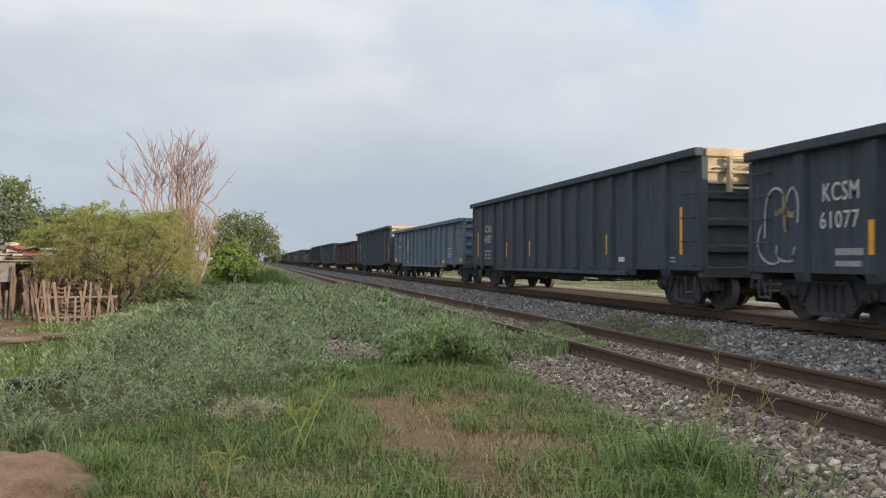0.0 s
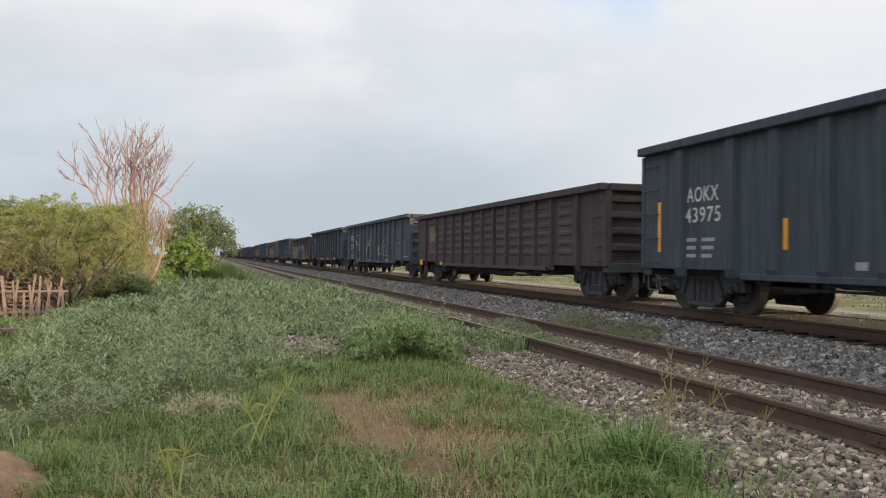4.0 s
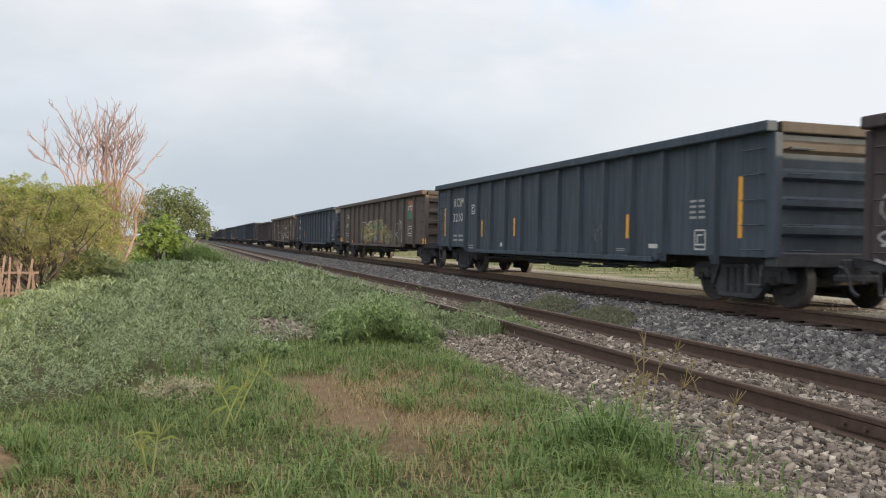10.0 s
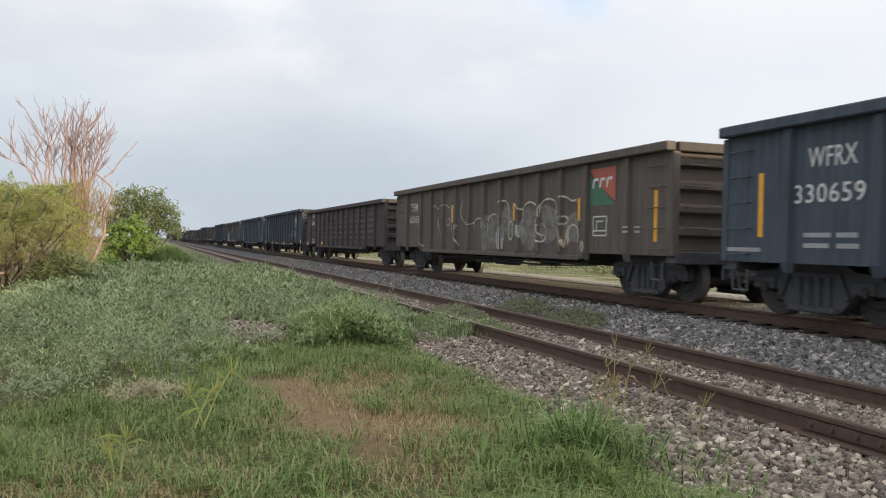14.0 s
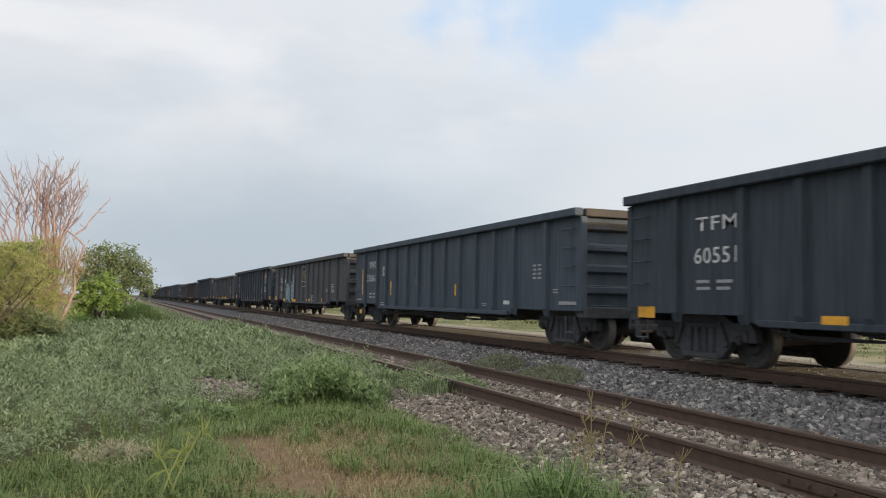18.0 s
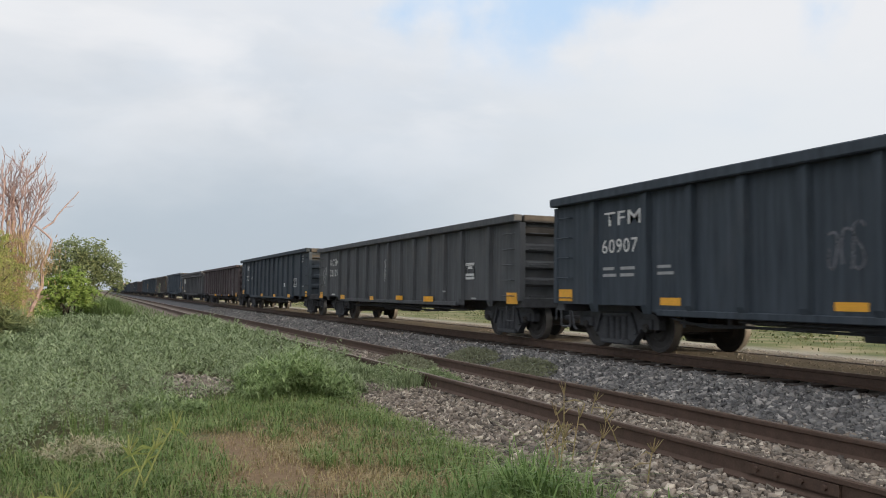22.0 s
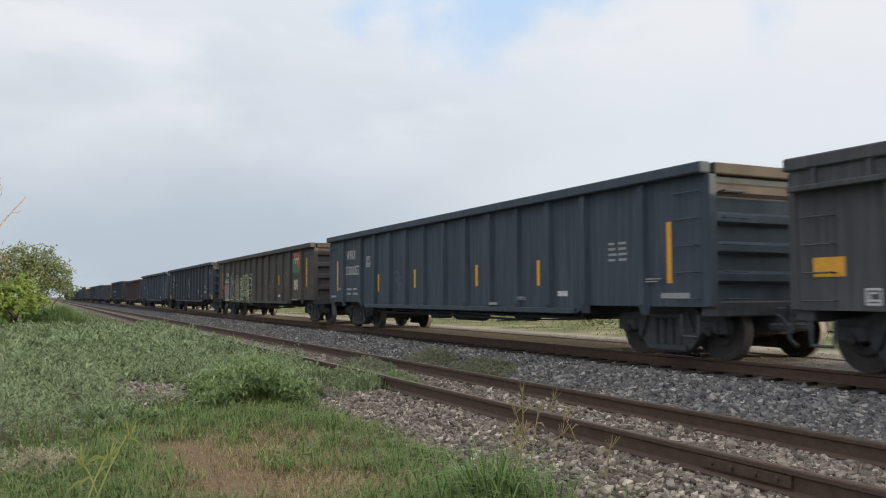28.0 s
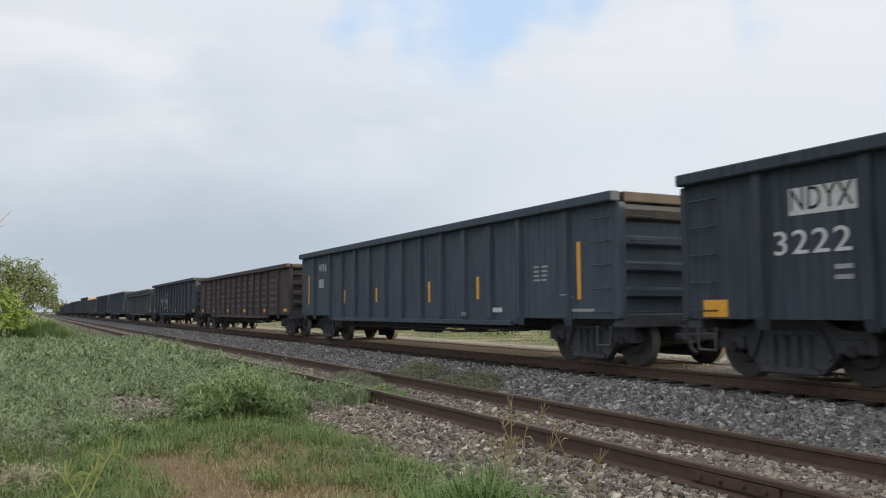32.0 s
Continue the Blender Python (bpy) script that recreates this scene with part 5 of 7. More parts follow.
wagon(14, "wfrx", "dark charcoal gondola wagon with clear white numbers", slack=0.2,
      words=(("WFRX", 1.71, 2.03, 0.25, 0.79), ("330667", 1.65, 1.57, 0.24, 1.14),),
      bits=((2.22, 1.04, 1.02, 0.24, 2, 2), (0.56, 0.92, 0.96, 0.05, 1, 1), (3.47, 0.77, 0.62, 0.15, 2, 1), (14.64, 1.57, 0.46, 0.36, 4, 2), (11.92, 0.85, 0.39, 0.09, 2, 1), (15.47, 1.16, 0.33, 0.11, 2, 1), (16.02, 0.93, 0.94, 0.07, 1, 1),),
      bars=((0.85, 1.11, 0.91), (4.29, 1.08, 0.46), (6.84, 1.39, 0.17), (9.97, 1.08, 0.3), (12.31, 1.09, 0.45),),
      frames=((3.5, 1.9, 0.32, 0.27),),
      tapes=((0.62, 0.48, 0.42, 0.15),),
      plates=((13.1, 0.92, 0.32, 0.09, WHITE),))
wagon(15, "grey", "grimy gondola wagon with a pale blue painted figure", slack=0.14, paint="steel",
      words=(("KCS", 1.81, 1.75, 0.28, 0.84), ("M", 3.02, 1.71, 0.26, 0.29), ("5265", 1.8, 1.32, 0.25, 0.77), ("3", 3.0, 1.33, 0.22, 0.16),),
      bits=((2.27, 1.0, 0.85, 0.23, 2, 2),),
      spray=((4.25, 1.15, 0.85, 0.94, 4, 0.16, AQUA), (5.03, 1.34, 1.12, 1.27, 5, 0.18, AQUA), (5.38, 1.79, 0.29, 0.65, 1, 0.12, AQUA), (1.0, 1.39, 0.64, 0.55, 3, 0.04, CHALK), (8.21, 1.98, 0.53, 0.84, 4, 0.05, GOLD), (10.22, 0.91, 0.46, 0.44, 3, 0.05, AQUA),),
      tapes=((0.34, 0.9, 0.53, 0.21), (3.25, 0.82, 0.47, 0.13), (6.19, 0.8, 0.51, 0.12), (9.34, 0.84, 0.51, 0.11), (12.28, 0.86, 0.47, 0.16),),
      frames=((8.21, 1.98, 0.59, 0.96), (14.11, 1.37, 0.45, 0.3),),
      plates=((13.13, 1.28, 0.39, 0.15, GREYW),))
wagon(16, "ndyx", "black gondola wagon with a scratched red badge",
      words=(("TFM", 1.6, 2.17, 0.24, 1.04), ("60907", 1.53, 1.7, 0.24, 1.02),),
      bits=((2.07, 1.34, 1.04, 0.23, 2, 2), (3.31, 1.35, 0.5, 0.21, 2, 1), (14.17, 1.39, 0.87, 0.37, 4, 2),),
      tapes=((0.31, 0.96, 0.47, 0.22), (3.37, 0.88, 0.49, 0.12), (6.67, 0.86, 0.48, 0.11), (9.79, 0.84, 0.5, 0.12), (13.03, 0.86, 0.46, 0.11), (16.08, 0.91, 0.5, 0.22),),
      spray=((6.64, 1.59, 0.57, 0.64, 3, 0.05, DIM), (9.65, 1.56, 0.42, 0.69, 4, 0.05, GOLD), (9.68, 1.6, 0.5, 0.68, 3, 0.03, CHALK),),
      badges=((14.26, 2.12, 0.91, 0.67),),
      frames=((12.92, 1.36, 0.45, 0.32),))
wagon(17, "grey", "grey gondola wagon with a sooty lower side", slack=-0.11, high=2.66, paint="steel",
      words=(("KCSM", 1.48, 1.96, 0.24, 1.08), ("22129", 1.43, 1.57, 0.24, 1.1),),
      tapes=((0.15, 0.86, 0.53, 0.23), (3.37, 0.81, 0.51, 0.14), (6.68, 0.8, 0.35, 0.12), (9.25, 0.83, 0.53, 0.13), (11.58, 0.82, 0.48, 0.14), (9.17, 1.27, 0.4, 0.09), (16.09, 0.88, 0.51, 0.24),),
      spray=((0.71, 1.58, 0.66, 0.78, 2, 0.04, CHALK), (7.88, 1.66, 0.31, 0.83, 3, 0.03, CHALK),),
      plates=((1.94, 0.89, 0.41, 0.05, WHITE),),
      frames=((13.95, 1.49, 0.48, 0.33), (13.95, 1.52, 0.48, 0.34),),
      bits=((12.62, 1.02, 0.21, 0.04, 1, 1), (14.24, 0.86, 0.42, 0.04, 1, 1),))
wagon(18, "ndyx", "black gondola wagon with split white numbers", slack=0.16,
      words=(("NDYX", 1.73, 2.17, 0.28, 0.86), ("3222", 1.65, 1.6, 0.28, 1.07), ("41", 3.1, 1.58, 0.24, 0.39),),
      tapes=((0.42, 0.93, 0.49, 0.22), (6.49, 0.79, 0.56, 0.14), (9.73, 0.78, 0.51, 0.13), (12.95, 0.79, 0.51, 0.14), (15.97, 0.89, 0.31, 0.24),),
      bits=((2.53, 1.32, 0.41, 0.21, 2, 1), (3.5, 1.33, 0.28, 0.22, 2, 1), (1.0, 1.25, 0.55, 0.03, 1, 1), (15.35, 2.36, 0.38, 0.34, 3, 1), (15.48, 1.22, 0.48, 0.04, 1, 1),),
      frames=((13.94, 1.37, 0.51, 0.35),),
      plates=((11.72, 1.29, 0.27, 0.17, WHITE),))
wagon(19, "brown", "dark rusty gondola wagon with louvre-like ribs", slack=0.2,
      tapes=((7.07, 0.69, 0.49, 0.13), (10.11, 0.7, 0.48, 0.12), (13.19, 0.71, 0.3, 0.12), (15.8, 0.76, 0.5, 0.23),),
      frames=((14.6, 0.9, 0.42, 0.33),))
wagon(20, "deep", "grey gondola wagon with a raised upper rim",
      plates=((1.95, 1.9, 0.57, 0.44, WHITE), (2.73, 1.88, 0.58, 0.42, WHITE),),
      words=(("KC", 1.7, 1.75, 0.32, 0.51), ("SM", 2.46, 1.75, 0.3, 0.51), ("22", 1.72, 1.47, 0.2, 0.37), ("201", 2.45, 1.47, 0.19, 0.46),),
      bits=((2.71, 1.25, 0.44, 0.18, 2, 1),),
      tapes=((0.45, 1.27, 0.43, 0.23), (3.67, 0.88, 0.44, 0.11), (5.37, 0.88, 0.49, 0.11),),
      frames=((2.76, 0.93, 0.24, 0.16), (1.01, 0.92, 0.18, 0.17),))
wagon(21, "wfrx", "dark charcoal gondola wagon beside a graffiti wagon", slack=-0.18,
      words=(("WFRX", 1.48, 2.04, 0.26, 0.78), ("330652", 1.42, 1.58, 0.26, 1.16),),
      bits=((2.03, 1.05, 1.09, 0.27, 2, 2), (0.4, 0.94, 0.99, 0.06, 1, 1), (0.88, 1.16, 0.3, 0.09, 2, 1), (14.43, 1.62, 0.5, 0.35, 4, 2), (11.65, 0.89, 0.39, 0.07, 2, 1), (10.64, 0.79, 0.54, 0.05, 1, 1), (15.34, 1.16, 0.41, 0.08, 2, 1), (15.89, 0.94, 0.94, 0.08, 1, 1),),
      bars=((0.64, 1.11, 0.92), (4.08, 1.07, 0.47), (6.5, 1.15, 0.45), (9.69, 1.15, 0.45), (12.09, 1.13, 0.47), (15.61, 1.12, 0.9),),
      frames=((3.29, 1.92, 0.28, 0.26),),
      plates=((12.86, 0.98, 0.31, 0.09, WHITE),),
      spray=((5.46, 1.37, 0.54, 0.5, 2, 0.04, DIM),))
wagon(22, "grey", "sooty grey brown gondola wagon with a green mural", paint="soot",
      plates=((2.1, 1.86, 1.1, 0.7, BLACKP), (2.09, 1.09, 1.08, 0.72, GREYW), (14.19, 1.37, 0.54, 0.37, CREAM), (11.89, 0.97, 0.31, 0.09, WHITE),),
      words=(("TFM", 1.8, 1.9, 0.2, 0.52), ("60007", 1.59, 1.6, 0.22, 0.98),),
      spray=((2.1, 1.12, 1.25, 0.80, 1, 0.2, GREYP), (3.4, 1.40, 1.0, 1.2, 1, 0.2, GREYP), (4.39, 1.34, 1.0, 1.2, 1, 0.2, OLIVE), (5.42, 1.30, 1.1, 1.2, 1, 0.2, LIME), (6.30, 1.30, 0.95, 1.22, 1, 0.2, LIME), (7.0, 1.25, 0.7, 1.2, 1, 0.2, LIME), (1.25, 1.35, 0.22, 0.35, 1, 0.2, ORANGEP), (4.37, 1.50, 0.20, 0.45, 1, 0.2, ORANGEP), (3.25, 1.27, 0.45, 0.35, 1, 0.2, BLACKP), (6.16, 1.57, 0.18, 0.32, 1, 0.1, BLUEP), (6.75, 1.02, 0.25, 0.44, 1, 0.1, BLUEP), (5.5, 1.05, 0.15, 0.6, 1, 0.1, BLUEP)),
      signs=(("c", 0.026, "box 2.21 1.12 1.2 0.82;u 2.9 0.85 1.9 0.12;arch 3.37 1.88 0.60 0.40;hook 3.6 1.4 0.4 0.9;arch 4.39 1.6 0.7 0.7;u 4.45 0.95 0.8 0.3;e 5.30 1.55 0.5 0.5;s 5.42 1.05 0.7 0.5;hook 5.0 1.1 0.3 0.7;box 6.28 1.32 0.85 1.18;e 6.5 1.2 0.5 0.5;e 7.10 1.13 0.35 0.64;s 7.25 1.7 0.3 0.5"),
             ("b", 0.045, "m 8.73 1.46 0.57 0.55;arch 9.90 1.54 0.25 0.49;hook 10.24 1.59 0.14 0.34;u 9.96 0.97 0.26 0.40;lambda 10.59 1.32 0.26 0.58;m 11.1 1.4 0.4 0.5;o 12.91 1.6 0.5 0.5")),
      bars=((0.84, 1.32, 0.9), (4.38, 1.3, 0.45), (6.52, 1.32, 0.47), (11.84, 1.38, 0.4), (15.55, 1.26, 1.02),),
      badges=((14.23, 2.16, 0.92, 0.72),),
      bits=((14.21, 0.83, 1.06, 0.04, 1, 1),))
wagon(23, "ndyx", "black gondola wagon with a white sprayed head", slack=0.14,
      plates=((2.2, 2.22, 0.92, 0.33, WHITE), (4.57, 0.84, 0.33, 0.21, GREYW), (11.96, 1.28, 0.25, 0.18, WHITE), (12.11, 0.87, 0.3, 0.25, GREYW),),
      words=(("NDYX", 1.77, 2.11, 0.27, 0.85), ("3222", 1.67, 1.59, 0.29, 1.07), ("96", 3.11, 1.58, 0.27, 0.48),),
      bits=((2.53, 1.32, 0.38, 0.24, 2, 1), (3.52, 1.33, 0.29, 0.24, 2, 1), (15.51, 2.3, 0.39, 0.33, 4, 1), (15.63, 1.06, 0.52, 0.04, 1, 1),),
      tapes=((0.5, 0.94, 0.43, 0.23), (3.52, 0.96, 0.48, 0.11), (6.65, 0.93, 0.48, 0.12), (13.18, 0.97, 0.49, 0.12), (16.2, 0.91, 0.43, 0.23),),
      spray=((8.06, 1.62, 0.12, 1.77, 1, 0.07, CHALK), (8.65, 1.68, 0.53, 0.84, 2, 0.07, CHALK), (8.6, 1.07, 0.38, 0.37, 2, 0.06, GREYW), (6.57, 1.54, 0.61, 0.58, 3, 0.05, DIM),),
      frames=((14.08, 1.35, 0.49, 0.34),))
wagon(24, "wfrx", "dark charcoal gondola wagon with thin yellow tape",
      words=(("WFRX", 1.63, 2.15, 0.22, 0.77),),
      bits=((1.97, 1.77, 0.66, 0.27, 1, 1), (14.25, 1.56, 0.51, 0.32, 4, 2), (11.51, 0.84, 0.34, 0.08, 2, 1), (15.07, 1.15, 0.29, 0.08, 2, 1), (15.61, 0.92, 0.91, 0.05, 1, 1),),
      bars=((0.63, 1.12, 0.93), (4.02, 1.14, 0.39), (6.45, 1.15, 0.37), (9.63, 1.11, 0.48), (11.91, 1.15, 0.46), (15.37, 1.1, 0.97),),
      plates=((12.71, 0.93, 0.3, 0.09, WHITE),))

wagon(25, "brown", "reddish brown ribbed gondola wagon far down the train", tapes=FAR_TAPES)
wagon(26, "grey", "dark grey gondola wagon with pale tags", paint="black", tapes=FAR_TAPES, spray=((5.0, 1.5, 4.0, 0.9, 6, 0.07, CHALK),))
for k in range(27, 41):
    kind = ("wfrx", "ndyx", "brown", "aokx", "wfrx", "ndyx", "deep")[k % 7]
    wagon(k, kind, {"wfrx": "distant charcoal gondola wagon with upright tape", "ndyx": "distant black gondola wagon with level tape", "brown": "distant dark ribbed gondola wagon", "aokx": "distant tall black gondola wagon", "grey": "distant grey brown gondola wagon", "deep": "distant grey gondola wagon with raised rim"}[kind],
          paint="steel" if kind == "brown" else KINDS[kind]["paint"], **({"bars": FAR_BARS} if kind in ("wfrx", "aokx") else {"tapes": FAR_TAPES}))

# ---- plants, stones, yard: everything beside the track ----
RNG = np.random.default_rng(7)


def stuff(name, me, mat, label, category):
    return tagged(put(name, me, mat), label, category, kind="stuff")


def blades(xy, high, wide, lean=0.5, rng=RNG):
    """Grass blades: three triangles each, bent over; one row of xy for each."""
    n = len(xy)
    a = rng.uniform(0, 2 * np.pi, n)
    h = high * rng.uniform(0.5, 1.15, n)
    w = wide * rng.uniform(0.7, 1.2, n)
    side = np.stack([np.cos(a), np.sin(a), 0 * a], 1)
    fall = np.stack([-np.sin(a), np.cos(a), 0 * a], 1) * (lean * rng.uniform(0.2, 1.2, n) * h)[:, None]
    up = np.array([0, 0, 1.0])
    root = np.stack([xy[:, 0], xy[:, 1], ground_z(xy[:, 0], xy[:, 1]) - 0.01], 1)
    mid = root + fall * 0.35 + up * (0.62 * h)[:, None]
    tip = root + fall + up * (h * (1 - 0.25 * lean))[:, None]
    v = np.stack([root - side * w[:, None] / 2, root + side * w[:, None] / 2, mid - side * w[:, None] * 0.4, mid + side * w[:, None] * 0.4, tip], 1).reshape(-1, 3)
    k = np.arange(n)[:, None] * 5
    f = np.concatenate([k + [0, 1, 3], k + [0, 3, 2], k + [2, 3, 4]])
    return v, f


def leaves(at, long, wide, rng=RNG, droop=0.3):
    """Leaves as folded rhombs: two triangles each, in all directions."""
    n = len(at)
    d = rng.normal(size=(n, 3))
    d[:, 2] = d[:, 2] * 0.6 - droop
    d /= np.linalg.norm(d, axis=1)[:, None]
    s = np.cross(d, rng.normal(size=(n, 3)))
    s /= np.linalg.norm(s, axis=1)[:, None]
    l = (long * rng.uniform(0.6, 1.3, n))[:, None]
    w = (wide * rng.uniform(0.6, 1.3, n))[:, None]
    m = at + d * l * 0.45
    v = np.stack([at, m - s * w / 2, m + s * w / 2, at + d * l], 1).reshape(-1, 3)
    k = np.arange(n)[:, None] * 4
    return v, np.concatenate([k + [0, 1, 2], k + [1, 3, 2]])


def rocks(xy, size, rng=RNG, sink=0.35):
    """Angular stones: boxes with every corner pushed about."""
    n = len(xy)
    c = np.array([[-1, -1, -1], [1, -1, -1], [1, 1, -1], [-1, 1, -1], [-1, -1, 1], [1, -1, 1], [1, 1, 1], [-1, 1, 1]], float)
    r = (size * np.minimum(rng.lognormal(0, 0.28, n), 1.9))[:, None, None]
    p = c[None] * rng.uniform(0.32, 0.62, (n, 1, 3)) * np.array([1, 1, 0.75]) + rng.uniform(-0.17, 0.17, (n, 8, 3))
    a = rng.uniform(0, 2 * np.pi, n)
    q = p.copy()
    q[..., 0] = p[..., 0] * np.cos(a)[:, None] - p[..., 1] * np.sin(a)[:, None]
    q[..., 1] = p[..., 0] * np.sin(a)[:, None] + p[..., 1] * np.cos(a)[:, None]
    tilt = rng.uniform(-0.8, 0.8, n)[:, None]
    q[..., 2] = p[..., 2] + q[..., 0] * tilt
    q = q * r
    q[..., 0] += xy[:, 0, None]
    q[..., 1] += xy[:, 1, None]
    q[..., 2] += (ground_z(xy[:, 0], xy[:, 1]) + (0.5 - sink) * r[:, 0, 0])[:, None]
    f = np.array([[0, 3, 2, 1], [4, 5, 6, 7], [0, 1, 5, 4], [1, 2, 6, 5], [2, 3, 7, 6], [3, 0, 4, 7]])
    return q.reshape(-1, 3), (np.arange(n)[:, None, None] * 8 + f).reshape(-1, 4)


def scatter(n, x0, x1, y0, y1, keep=None, near=1.0, rng=RNG):
    """Random places in a rectangle, denser towards the camera when near > 1, thinned by keep(x, y) in 0 to 1."""
    x, u = rng.uniform(x0, x1, n), rng.uniform(0, 1, n)
    y = y0 + (y1 - y0) * u ** near
    if keep is not None:
        k = rng.uniform(0, 1, n) < keep(x, y)
        x, y = x[k], y[k]
    return np.stack([x, y], 1)


def wavy(x, y, s=1.0, seed=0.0):
    """A smooth field in about -1 to 1."""
    return (np.sin(x * 1.7 * s + seed + 1.3 * np.sin(y * 0.9 * s + seed)) + np.sin(y * 1.3 * s - seed * 2 + 1.1 * np.sin(x * 1.1 * s)) + np.sin((x + y) * 2.9 * s + seed)) / 3


def weed_line(x):
    """Where the grey green weeds begin."""
    return 7.3 + 1.4 * smooth(-1.3, -0.1, x) + 3.5 * smooth(0.2, 1.6, x)


def bare(x, y):
    """1 in the worn spot and the stony patch."""
    u = (y - 5.6) / 3.4
    mid = 1.30 + 0.16 * (1 - u)
    spot = smooth(0.30, 0.12, np.abs(x - mid + 0.12 * wavy(x, y, 4)) - 0.10 * smooth(0.6, 1.0, u) + 0.10 * wavy(x, y, 9, 2.0)) * smooth(4.9, 5.5, y) * smooth(9.3, 8.9, y)
    patch = smooth(1.0, 0.6, np.hypot((x - 1.58) * 1.45, (y - 14.4) * 0.40) + 0.22 * wavy(x, y, 2.5))
    return np.maximum(spot, patch)


def edge(y):
    """Where the grass ends and the gravel begins."""
    return 3.1 + 0.55 * smooth(4.5, 10.0, y) + 0.12 * np.sin(y * 2.1) + 0.08 * np.sin(y * 5.3)


def dryness(x, y):
    right = smooth(1.45, 0.4, np.hypot((x - 2.0) * 0.95, (y - 7.2) * 0.36) + 0.2 * wavy(x, y, 2.2, 1.0))
    return np.maximum(right, 0.85 * smooth(1.35, 0.4, np.hypot((x + 0.6) * 0.8, (y - 4.7) * 0.65) + 0.25 * wavy(x, y, 2.6, 3.0)))


def fresh_keep(x, y):
    return smooth(0.35, 0.0, x - edge(y)) * (1 - bare(x, y)) * smooth(1.2, -0.3, y - weed_line(x) - 0.5 * wavy(x, y, 1.5)) * (0.65 + 0.35 * wavy(x, y, 2.0))


# stones of the siding and of the main line
def build_stones():
    xy = scatter(68000, 2.9, 7.3, 2.6, 24, lambda x, y: smooth(-0.25, 0.35, x - edge(y)) * (1 - 0.8 * ((np.abs(np.abs(x - MID_S) - GAUGE) < 0.08))), 2.1)
    xy = np.concatenate([xy, scatter(8000, 2.9, 7.3, -9.0, 2.6, lambda x, y: smooth(-0.25, 0.35, x - edge(y)))])
    stuff("siding_gravel", from_arrays("siding_gravel", *rocks(xy, 0.034, RNG, 0.25)), GRAVEL, "pale pinkish gravel round the siding rails", "gravel")
    xy = scatter(45000, 6.9, 8.62, 4, 60, lambda x, y: smooth(6.9, 7.3, x), 2.2)
    xy2 = scatter(10000, 9.10, 11.9, 5, 48, lambda x, y: 1.0 * ((np.abs(np.abs(x - MID_M) - GAUGE) > 0.09)), 1.6)
    stuff("dusty_ballast", from_arrays("dusty_ballast", *rocks(xy2, 0.022, RNG, 0.70)), DUSTY, "pale dusty stones between the main rails", "ballast")
    stuff("main_ballast", from_arrays("main_ballast", *rocks(xy, 0.040, RNG, 0.25)), BALLAST, "grey crushed ballast of the main line", "ballast")
    xy = scatter(5000, 0.3, 2.9, 11.5, 18.0, lambda x, y: bare(x, y))
    stuff("bare_patch_stones", from_arrays("bare_patch_stones", *rocks(xy, 0.045)), GRAVEL, "loose stones on a bare patch among the weeds", "stones")


build_stones()


def build_grass():
    xy = scatter(230000, -7.5, 3.7, 3.2, 14, fresh_keep, 1.5)
    xy = np.concatenate([xy, scatter(32000, -7.5, 3.7, -7.0, 3.2, fresh_keep)])
    dry = RNG.uniform(0, 1, len(xy)) < 0.92 * dryness(xy[:, 0], xy[:, 1]) + 0.08
    a, b = xy[~dry], xy[dry]
    tall = 0.06 + 0.05 * (1 + wavy(a[:, 0], a[:, 1], 1.2, 2.0)) + 0.03 * wavy(a[:, 0], a[:, 1], 4.0, 1.0)
    c = scatter(2600, -6, 3.5, 3.2, 12, fresh_keep, 1.5)
    c = c[wavy(c[:, 0], c[:, 1], 2.6, 5.0) > -0.15]
    c = np.repeat(c, 16, 0) + RNG.normal(0, 0.045, (len(c) * 16, 2))
    stuff("tall_grass", from_arrays("tall_grass", *blades(c, 0.23, 0.010, 1.5)), LEAF["grass"], "small taller bunches in the grass", "grass")
    stuff("grass", from_arrays("grass", *blades(a, tall * 1.15, 0.0085, 1.5)), LEAF["grass"], "short fresh green grass", "grass")
    stuff("dry_grass", from_arrays("dry_grass", *blades(b, 0.095, 0.009, 1.2)), LEAF["dry"], "short dry straw-coloured grass", "grass")
    # thin scraps on the gravel's edge and in the worn spot
    xy = scatter(9000, 0.6, 4.2, 3.4, 12, lambda x, y: 0.60 * bare(x, y) + 0.25 * smooth(0.9, 0.0, np.abs(x - edge(y))))
    xy = np.concatenate([xy, scatter(7000, 0.6, 2.1, 5.0, 9.5, lambda x, y: bare(x, y) * (0.15 + 0.5 * (wavy(x, y, 5.0, 1.0) > 0)))])
    stuff("sparse_grass", from_arrays("sparse_grass", *blades(xy, 0.07, 0.006, 1.0)), LEAF["dry"], "sparse dry blades on bare soil", "grass")


build_grass()


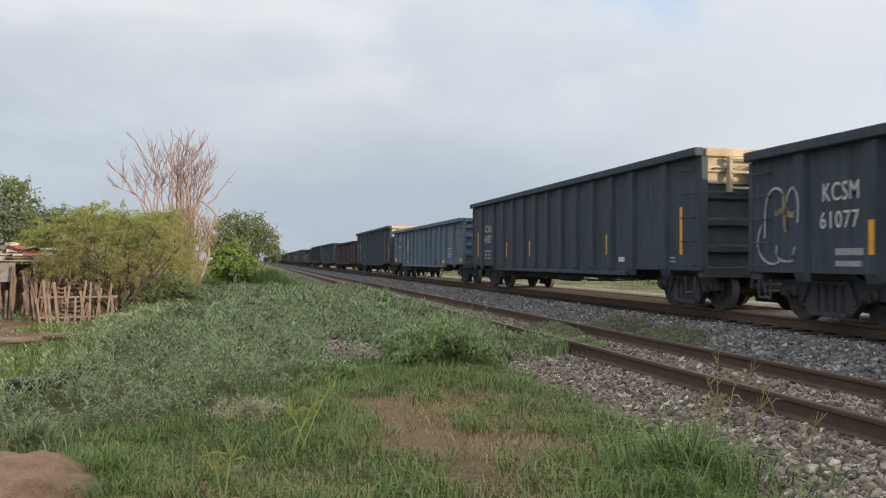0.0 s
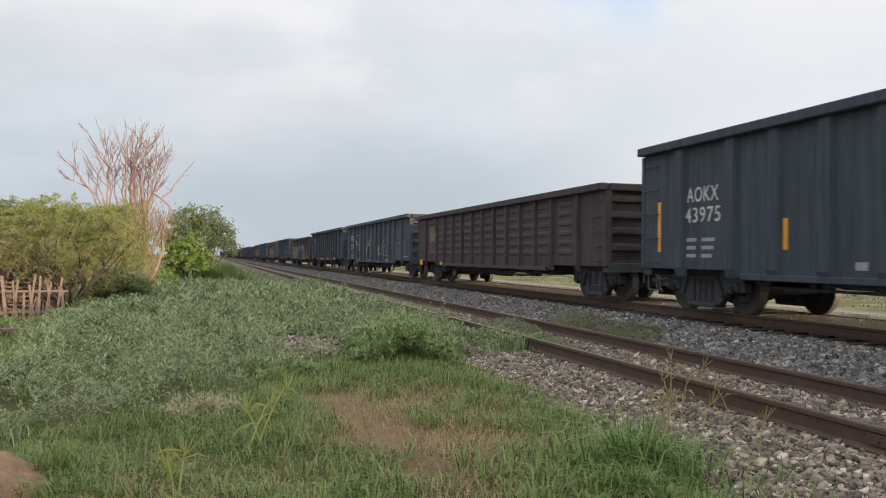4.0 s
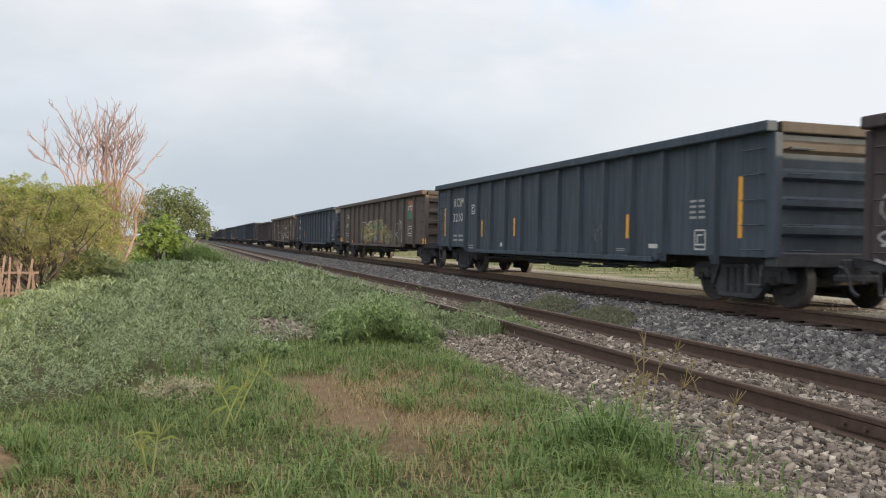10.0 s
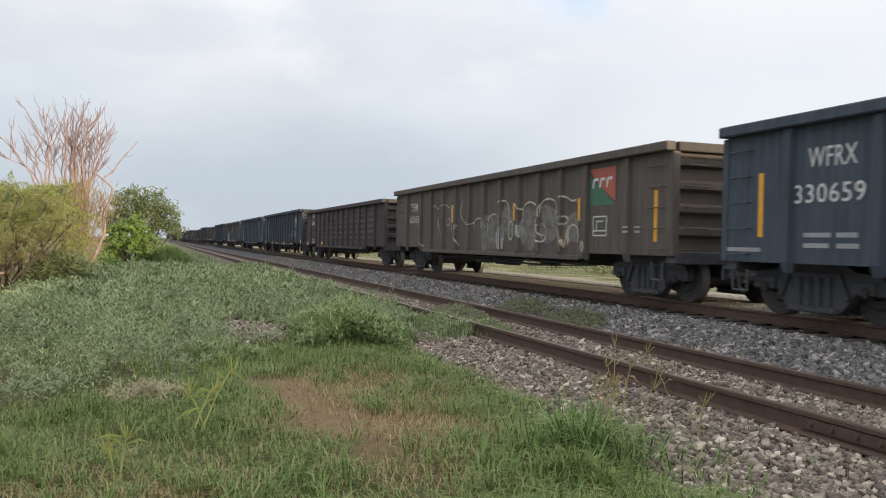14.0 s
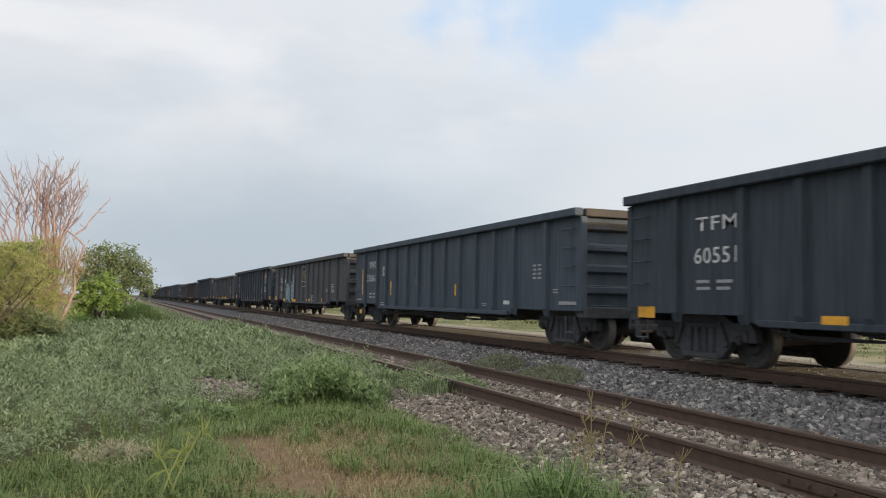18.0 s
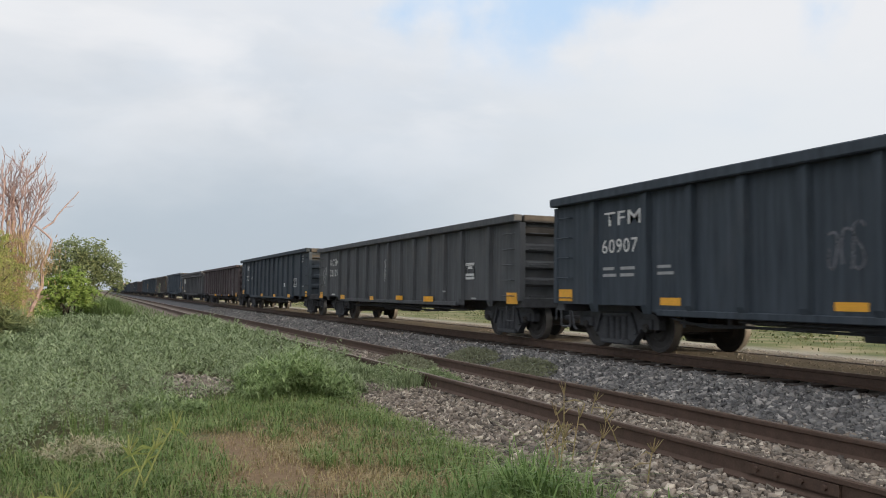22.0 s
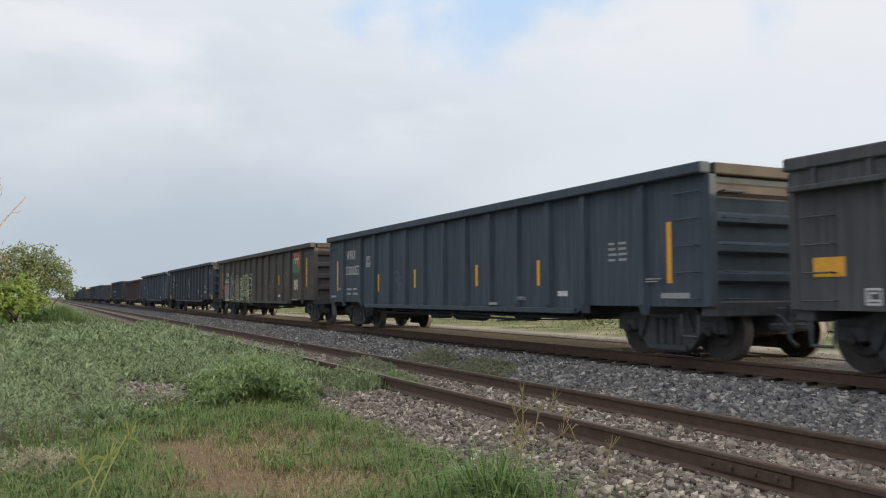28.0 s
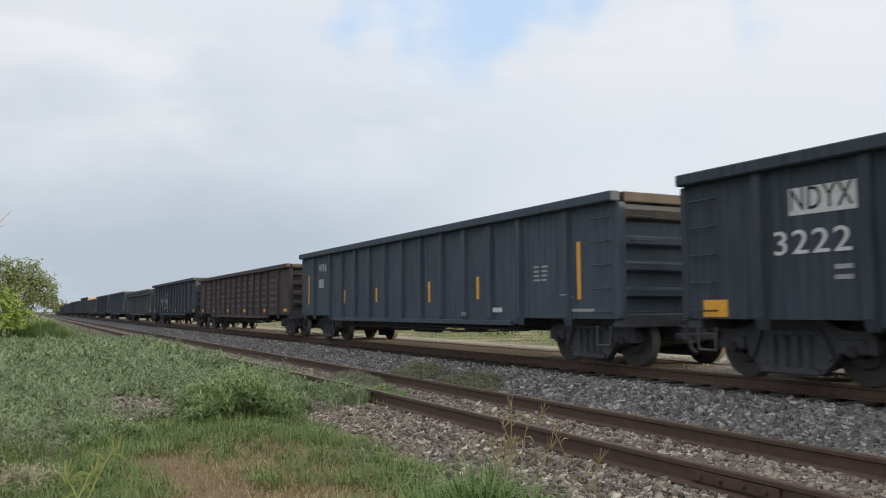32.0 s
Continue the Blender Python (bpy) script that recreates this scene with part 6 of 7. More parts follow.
def clump(cx, cy, radius, n, high, wide, mat, name, label, lean=1.0):
    r, a = radius * np.abs(RNG.normal(0, 0.55, n)), RNG.uniform(0, 6.283, n)
    r = r * (1 + 0.35 * np.sin(a * 3 + cx) + 0.2 * np.sin(a * 5 + cy))
    xy = np.stack([cx + r * np.cos(a), cy + r * np.sin(a)], 1)
    tall = high * np.clip(1.15 - 0.55 * r / radius, 0.3, 1.2) * RNG.uniform(0.6, 1.2, n)
    base = (cx, cy, float(ground_z(cx, cy)))
    tuft = tagged(empty(name, base), label, "grass tuft", "grass tufts")
    v, f = blades(xy, tall, wide, lean)
    put("foliage", from_arrays("foliage", v - np.array(base), f), mat, tuft)["kind"] = "stuff"
    for k in range(10):
        v, f = blades(np.array([(cx + RNG.normal(0, radius * 0.4), cy + RNG.normal(0, radius * 0.4))]), high * 1.2, wide * 0.9, lean)
        put("long_blade", from_arrays("long_blade", v - np.array(base), f), mat, tuft)


clump(2.98, 5.2, 0.95, 720, 0.47, 0.014, LEAF["lush"], "grass_tuft", "lush green grass tuft at the gravel's edge", 1.35)
clump(3.35, 5.85, 0.50, 220, 0.46, 0.009, LEAF["lush"], "grass_tuft", "loose tuft of long green blades on the gravel", 1.2)
clump(2.55, 4.6, 0.5, 1200, 0.24, 0.010, LEAF["grass"], "grass_tuft", "lush green grass tuft beside the gravel")
clump(2.85, 12.2, 0.75, 500, 0.40, 0.015, LEAF["sedge"], "grass_tuft", "deep green grass tuft amid grey weeds")
clump(4.75, 12.4, 0.55, 700, 0.34, 0.013, LEAF["weed"], "grass_tuft", "green tuft growing over the rusty rail")
clump(4.3, 14.0, 0.7, 1500, 0.34, 0.013, LEAF["weed"], "grass_tuft", "grey green tuft covering the rusty rail")
clump(-2.1, 6.15, 0.45, 420, 0.26, 0.010, LEAF["dry"], "dead_grass_tuft", "dry brown grass tuft behind the soil mound", 1.3)
clump(-0.98, 5.9, 0.22, 260, 0.36, 0.010, LEAF["grass"], "grass_tuft", "narrow green grass tuft beside the soil mound", 0.9)
clump(-1.75, 7.3, 0.5, 420, 0.30, 0.012, LEAF["weed"], "grass_tuft", "pale green grass tuft near the soil mound")
clump(-2.0, 6.6, 0.35, 500, 0.30, 0.010, LEAF["dry"], "dead_grass_tuft", "dry brown grass tuft near the soil mound", 0.9)


def plants(xy, high, n, long, wide, rng=RNG):
    """Leafy weeds: narrow arched leaves all along short stems; three triangles a leaf."""
    m = len(xy)
    k = np.repeat(np.arange(m), n)
    a = rng.uniform(0, 6.283, m * n)
    u = rng.uniform(0.1, 1.0, m * n) ** 0.7
    tilt = rng.normal(0, 0.28, (m, 2))[k]
    h = high[k] * u
    at = np.stack([xy[k, 0] + tilt[:, 0] * h, xy[k, 1] + tilt[:, 1] * h, ground_z(xy[k, 0], xy[k, 1]) + h], 1)
    l = (long[k] * rng.uniform(0.6, 1.25, m * n) * (1.25 - 0.5 * u))[:, None]
    w = (wide[k] * rng.uniform(0.7, 1.3, m * n))[:, None]
    rise = (rng.uniform(0.1, 0.9, m * n) + 0.5 * (u > 0.85))[:, None]
    out = np.stack([np.cos(a), np.sin(a), 0 * a], 1)
    side = np.stack([-np.sin(a), np.cos(a), rng.uniform(-0.4, 0.4, m * n)], 1)
    up = np.array([0, 0, 1.0])
    mid = at + (out * 0.5 + up * rise * 0.5) * l
    tip = mid + (out * 0.5 + up * (rise * 0.5 - rng.uniform(0.1, 0.7, m * n)[:, None])) * l
    v = np.stack([at, mid - side * w / 2, mid + side * w / 2, tip], 1).reshape(-1, 3)
    q = np.arange(m * n)[:, None] * 4
    return v, np.concatenate([q + [0, 1, 2], q + [1, 3, 2]])


def weed_cover(x, y):
    side = smooth(0.6, -0.4, x - 3.1 - 1.35 * smooth(12.5, 16.0, y) - 0.02 * (y - 12) - 0.3 * wavy(x, y, 1.0))
    side = side * (1 - 0.97 * smooth(9.3, 10.6, y + 0.5 * wavy(x, y, 1.3)) * smooth(-2.45, -2.85, x + 0.09 * np.maximum(y - 15.0, 0) + 0.15 * wavy(x, y, 2.0)))
    side = side * (1 - smooth(0.24, 0.08, np.abs((x + 2.4) * 0.97 - (y - 10.6) * 0.24)) * smooth(1.3, 0.9, np.abs(y - 10.4)))
    return smooth(-0.4, 0.8, y - weed_line(x) - 0.5 * wavy(x, y, 1.5)) * side * (1 - bare(x, y)) * np.clip(0.66 + 0.60 * wavy(x, y, 2.2, 4.0) + 0.2 * wavy(x, y, 5.0, 1.0), 0.14, 1.0)


def build_weeds():
    """Low grey green weeds, in mounds with dark gaps."""
    xy = scatter(27500, -9, 5.2, 6.8, 43, weed_cover, 1.5)
    x, y = xy[:, 0], xy[:, 1]
    far = np.clip(y / 13, 0.75, 2.4)
    high = np.clip(0.22 + 0.42 * wavy(x, y, 2.2, 4.0) + 0.14 * wavy(x, y, 5.0, 1.0), 0.05, 0.50) * RNG.uniform(0.6, 1.25, len(xy)) * (1 + 0.2 * smooth(12, 8, y)) * (1 - 0.45 * smooth(14, 26, y))
    me = from_arrays("weeds", *plants(xy, np.maximum(high, 0.07), 21, 0.106 * far, 0.0190 * far))
    stuff("weeds", me, LEAF["weed"], "dense low grey green weeds", "weeds")
    xy = scatter(2600, -6, 3.2, 6.8, 26, lambda x, y: weed_cover(x, y) * (wavy(x, y, 1.1, 3.0) > 0.15), 1.5)
    stuff("weed_grass", from_arrays("weed_grass", *blades(np.repeat(xy, 6, 0) + RNG.normal(0, 0.07, (len(xy) * 6, 2)), 0.36, 0.014, 0.8)), LEAF["grass"], "taller green grass among the weeds", "grass")
    # weeds over the siding and at the foot of the ballast
    spots = ((4.9, 13.5, 0.5, 1.2, "weed"), (5.9, 15.6, 0.5, 1.1, "sage"), (4.5, 17.0, 0.7, 2.6, "weed"), (5.3, 12.6, 0.35, 0.7, "weed"), (7.3, 13.3, 0.42, 1.0, "sage"), (7.4, 15.7, 0.40, 1.0, "sage"))
    for sx, sy, rx, ry, leaf in spots:
        m = int(3800 * rx * ry + 1400)
        a, r = RNG.uniform(0, 6.283, m), np.sqrt(RNG.uniform(0, 1, m))
        x, y = sx + rx * r * np.cos(a), sy + ry * r * np.sin(a)
        z = ground_z(x, y) + RNG.uniform(0.01, 0.30, m) * (1.05 - r * 0.75)
        v, f = leaves(np.stack([x, y, z], 1), 0.075, 0.022, droop=-0.3)
        tagged(put("low_weed_bush", from_arrays("low_weed_bush", v, f), LEAF[leaf]), "low grey green weed bush beside the rails" if leaf == "weed" else "low brownish weed bush over the rails", "weed bush", "weed bushes by the rails")


build_weeds()


def weed_mound(cx, cy, radius, n, high, long, wide, mat, label):
    """A leafy mound: many short stems with narrow leaves, highest in its middle."""
    r, a = radius * np.sqrt(RNG.uniform(0, 1, n)), RNG.uniform(0, 6.283, n)
    r = r * (1 + 0.25 * np.sin(a * 3 + cx) + 0.15 * np.sin(a * 5 + cy))
    xy = np.stack([cx + r * np.cos(a), cy + r * np.sin(a)], 1)
    tall = high * np.clip(1.1 - 0.75 * r / radius, 0.25, 1.1) * RNG.uniform(0.7, 1.2, n)
    base = (cx, cy, float(ground_z(cx, cy)))
    mound = tagged(empty("weed_mound", base), label, "weed mound", "weed mounds")
    v, f = plants(xy, tall, 24, np.full(n, long), np.full(n, wide))
    put("foliage", from_arrays("foliage", v - np.array(base), f), mat, mound)["kind"] = "stuff"
    xy = xy[: n // 5]
    v, f = blades(xy, tall[: n // 5] * 1.35, wide * 0.7, 0.9)
    put("grass_blade", from_arrays("grass_blade", v - np.array(base), f), mat, mound)["kind"] = "stuff"


weed_mound(2.80, 12.3, 0.85, 420, 0.62, 0.13, 0.020, LEAF["mound"], "bushy bright green weed mound beside the siding")
weed_mound(3.45, 12.9, 0.60, 240, 0.50, 0.12, 0.020, LEAF["weed"], "bushy grey green weed mound beside the siding")
weed_mound(-0.05, 7.95, 0.40, 55, 0.22, 0.09, 0.012, LEAF["bleached"], "pale withered weeds among the green ones")
weed_mound(0.9, 11.2, 0.5, 120, 0.26, 0.10, 0.016, LEAF["mound"], "low green weed mound below the stony patch")


def seed_stalk(x, y, high, lean, twigs, mat=None):
    """A tall grass stem with bent leaves and a seed head."""
    z = float(ground_z(x, y))
    bm = bmesh.new()
    p = Vector((x, y, z))
    top = p + Vector((lean[0], lean[1], high))
    q = p.lerp(top, 0.5) + Vector((0, 0, 0.03))
    tube(bm, p, q, 0.008, 0.007, 5), tube(bm, q, top, 0.007, 0.004, 5)
    rng = random.Random(int(x * 100) + 9)
    stalk = part("tall_grass_stalk", bm, mat or LEAF["straw"])
    tagged(stalk, "tall yellow green grass stalk with seed head", "grass stalk", "tall grass stalks")
    for k in range(twigs):
        bm = bmesh.new()
        s = q.lerp(top, k / twigs)
        d = Vector((rng.uniform(-1, 1), rng.uniform(-0.5, 0.5), rng.uniform(-0.5, 0.6))).normalized() * rng.uniform(0.10, 0.24)
        side = d.cross(Vector((0, 1, 0.2))).normalized() * 0.0095
        m = s + d * 0.5 + Vector((0, 0, 0.03))
        v = [bm.verts.new(c) for c in (s - side * 0.4, s + side * 0.4, m - side, m + side, s + d)]
        bm.faces.new((v[0], v[1], v[3], v[2])), bm.faces.new((v[2], v[3], v[4]))
        part("blade", bm, mat or LEAF["straw"], stalk)
    bm = bmesh.new()
    for k in range(7):
        d = Vector((rng.uniform(-0.06, 0.10), rng.uniform(-0.05, 0.05), rng.uniform(0.02, 0.10)))
        tube(bm, top - Vector((0, 0, 0.05)), top + d, 0.005, 0.003, 4)
    part("seed_head", bm, mat or LEAF["straw"], stalk)


seed_stalk(0.36, 6.5, 0.52, (0.24, 0.02), 5)
seed_stalk(0.30, 6.45, 0.40, (0.16, 0.03), 4)
seed_stalk(0.42, 6.55, 0.34, (-0.14, 0.03), 3)
seed_stalk(-0.17, 5.5, 0.30, (0.04, 0.0), 5)
seed_stalk(-0.20, 5.55, 0.22, (-0.05, 0.0), 3)
for sx, sy, sh, sl in ((4.15, 6.6, 0.48, 0.12), (4.35, 7.0, 0.42, -0.10), (4.5, 7.3, 0.55, 0.03), (4.1, 6.2, 0.36, 0.16), (4.7, 6.6, 0.34, -0.14), (5.4, 8.2, 0.30, 0.12), (4.25, 5.6, 0.32, 0.10), (3.6, 5.9, 0.44, 0.06), (3.4, 5.6, 0.50, 0.02), (3.75, 6.3, 0.40, -0.04)):
    seed_stalk(sx, sy, sh, (sl, 0.05), 2, LEAF["dry"])


# ---- trees and bushes ----
def limb(bm, a, b, ra, rb, bends, rng, sides=6):
    """A crooked tapered limb; returns the points along it."""
    pts = [Vector(a)]
    for k in range(1, bends + 1):
        p = Vector(a).lerp(Vector(b), k / bends)
        if k < bends:
            p += Vector((rng.uniform(-1, 1), rng.uniform(-1, 1), rng.uniform(-0.5, 0.5))) * (Vector(b) - Vector(a)).length * 0.07
        pts.append(p)
    for k, (p, q) in enumerate(zip(pts, pts[1:])):
        tube(bm, p, q, ra + (rb - ra) * k / bends, ra + (rb - ra) * (k + 1) / bends, sides, False)
    return pts


def bough(bm, pts, ra, rb, rng, sides=5):
    """A limb through given points, wavering between them; returns the fine points."""
    fine = []
    for a, b in zip(pts, pts[1:]):
        n = max(2, int((Vector(b) - Vector(a)).length / 0.28))
        fine += [Vector(a).lerp(Vector(b), k / n) for k in range(n)]
    fine.append(Vector(pts[-1]))
    for p in fine[1:-1]:
        p += Vector((rng.uniform(-1, 1), rng.uniform(-1, 1), rng.uniform(-0.5, 0.5))) * 0.045
    n = len(fine) - 1
    for k in range(n):
        tube(bm, fine[k], fine[k + 1], ra + (rb - ra) * k / n, ra + (rb - ra) * (k + 1) / n, sides, False)
    return fine


def dead_tree(x, y):
    rng = random.Random(21)
    z = float(ground_z(x, y)) - 0.05
    tree = tagged(empty("dead_tree", (x, y, z)), "tall bare reddish dead tree with many upright branches", "dead tree")
    tree.scale = (0.97, 0.97, 0.94)
    trunk, boughs, twigs = bmesh.new(), bmesh.new(), bmesh.new()

    def twig(p, way, length, r, depth):
        """A twig that curves upwards and forks."""
        mid = Vector(p) + way * length * 0.5
        up = (way + Vector((0, 0, 0.5))).normalized()
        pts = bough(twigs, (p, mid, mid + up * length * 0.5), r, r * 0.5, rng, 4)
        if depth:
            for k in range(2):
                s = pts[rng.randint(1, len(pts) - 1)]
                w = (way + Vector((rng.uniform(-0.8, 0.8), rng.uniform(-0.6, 0.6), rng.uniform(0.1, 0.7)))).normalized()
                twig(s, w, length * rng.uniform(0.45, 0.75), r * 0.7, depth - 1)

    def stem(foot, via, knee, tip, r, forks):
        """A stem from the foot through a crotch and a knee to its tip, with forks along its upper half."""
        y0, y1 = rng.uniform(-0.25, 0.25), rng.uniform(-0.7, 0.7)
        bough(trunk, ((foot, y0, 0), ((foot + via[0]) / 2 + rng.uniform(-0.1, 0.1), y0, via[1] * 0.5), (via[0], y0, via[1])), r * 1.25, r, rng, 6)
        up = bough(boughs, ((via[0], y0, via[1]), (knee[0], (y0 + y1) / 2, knee[1]), (tip[0], y1, tip[1])), r * 0.85, r * 0.28, rng, 5)
        n = len(up)
        for k in range(forks):
            s = up[rng.randint(n // 4, 3 * n // 4)]
            way = (up[-1] - up[0]).normalized()
            w = (way * 0.9 + Vector(((1 if k % 2 else -1) * rng.uniform(0.3, 0.8), rng.uniform(-0.5, 0.5), rng.uniform(0.0, 0.4)))).normalized()
            twig(s, w, rng.uniform(0.45, 1.05), r * 0.36, 1 if k % 3 else 2)

    # the dark arms that spread to one side
    stem(-0.55, (-1.40, 3.3), (-2.30, 4.9), (-3.20, 5.87), 0.052, 5)
    stem(-0.55, (-1.35, 3.4), (-1.95, 4.4), (-2.95, 4.80), 0.042, 4)
    stem(-0.45, (-1.35, 3.6), (-1.75, 5.0), (-2.40, 6.10), 0.045, 7)
    stem(-0.45, (-1.30, 3.6), (-1.30, 5.3), (-2.05, 6.60), 0.050, 8)
    stem(-0.40, (-1.20, 3.6), (-1.20, 5.2), (-1.45, 6.75), 0.048, 8)
    stem(-0.35, (-0.95, 3.6), (-1.05, 5.4), (-0.72, 6.60), 0.044, 8)
    # the pale upright stems in the middle
    for foot, via, tip in ((-0.25, -0.55, -0.64), (-0.15, -0.42, -0.38), (-0.05, -0.25, -0.18), (0.0, -0.15, 0.02), (0.1, 0.0, 0.12), (0.15, 0.08, 0.34)):
        stem(foot, (via, rng.uniform(3.3, 3.9)), (via + rng.uniform(-0.12, 0.12), 5.2), (tip, rng.uniform(6.5, 7.0)), 0.055, 8)
    for k in range(7):
        u = rng.uniform(-0.7, 0.35)
        stem(u * 0.5, (u, rng.uniform(2.6, 3.4)), (u + rng.uniform(-0.15, 0.15), rng.uniform(4.4, 4.9)), (u + rng.uniform(-0.3, 0.3), rng.uniform(5.6, 6.7)), 0.034, 6)
    # stems that part to the other side
    stem(0.15, (0.15, 3.7), (0.55, 5.0), (0.84, 6.40), 0.046, 8)
    stem(0.2, (0.22, 3.6), (0.75, 5.2), (1.18, 6.35), 0.044, 8)
    stem(0.2, (0.18, 3.5), (0.62, 4.6), (1.05, 5.75), 0.038, 6)
    # the leaning stem, and the long bare arm
    bough(trunk, ((0.1, 0.1, 0), (0.55, 0.15, 0.95), (0.86, 0.2, 1.8), (0.82, 0.2, 2.6), (1.12, 0.2, 3.68)), 0.085, 0.045, rng, 6)
    bough(trunk, ((0.20, 0.1, 4.30), (0.62, 0.15, 4.18), (1.12, 0.2, 3.68)), 0.035, 0.04, rng)
    arm = bough(trunk, ((0.80, 0.1, 4.10), (1.12, 0.15, 4.40), (1.50, 0.2, 5.00), (2.04, 0.2, 5.72)), 0.040, 0.014, rng)
    twig(arm[len(arm) // 2], Vector((0.9, 0.1, 0.1)), 0.42, 0.014, 0)
    twig(arm[2], Vector((-0.8, 0.1, 0.5)), 0.30, 0.012, 0)
    part("trunk", trunk, DEADWOOD, tree, "pinkish bare stems")
    part("branchwork", boughs, DEADWOOD, tree, "upright bare branches")
    part("twig", twigs, DEADTWIG, tree, "fine reddish twigs")["kind"] = "stuff"


dead_tree(-2.6, 34.2)


def crown_points(lobes, n, rng):
    """Points in the outer shell of uneven lobes (x, y, z, radius)."""
    w = np.array([l[3] ** 2 for l in lobes])
    k = rng.choice(len(lobes), n, p=w / w.sum())
    c = np.array(lobes)[k]
    d = rng.normal(size=(n, 3))
    d /= np.linalg.norm(d, axis=1)[:, None]
    r = c[:, 3] * (0.35 + 0.65 * rng.uniform(0, 1, n) ** 0.5)
    r *= 1 + 0.22 * np.sin(d[:, 0] * 7 + k) * np.sin(d[:, 1] * 6 + 2 * k) + 0.18 * np.sin(d[:, 2] * 9 + k)
    return c[:, :3] + d * r[:, None] * np.array([1, 1, 0.85])


def leafy_plant(name, label, category, x, y, lobes, n, long, wide, mat, bark=None, stems=6, droop=0.3, spread=0.4, seed=3, hang=None, plumes=0):
    """A bush or tree: crooked stems that reach into the lobes, and a crown of separate leaves."""
    rng, prng = np.random.default_rng(seed), random.Random(seed)
    z = float(ground_z(x, y)) - 0.03
    plant = tagged(empty(name, (x, y, z)), label, category)
    bm = bmesh.new()
    for k in range(stems):
        lx, ly, lz, lr = lobes[k % len(lobes)]
        a = (prng.uniform(-spread, spread) * 0.4, prng.uniform(-spread, spread) * 0.4, 0)
        r = 0.025 + 0.035 * lr
        pts = limb(bm, a, (lx + prng.uniform(-0.3, 0.3) * lr, ly, lz), r, r * 0.45, 4, prng, 6)
        for q in range(4):
            s = pts[prng.randint(2, len(pts) - 1)]
            limb(bm, s, s + Vector((prng.uniform(-1, 1), prng.uniform(-1, 1), prng.uniform(0.1, 1))) * lr * 0.7, r * 0.4, r * 0.15, 3, prng, 4)
    part("stem_fan", bm, bark or BARK, plant)
    if plumes:
        at = plume_points(lobes, plumes, n // plumes, rng)
    else:
        at = crown_points(lobes, n // 9, rng)
        at = np.repeat(at, 9, 0) + rng.normal(0, 1, (len(at) * 9, 3)) * (hang or (0.09, 0.09, 0.09))
    at[:, 2] = np.maximum(at[:, 2], 0.12)
    me = from_arrays("crown", *leaves(at, long, wide, rng, droop))
    put("crown", me, mat, plant)
    return plant


def plume_points(lobes, plumes, per, rng):
    """Leaf places along arched, drooping plumes that start in the lobes."""
    w = np.array([l[3] ** 2 for l in lobes])
    c = np.array(lobes)[rng.choice(len(lobes), plumes, p=w / w.sum())]
    d = rng.normal(size=(plumes, 3)) * (1, 1, 0.7) + (0, 0, 0.45)
    d /= np.linalg.norm(d, axis=1)[:, None]
    p0 = c[:, :3] + d * (c[:, 3] * rng.uniform(0.1, 0.8, plumes))[:, None]
    long = rng.uniform(0.35, 0.95, plumes)[:, None]
    k = np.repeat(np.arange(plumes), per)
    u = rng.uniform(0, 1, plumes * per)[:, None]
    at = p0[k] + d[k] * long[k] * u - np.array([0, 0, 0.55]) * long[k] * u * u
    return at + rng.normal(0, 0.035, at.shape) * (1.3 - u)


def fan_lobes(n, seed):
    """Small uneven lobes spread like a fan from one foot."""
    rng = random.Random(seed)
    out = []
    for k in range(n):
        a, l = -1.05 + 1.85 * (k + rng.uniform(0, 1)) / n, rng.uniform(0.8, 3.0)
        out.append((l * math.sin(a) * 0.95, rng.uniform(-0.5, 0.5), l * math.cos(a) * 0.98 + 0.15, rng.uniform(0.30, 0.52)))
    return out


leafy_plant("feathery_bush", "yellow green feathery bush over the paling fence", "bush", -5.1, 28.2,
            [(l * math.sin(a), q, 1.90 + 0.58 * l * math.cos(a), r) for a, l, q, r in ((-1.5, 1.5, 0, 0.42), (-1.1, 1.7, 0.3, 0.50), (-0.7, 1.9, -0.2, 0.48), (-0.3, 1.9, 0.2, 0.55), (0.1, 2.2, -0.3, 0.52), (0.4, 2.3, 0.2, 0.45), (0.75, 2.5, 0, 0.50), (1.05, 2.4, 0.3, 0.45), (-0.9, 0.9, 0, 0.5), (0.0, 1.0, -0.3, 0.6), (0.8, 1.3, 0.2, 0.55), (1.3, 1.6, -0.2, 0.5))],
            24000, 0.13, 0.022, LEAF["feather"], None, 12, 0.7, 0.5, 5, plumes=420)
leafy_plant("feathery_bush", "olive feathery bush with a fan of thin dark stems", "bush", -4.05, 26.6, fan_lobes(26, 6),
            17000, 0.12, 0.018, LEAF["olive"], None, 26, 0.7, 0.35, 5, plumes=330)
leafy_plant("feathery_bush", "sunlit feathery bush before the dead tree", "bush", -3.35, 31.0,
            [(-0.9, 0, 2.5, 0.55), (-0.3, 0.2, 2.9, 0.5), (0.3, 0, 2.7, 0.5), (-0.5, 0, 1.8, 0.6), (0.4, 0.1, 1.8, 0.5), (0.9, 0, 2.3, 0.4), (0.9, 0, 1.3, 0.45), (0.5, 0, 3.1, 0.4)],
            9500, 0.13, 0.022, LEAF["feather"], None, 8, 0.7, 0.35, 15, plumes=150)
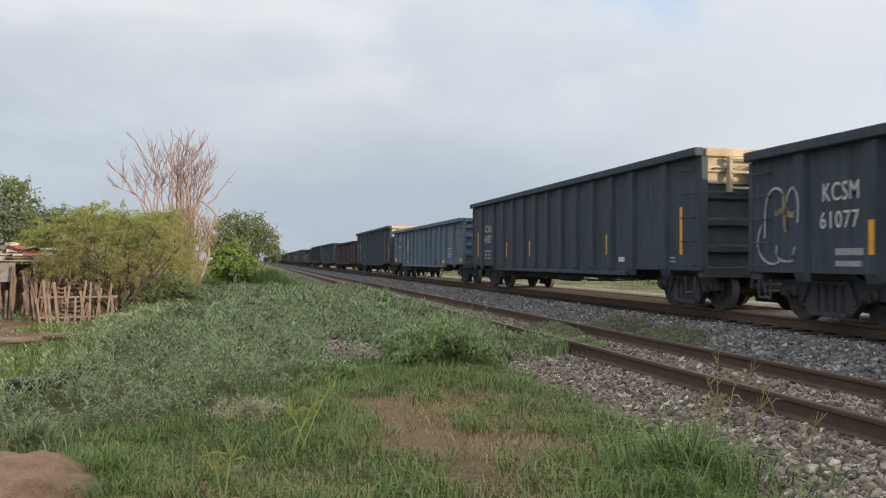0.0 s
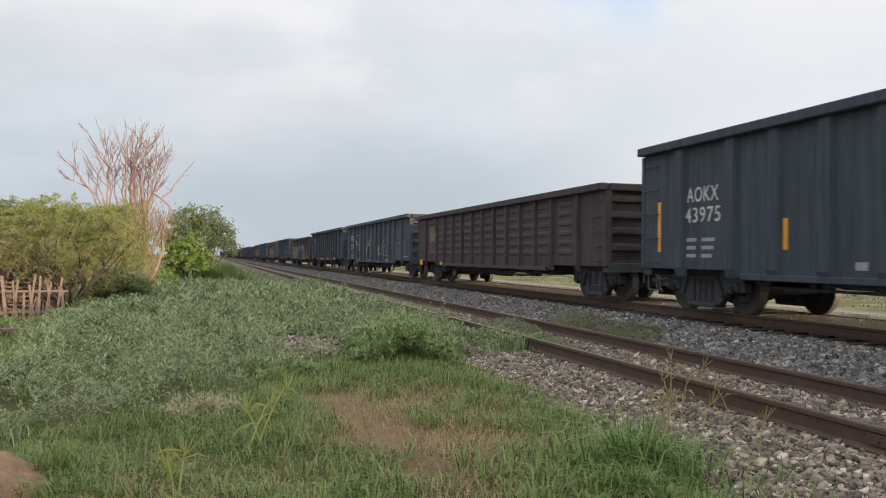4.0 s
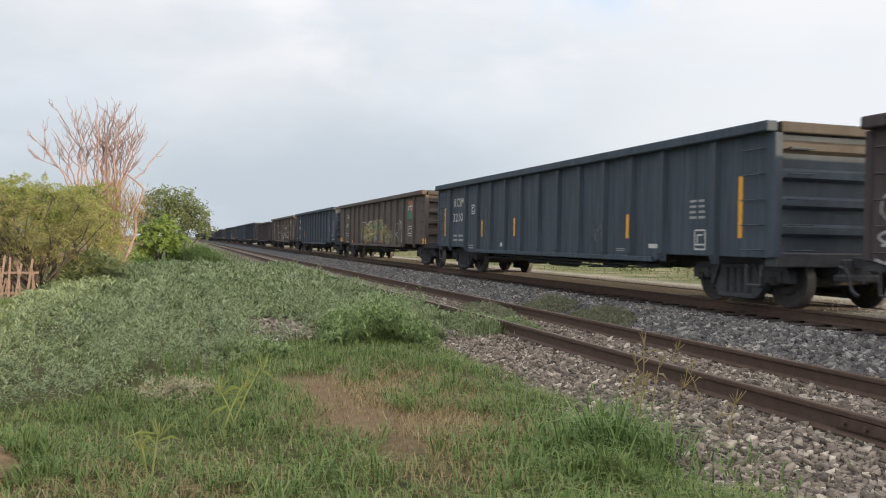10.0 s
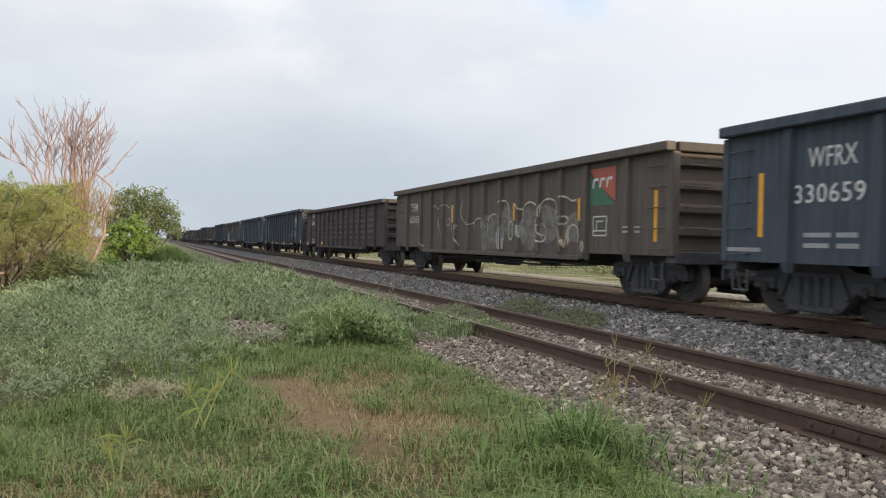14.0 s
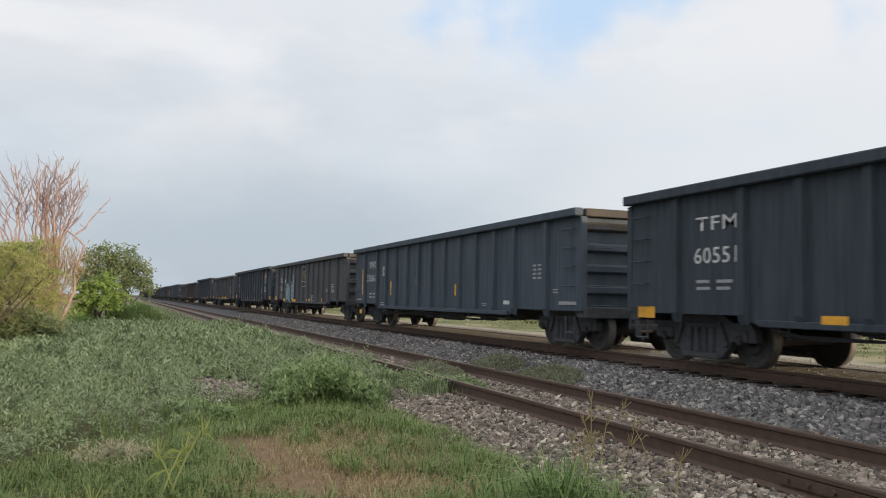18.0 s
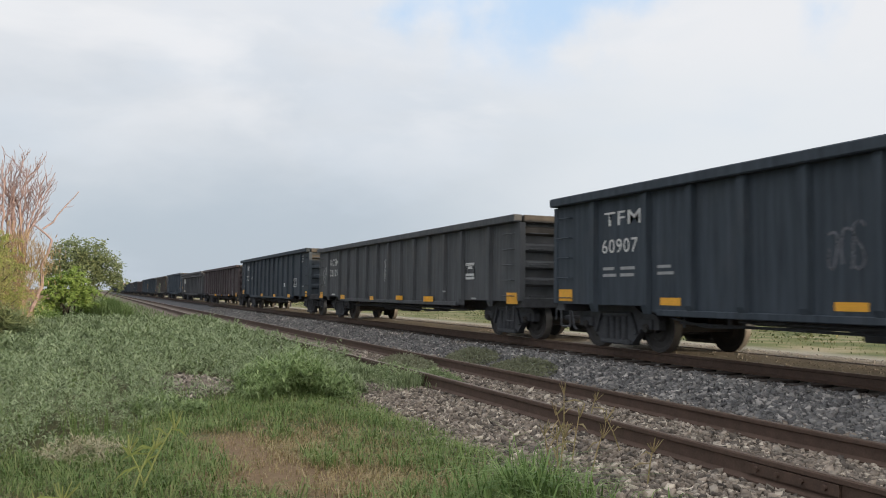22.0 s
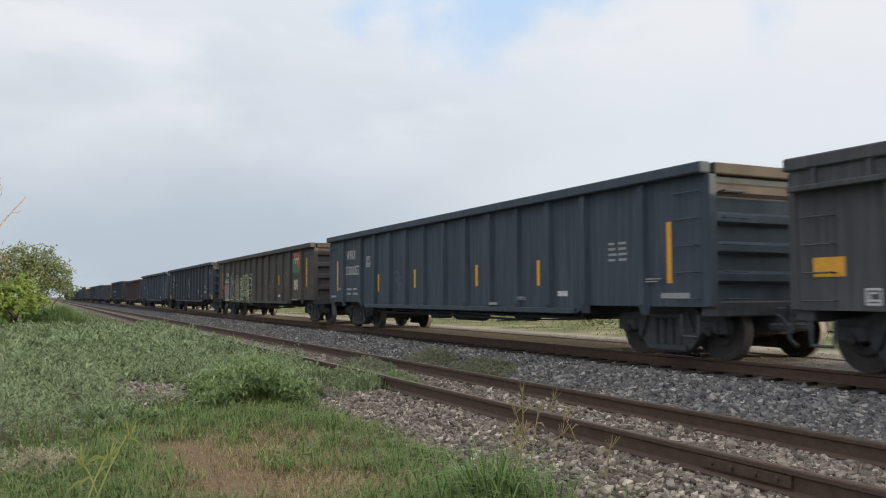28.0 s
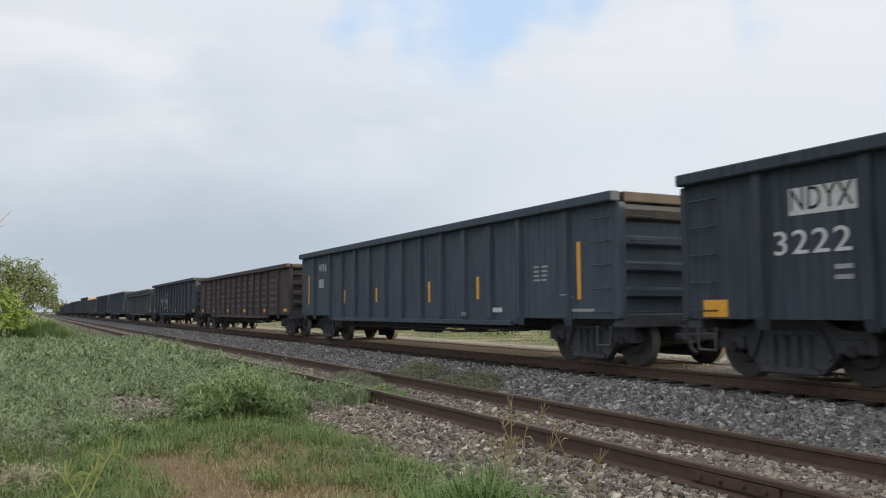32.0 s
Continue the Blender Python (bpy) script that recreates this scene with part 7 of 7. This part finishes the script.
leafy_plant("background_tree", "grey green tree behind the yard", "tree", -11.8, 44.0,
            [(0, 0, 4.6, 1.4), (0.3, 0, 5.3, 0.8), (-1.4, 0, 4.2, 1.4), (0.9, 0, 3.5, 1.2), (-0.2, 0, 2.6, 1.3), (1.6, 0, 2.4, 1.1), (0.4, 0, 1.5, 1.2), (-1.5, 0, 2.0, 1.2)], 15000, 0.17, 0.09, LEAF["tree"], None, 8, 0.2, 0.3, 6)
leafy_plant("background_tree", "low green tree behind the yard", "tree", -8.9, 43.0,
            [(-1.5, 0, 3.4, 1.0), (-0.4, 0, 3.7, 0.8), (0.6, 0, 3.6, 0.85), (1.8, 0, 3.5, 0.85), (0.3, 0, 2.3, 1.2), (-1.6, 0, 2.0, 1.2), (1.9, 0, 2.0, 1.1), (0, 0, 1.2, 1.0)], 15000, 0.17, 0.08, LEAF["tree"], None, 8, 0.2, 0.3, 7)
leafy_plant("background_tree", "green tree beyond the dead tree", "tree", -5.6, 44.0,
            [(-1.0, 0, 3.4, 0.9), (0.4, 0, 3.6, 0.8), (1.3, 0, 3.0, 1.0), (0, 0, 2.2, 1.2)], 8000, 0.16, 0.08, LEAF["tree"], None, 5, 0.2, 0.3, 8)
leafy_plant("round_tree", "dark leaved tree beside the far rails", "tree", -0.35, 56.0,
            [(-1.2, 0, 3.7, 1.2), (0.2, 0, 3.8, 1.1), (1.1, 0, 3.0, 0.95), (-1.6, 0, 2.6, 1.2), (0.0, 0, 2.5, 1.2), (1.6, 0, 2.1, 0.7)], 11000, 0.18, 0.10, LEAF["tree"], None, 6, 0.2, 0.3, 9)
leafy_plant("bright_bush", "bright green leafy bush", "bush", -1.05, 45.0,
            [(0, 0, 1.75, 0.7), (0.55, 0, 1.3, 0.6), (-0.6, 0, 1.3, 0.65), (0.1, 0, 2.15, 0.5), (0.7, 0, 0.7, 0.5), (-0.5, 0, 0.7, 0.5), (-0.9, 0, 1.9, 0.35)], 5200, 0.20, 0.075, LEAF["bright"], None, 8, 0.5, 0.3, 10, plumes=130)
leafy_plant("low_shrub", "low dark green shrub by the path", "shrub", -2.0, 39.5,
            [(0, 0, 0.35, 0.4), (0.35, 0, 0.3, 0.3), (-0.35, 0, 0.28, 0.3)], 1800, 0.12, 0.05, LEAF["lush"], None, 5, 0.0, 0.2, 11)
leafy_plant("dark_shrub", "dark green spiky shrub under the dead tree", "shrub", -2.75, 27.6,
            [(-0.35, 0, 0.55, 0.4), (0.1, 0, 0.75, 0.45), (0.5, 0, 0.6, 0.4), (-0.6, 0, 0.4, 0.3)], 3600, 0.30, 0.035, LEAF["tree"], None, 6, -0.4, 0.3, 12)
leafy_plant("straw_thicket", "tangle of yellowed brush at the dead tree", "brush", -2.6, 33.4,
            [(0, 0, 0.9, 0.5), (-0.3, 0, 1.7, 0.5), (0.2, 0, 1.8, 0.5), (0.5, 0, 2.6, 0.45), (-0.5, 0, 2.7, 0.55), (-0.9, 0, 2.9, 0.45), (0.0, 0, 3.3, 0.5), (0.9, 0, 2.9, 0.3)], 4200, 0.30, 0.020, LEAF["hay"], DEADWOOD, 10, 2.6, 0.5, 13, (0.22, 0.2, 0.3))


def far_grass():
    r, a = np.sqrt(RNG.uniform(0, 1, 5200)), RNG.uniform(0, 6.283, 5200)
    xy = np.stack([0.75 + 1.15 * r * np.cos(a), 46.5 + 2.2 * r * np.sin(a)], 1)
    me = from_arrays("tall_grass", *blades(xy, 1.45 * (1.1 - 0.62 * r), 0.030, 0.8))
    tagged(put("tall_grass_mound", me, LEAF["mound"]), "soft mound of tall green grass", "grass mound")
    xy = scatter(2600, -2.2, 1.8, 39.5, 45)
    stuff("path_grass", from_arrays("path_grass", *blades(xy, 0.22, 0.03, 0.6)), LEAF["lush"], "green grass along a trodden path", "grass")
    xy = scatter(11000, -7.0, 4.4, 42, 110, lambda x, y: 0.65 + 0.35 * wavy(x, y, 0.6), 1.6)
    stuff("verge_grass", from_arrays("verge_grass", *blades(xy, 0.30, 0.045, 0.9)), LEAF["sedge"], "rough green grass along the far siding", "grass")
    # scrub and grass on the far side of the line
    xy = scatter(22000, 19.5, 44, 8, 110, lambda x, y: 0.5 + 0.5 * wavy(x, y, 0.5), 1.3)
    stuff("far_grass", from_arrays("far_grass", *blades(xy, 0.13, 0.035, 1.3)), LEAF["scrub"], "rough green grass beyond the line", "grass")
    xy = scatter(260, 24, 50, 8, 130, lambda x, y: 1.0 * (wavy(x, y, 0.45, 2) > 0.0))
    c = np.repeat(xy, 130, 0)
    at = np.stack([c[:, 0] + RNG.normal(0, 0.5, len(c)), c[:, 1] + RNG.normal(0, 0.5, len(c)), np.abs(RNG.normal(0, 0.35, len(c))) + 0.05], 1)
    stuff("scrub", from_arrays("scrub", *leaves(at, 0.2, 0.09, droop=-0.2)), LEAF["scrub"], "low green scrub beyond the line", "scrub")


far_grass()


# ---- the yard: shack, paling fence, beams, soil mound ----
def soil_mound(x, y):
    bm = bmesh.new()
    bmesh.ops.create_uvsphere(bm, u_segments=48, v_segments=26, radius=1.0)
    for v in bm.verts:
        n = noise.noise(v.co * 2.2) * 0.10 + noise.noise(v.co * 7) * 0.03
        n += noise.noise(v.co * 17) * 0.012
        v.co = Vector((v.co.x * (0.66 + n), v.co.y * (0.60 + n), max(-0.1, v.co.z) * (0.31 + 0.6 * n)))
    me = mesh_of(bm, "soil_mound", True)
    tagged(put("soil_mound", me, SOIL, None, (x, y, float(ground_z(x, y)) - 0.02)), "rounded mound of reddish bare soil", "soil mound")


soil_mound(-1.62, 5.65)
# a black bar half sunk in the weeds, standing in for a dark streak
tagged(put("charred_timber", mesh_of(box(bmesh.new(), (-0.85, -0.06, -0.08), (0.85, 0.06, 0.07), 0.03), "charred_timber"), BLACKP, None, (-2.4, 10.6, 0.10), (0, 4, 76)), "black bar lying low in the weeds", "timber")


def paling_fence(x, y, turn):
    rng = random.Random(4)
    fence = tagged(empty("paling_fence", (x, y, float(ground_z(x, y)))), "crooked fence of weathered wooden palings", "fence")
    fence.rotation_euler = (0, 0, radians(turn))
    for z in (0.22, 0.78):
        part("rail", box(bmesh.new(), (-1.0, 0.02, z), (1.0, 0.06, z + 0.06), 0.005), PALING, fence)
    for k in range(15):
        w, h = rng.uniform(0.022, 0.045), rng.uniform(0.78, 1.38)
        part("paling", prism(bmesh.new(), [(-w, 0), (w, 0), (w * 0.9, h - 0.03), (rng.uniform(-w, w) * 0.5, h), (-w, h - 0.02)], 1, -0.012, 0.012), PALING, fence, at=(-0.95 + 0.136 * k + rng.uniform(-0.03, 0.03), 0, -0.02), turn=(0, rng.uniform(-9, 9), 0))
    return fence


paling_fence(-4.75, 24.6, 10)


def shack(x, y):
    rng = random.Random(8)
    z = float(ground_z(x, y))
    s = tagged(empty("shack", (x, y, z)), "makeshift shack of posts, sheeting and scrap wood", "shack")
    for k in range(7):
        px, py = -2.4 + 0.8 * k, rng.uniform(-0.2, 0.2)
        bm = tube(bmesh.new(), (px, py, -0.05), (px + rng.uniform(-0.12, 0.12), py, rng.uniform(1.6, 2.05)), 0.055, 0.045, 7)
        part("post", bm, PLANK, s)
    part("sheet", box(bmesh.new(), (-2.5, 0.05, 1.15), (0.9, 0.08, 1.75), 0.006), TARP, s, "dark grey sheeting")
    part("sheet", box(bmesh.new(), (-0.9, 0.12, 0.1), (0.0, 0.15, 1.1), 0.006), TARP, s, "dark grey sheeting")
    part("back_wall", box(bmesh.new(), (-2.6, 1.9, 0), (2.4, 2.0, 1.7), 0.01), PLANK, s)
    part("roof", box(bmesh.new(), (-2.7, -0.2, 1.79), (2.5, 2.1, 1.83), 0.01), TARP, s, "sagging grey roof sheet")
    for k in range(22):
        px = -2.5 + 0.16 * k + rng.uniform(-0.05, 0.05)
        bm = box(bmesh.new(), (-0.035, -0.012, 0), (0.035, 0.012, rng.uniform(0.6, 1.35)), 0.004)
        part("board", bm, PALING if k % 3 == 0 else PLANK, s, at=(px, -0.06, 0), turn=(rng.uniform(-3, 3), rng.uniform(-5, 5), 0))
    for k in range(8):
        bm = box(bmesh.new(), (-0.5, -0.02, 0), (0.5, 0.02, 0.045), 0.004)
        part("board", bm, PALING, s, at=(2.75 + rng.uniform(-0.1, 0.1), -0.5, 0.10 + 0.14 * k), turn=(0, rng.uniform(-8, 8), rng.uniform(-5, 5)))
    for k in range(9):
        bm = box(bmesh.new(), (-0.025, -0.015, 0), (0.025, 0.015, rng.uniform(1.0, 1.5)))
        part("board", bm, PALING, s, at=(3.0 + 0.11 * k, -0.75, 0), turn=(rng.uniform(-4, 4), 14 - 5.5 * k, 0))
    for k in range(16):
        px = 1.05 + rng.uniform(-0.1, 1.3)
        bm = box(bmesh.new(), (-0.035, -0.015, 0), (0.035, 0.015, rng.uniform(0.8, 1.7)))
        part("board", bm, PLANK, s, at=(px, -0.15 - 0.03 * k / 4, 0), turn=(rng.uniform(-4, 4), rng.uniform(-14, 14), 0))
    return z


SHACK_Z = shack(-8.1, 27.6)


def roof_scrap():
    rng = random.Random(15)
    for k in range(46):
        w, d, h = rng.uniform(0.08, 0.32), rng.uniform(0.15, 0.35), rng.uniform(0.025, 0.09)
        row, col = divmod(k, 10)
        mat, what = ((JUNK_W, "crumpled dirty white sheet on the shack roof"), (TARP, "grey scrap sheet on the shack roof"), (PLANK, "brown scrap board on the shack roof"), (PALING, "pale broken board on the shack roof"))[rng.choice((0, 0, 1, 2, 2, 3))]
        if k in (17, 28, 36):
            mat, what = JUNK_R, "faded red sheet on the shack roof"
        bm = box(bmesh.new(), (-w, -d, 0), (w, d, h), 0.012)
        for v in bm.verts:
            v.co += Vector((rng.uniform(-0.05, 0.05), rng.uniform(-0.05, 0.05), rng.uniform(-0.03, 0.03)))
        ob = part("roof_scrap", bm, mat, None, what, (-8.9 + 0.30 * col + rng.uniform(-0.1, 0.1), 27.75 + rng.uniform(-0.05, 0.4), SHACK_Z + 1.85 + 0.105 * row), (rng.uniform(-6, 6), rng.uniform(-10, 10), rng.uniform(-35, 35)))
        tagged(ob, what, "scrap", "scrap on the shack roof")


def yard_grass():
    xy = scatter(24000, -8.5, -2.4, 9.0, 20.0, lambda x, y: 0.75 + 0.25 * wavy(x, y, 2.0))
    stuff("yard_grass", from_arrays("yard_grass", *blades(xy, 0.16, 0.016, 1.1)), LEAF["grass"], "fresh green grass before the yard", "grass")
    xy = scatter(2600, -6.0, -3.3, 22.5, 25.0, lambda x, y: 0.5 + 0.5 * wavy(x, y, 2.0))
    stuff("fence_grass", from_arrays("fence_grass", *blades(xy, 0.20, 0.018, 1.0)), LEAF["grass"], "green grass at the fence's foot", "grass")


yard_grass()
roof_scrap()
for bx, by, bl, bt, br in ((-4.1, 17.6, 1.5, 4, 0.09), (-3.2, 17.0, 0.75, -8, 0.06), (-5.4, 18.0, 1.1, -3, 0.08), (-3.7, 17.2, 0.9, 14, 0.05), (-4.6, 16.8, 0.7, -12, 0.05)):
    bm = box(bmesh.new(), (-bl, -br, 0), (bl, br, br * 1.4), 0.012)
    tagged(part("timber_beam", bm, PLANK, None, "", (bx, by, float(ground_z(bx, by)) + 0.01), (0, 0, bt)), "weathered brown timber beam lying on the ground", "beam", "beams on the ground")

# ---- what moves ----
def motions():
    for ob in CARS.values():
        y = ob["far_end"] - HALF
        walk(ob, [(t, pose(MID_M, y - SPEED * t - 0.00268 * (t - 16) ** 2, RAIL_M)) for t in (0.0, 4.0, 8.0, 12.0, 16.0, 20.0, 24.0, 28.0, 32.0)])
    turn = math.degrees(SPEED / 0.42)
    for ws in WHEELSETS:
        root = ws
        while root.parent:
            root = root.parent
        # each wheelset rolls while its wagon is between 80 m ahead and 12 m behind
        y = root["far_end"] - HALF + ws.matrix_local.translation.y
        first = max(0, int((y - 80) / SPEED * FPS))
        last = max(0, min(32 * FPS, int((y + 12) / SPEED * FPS)))
        first = min(first, last)
        rows = [(f / FPS, pose(0, ws.location.y, 0, turn * (f - first) / FPS)) for f in range(first, last + 1)]
        if first > 0:
            rows.insert(0, (0.0, rows[0][1]))
        if last < 32 * FPS:
            rows.append((32.0, rows[-1][1]))
        walk(ws, rows)


motions()
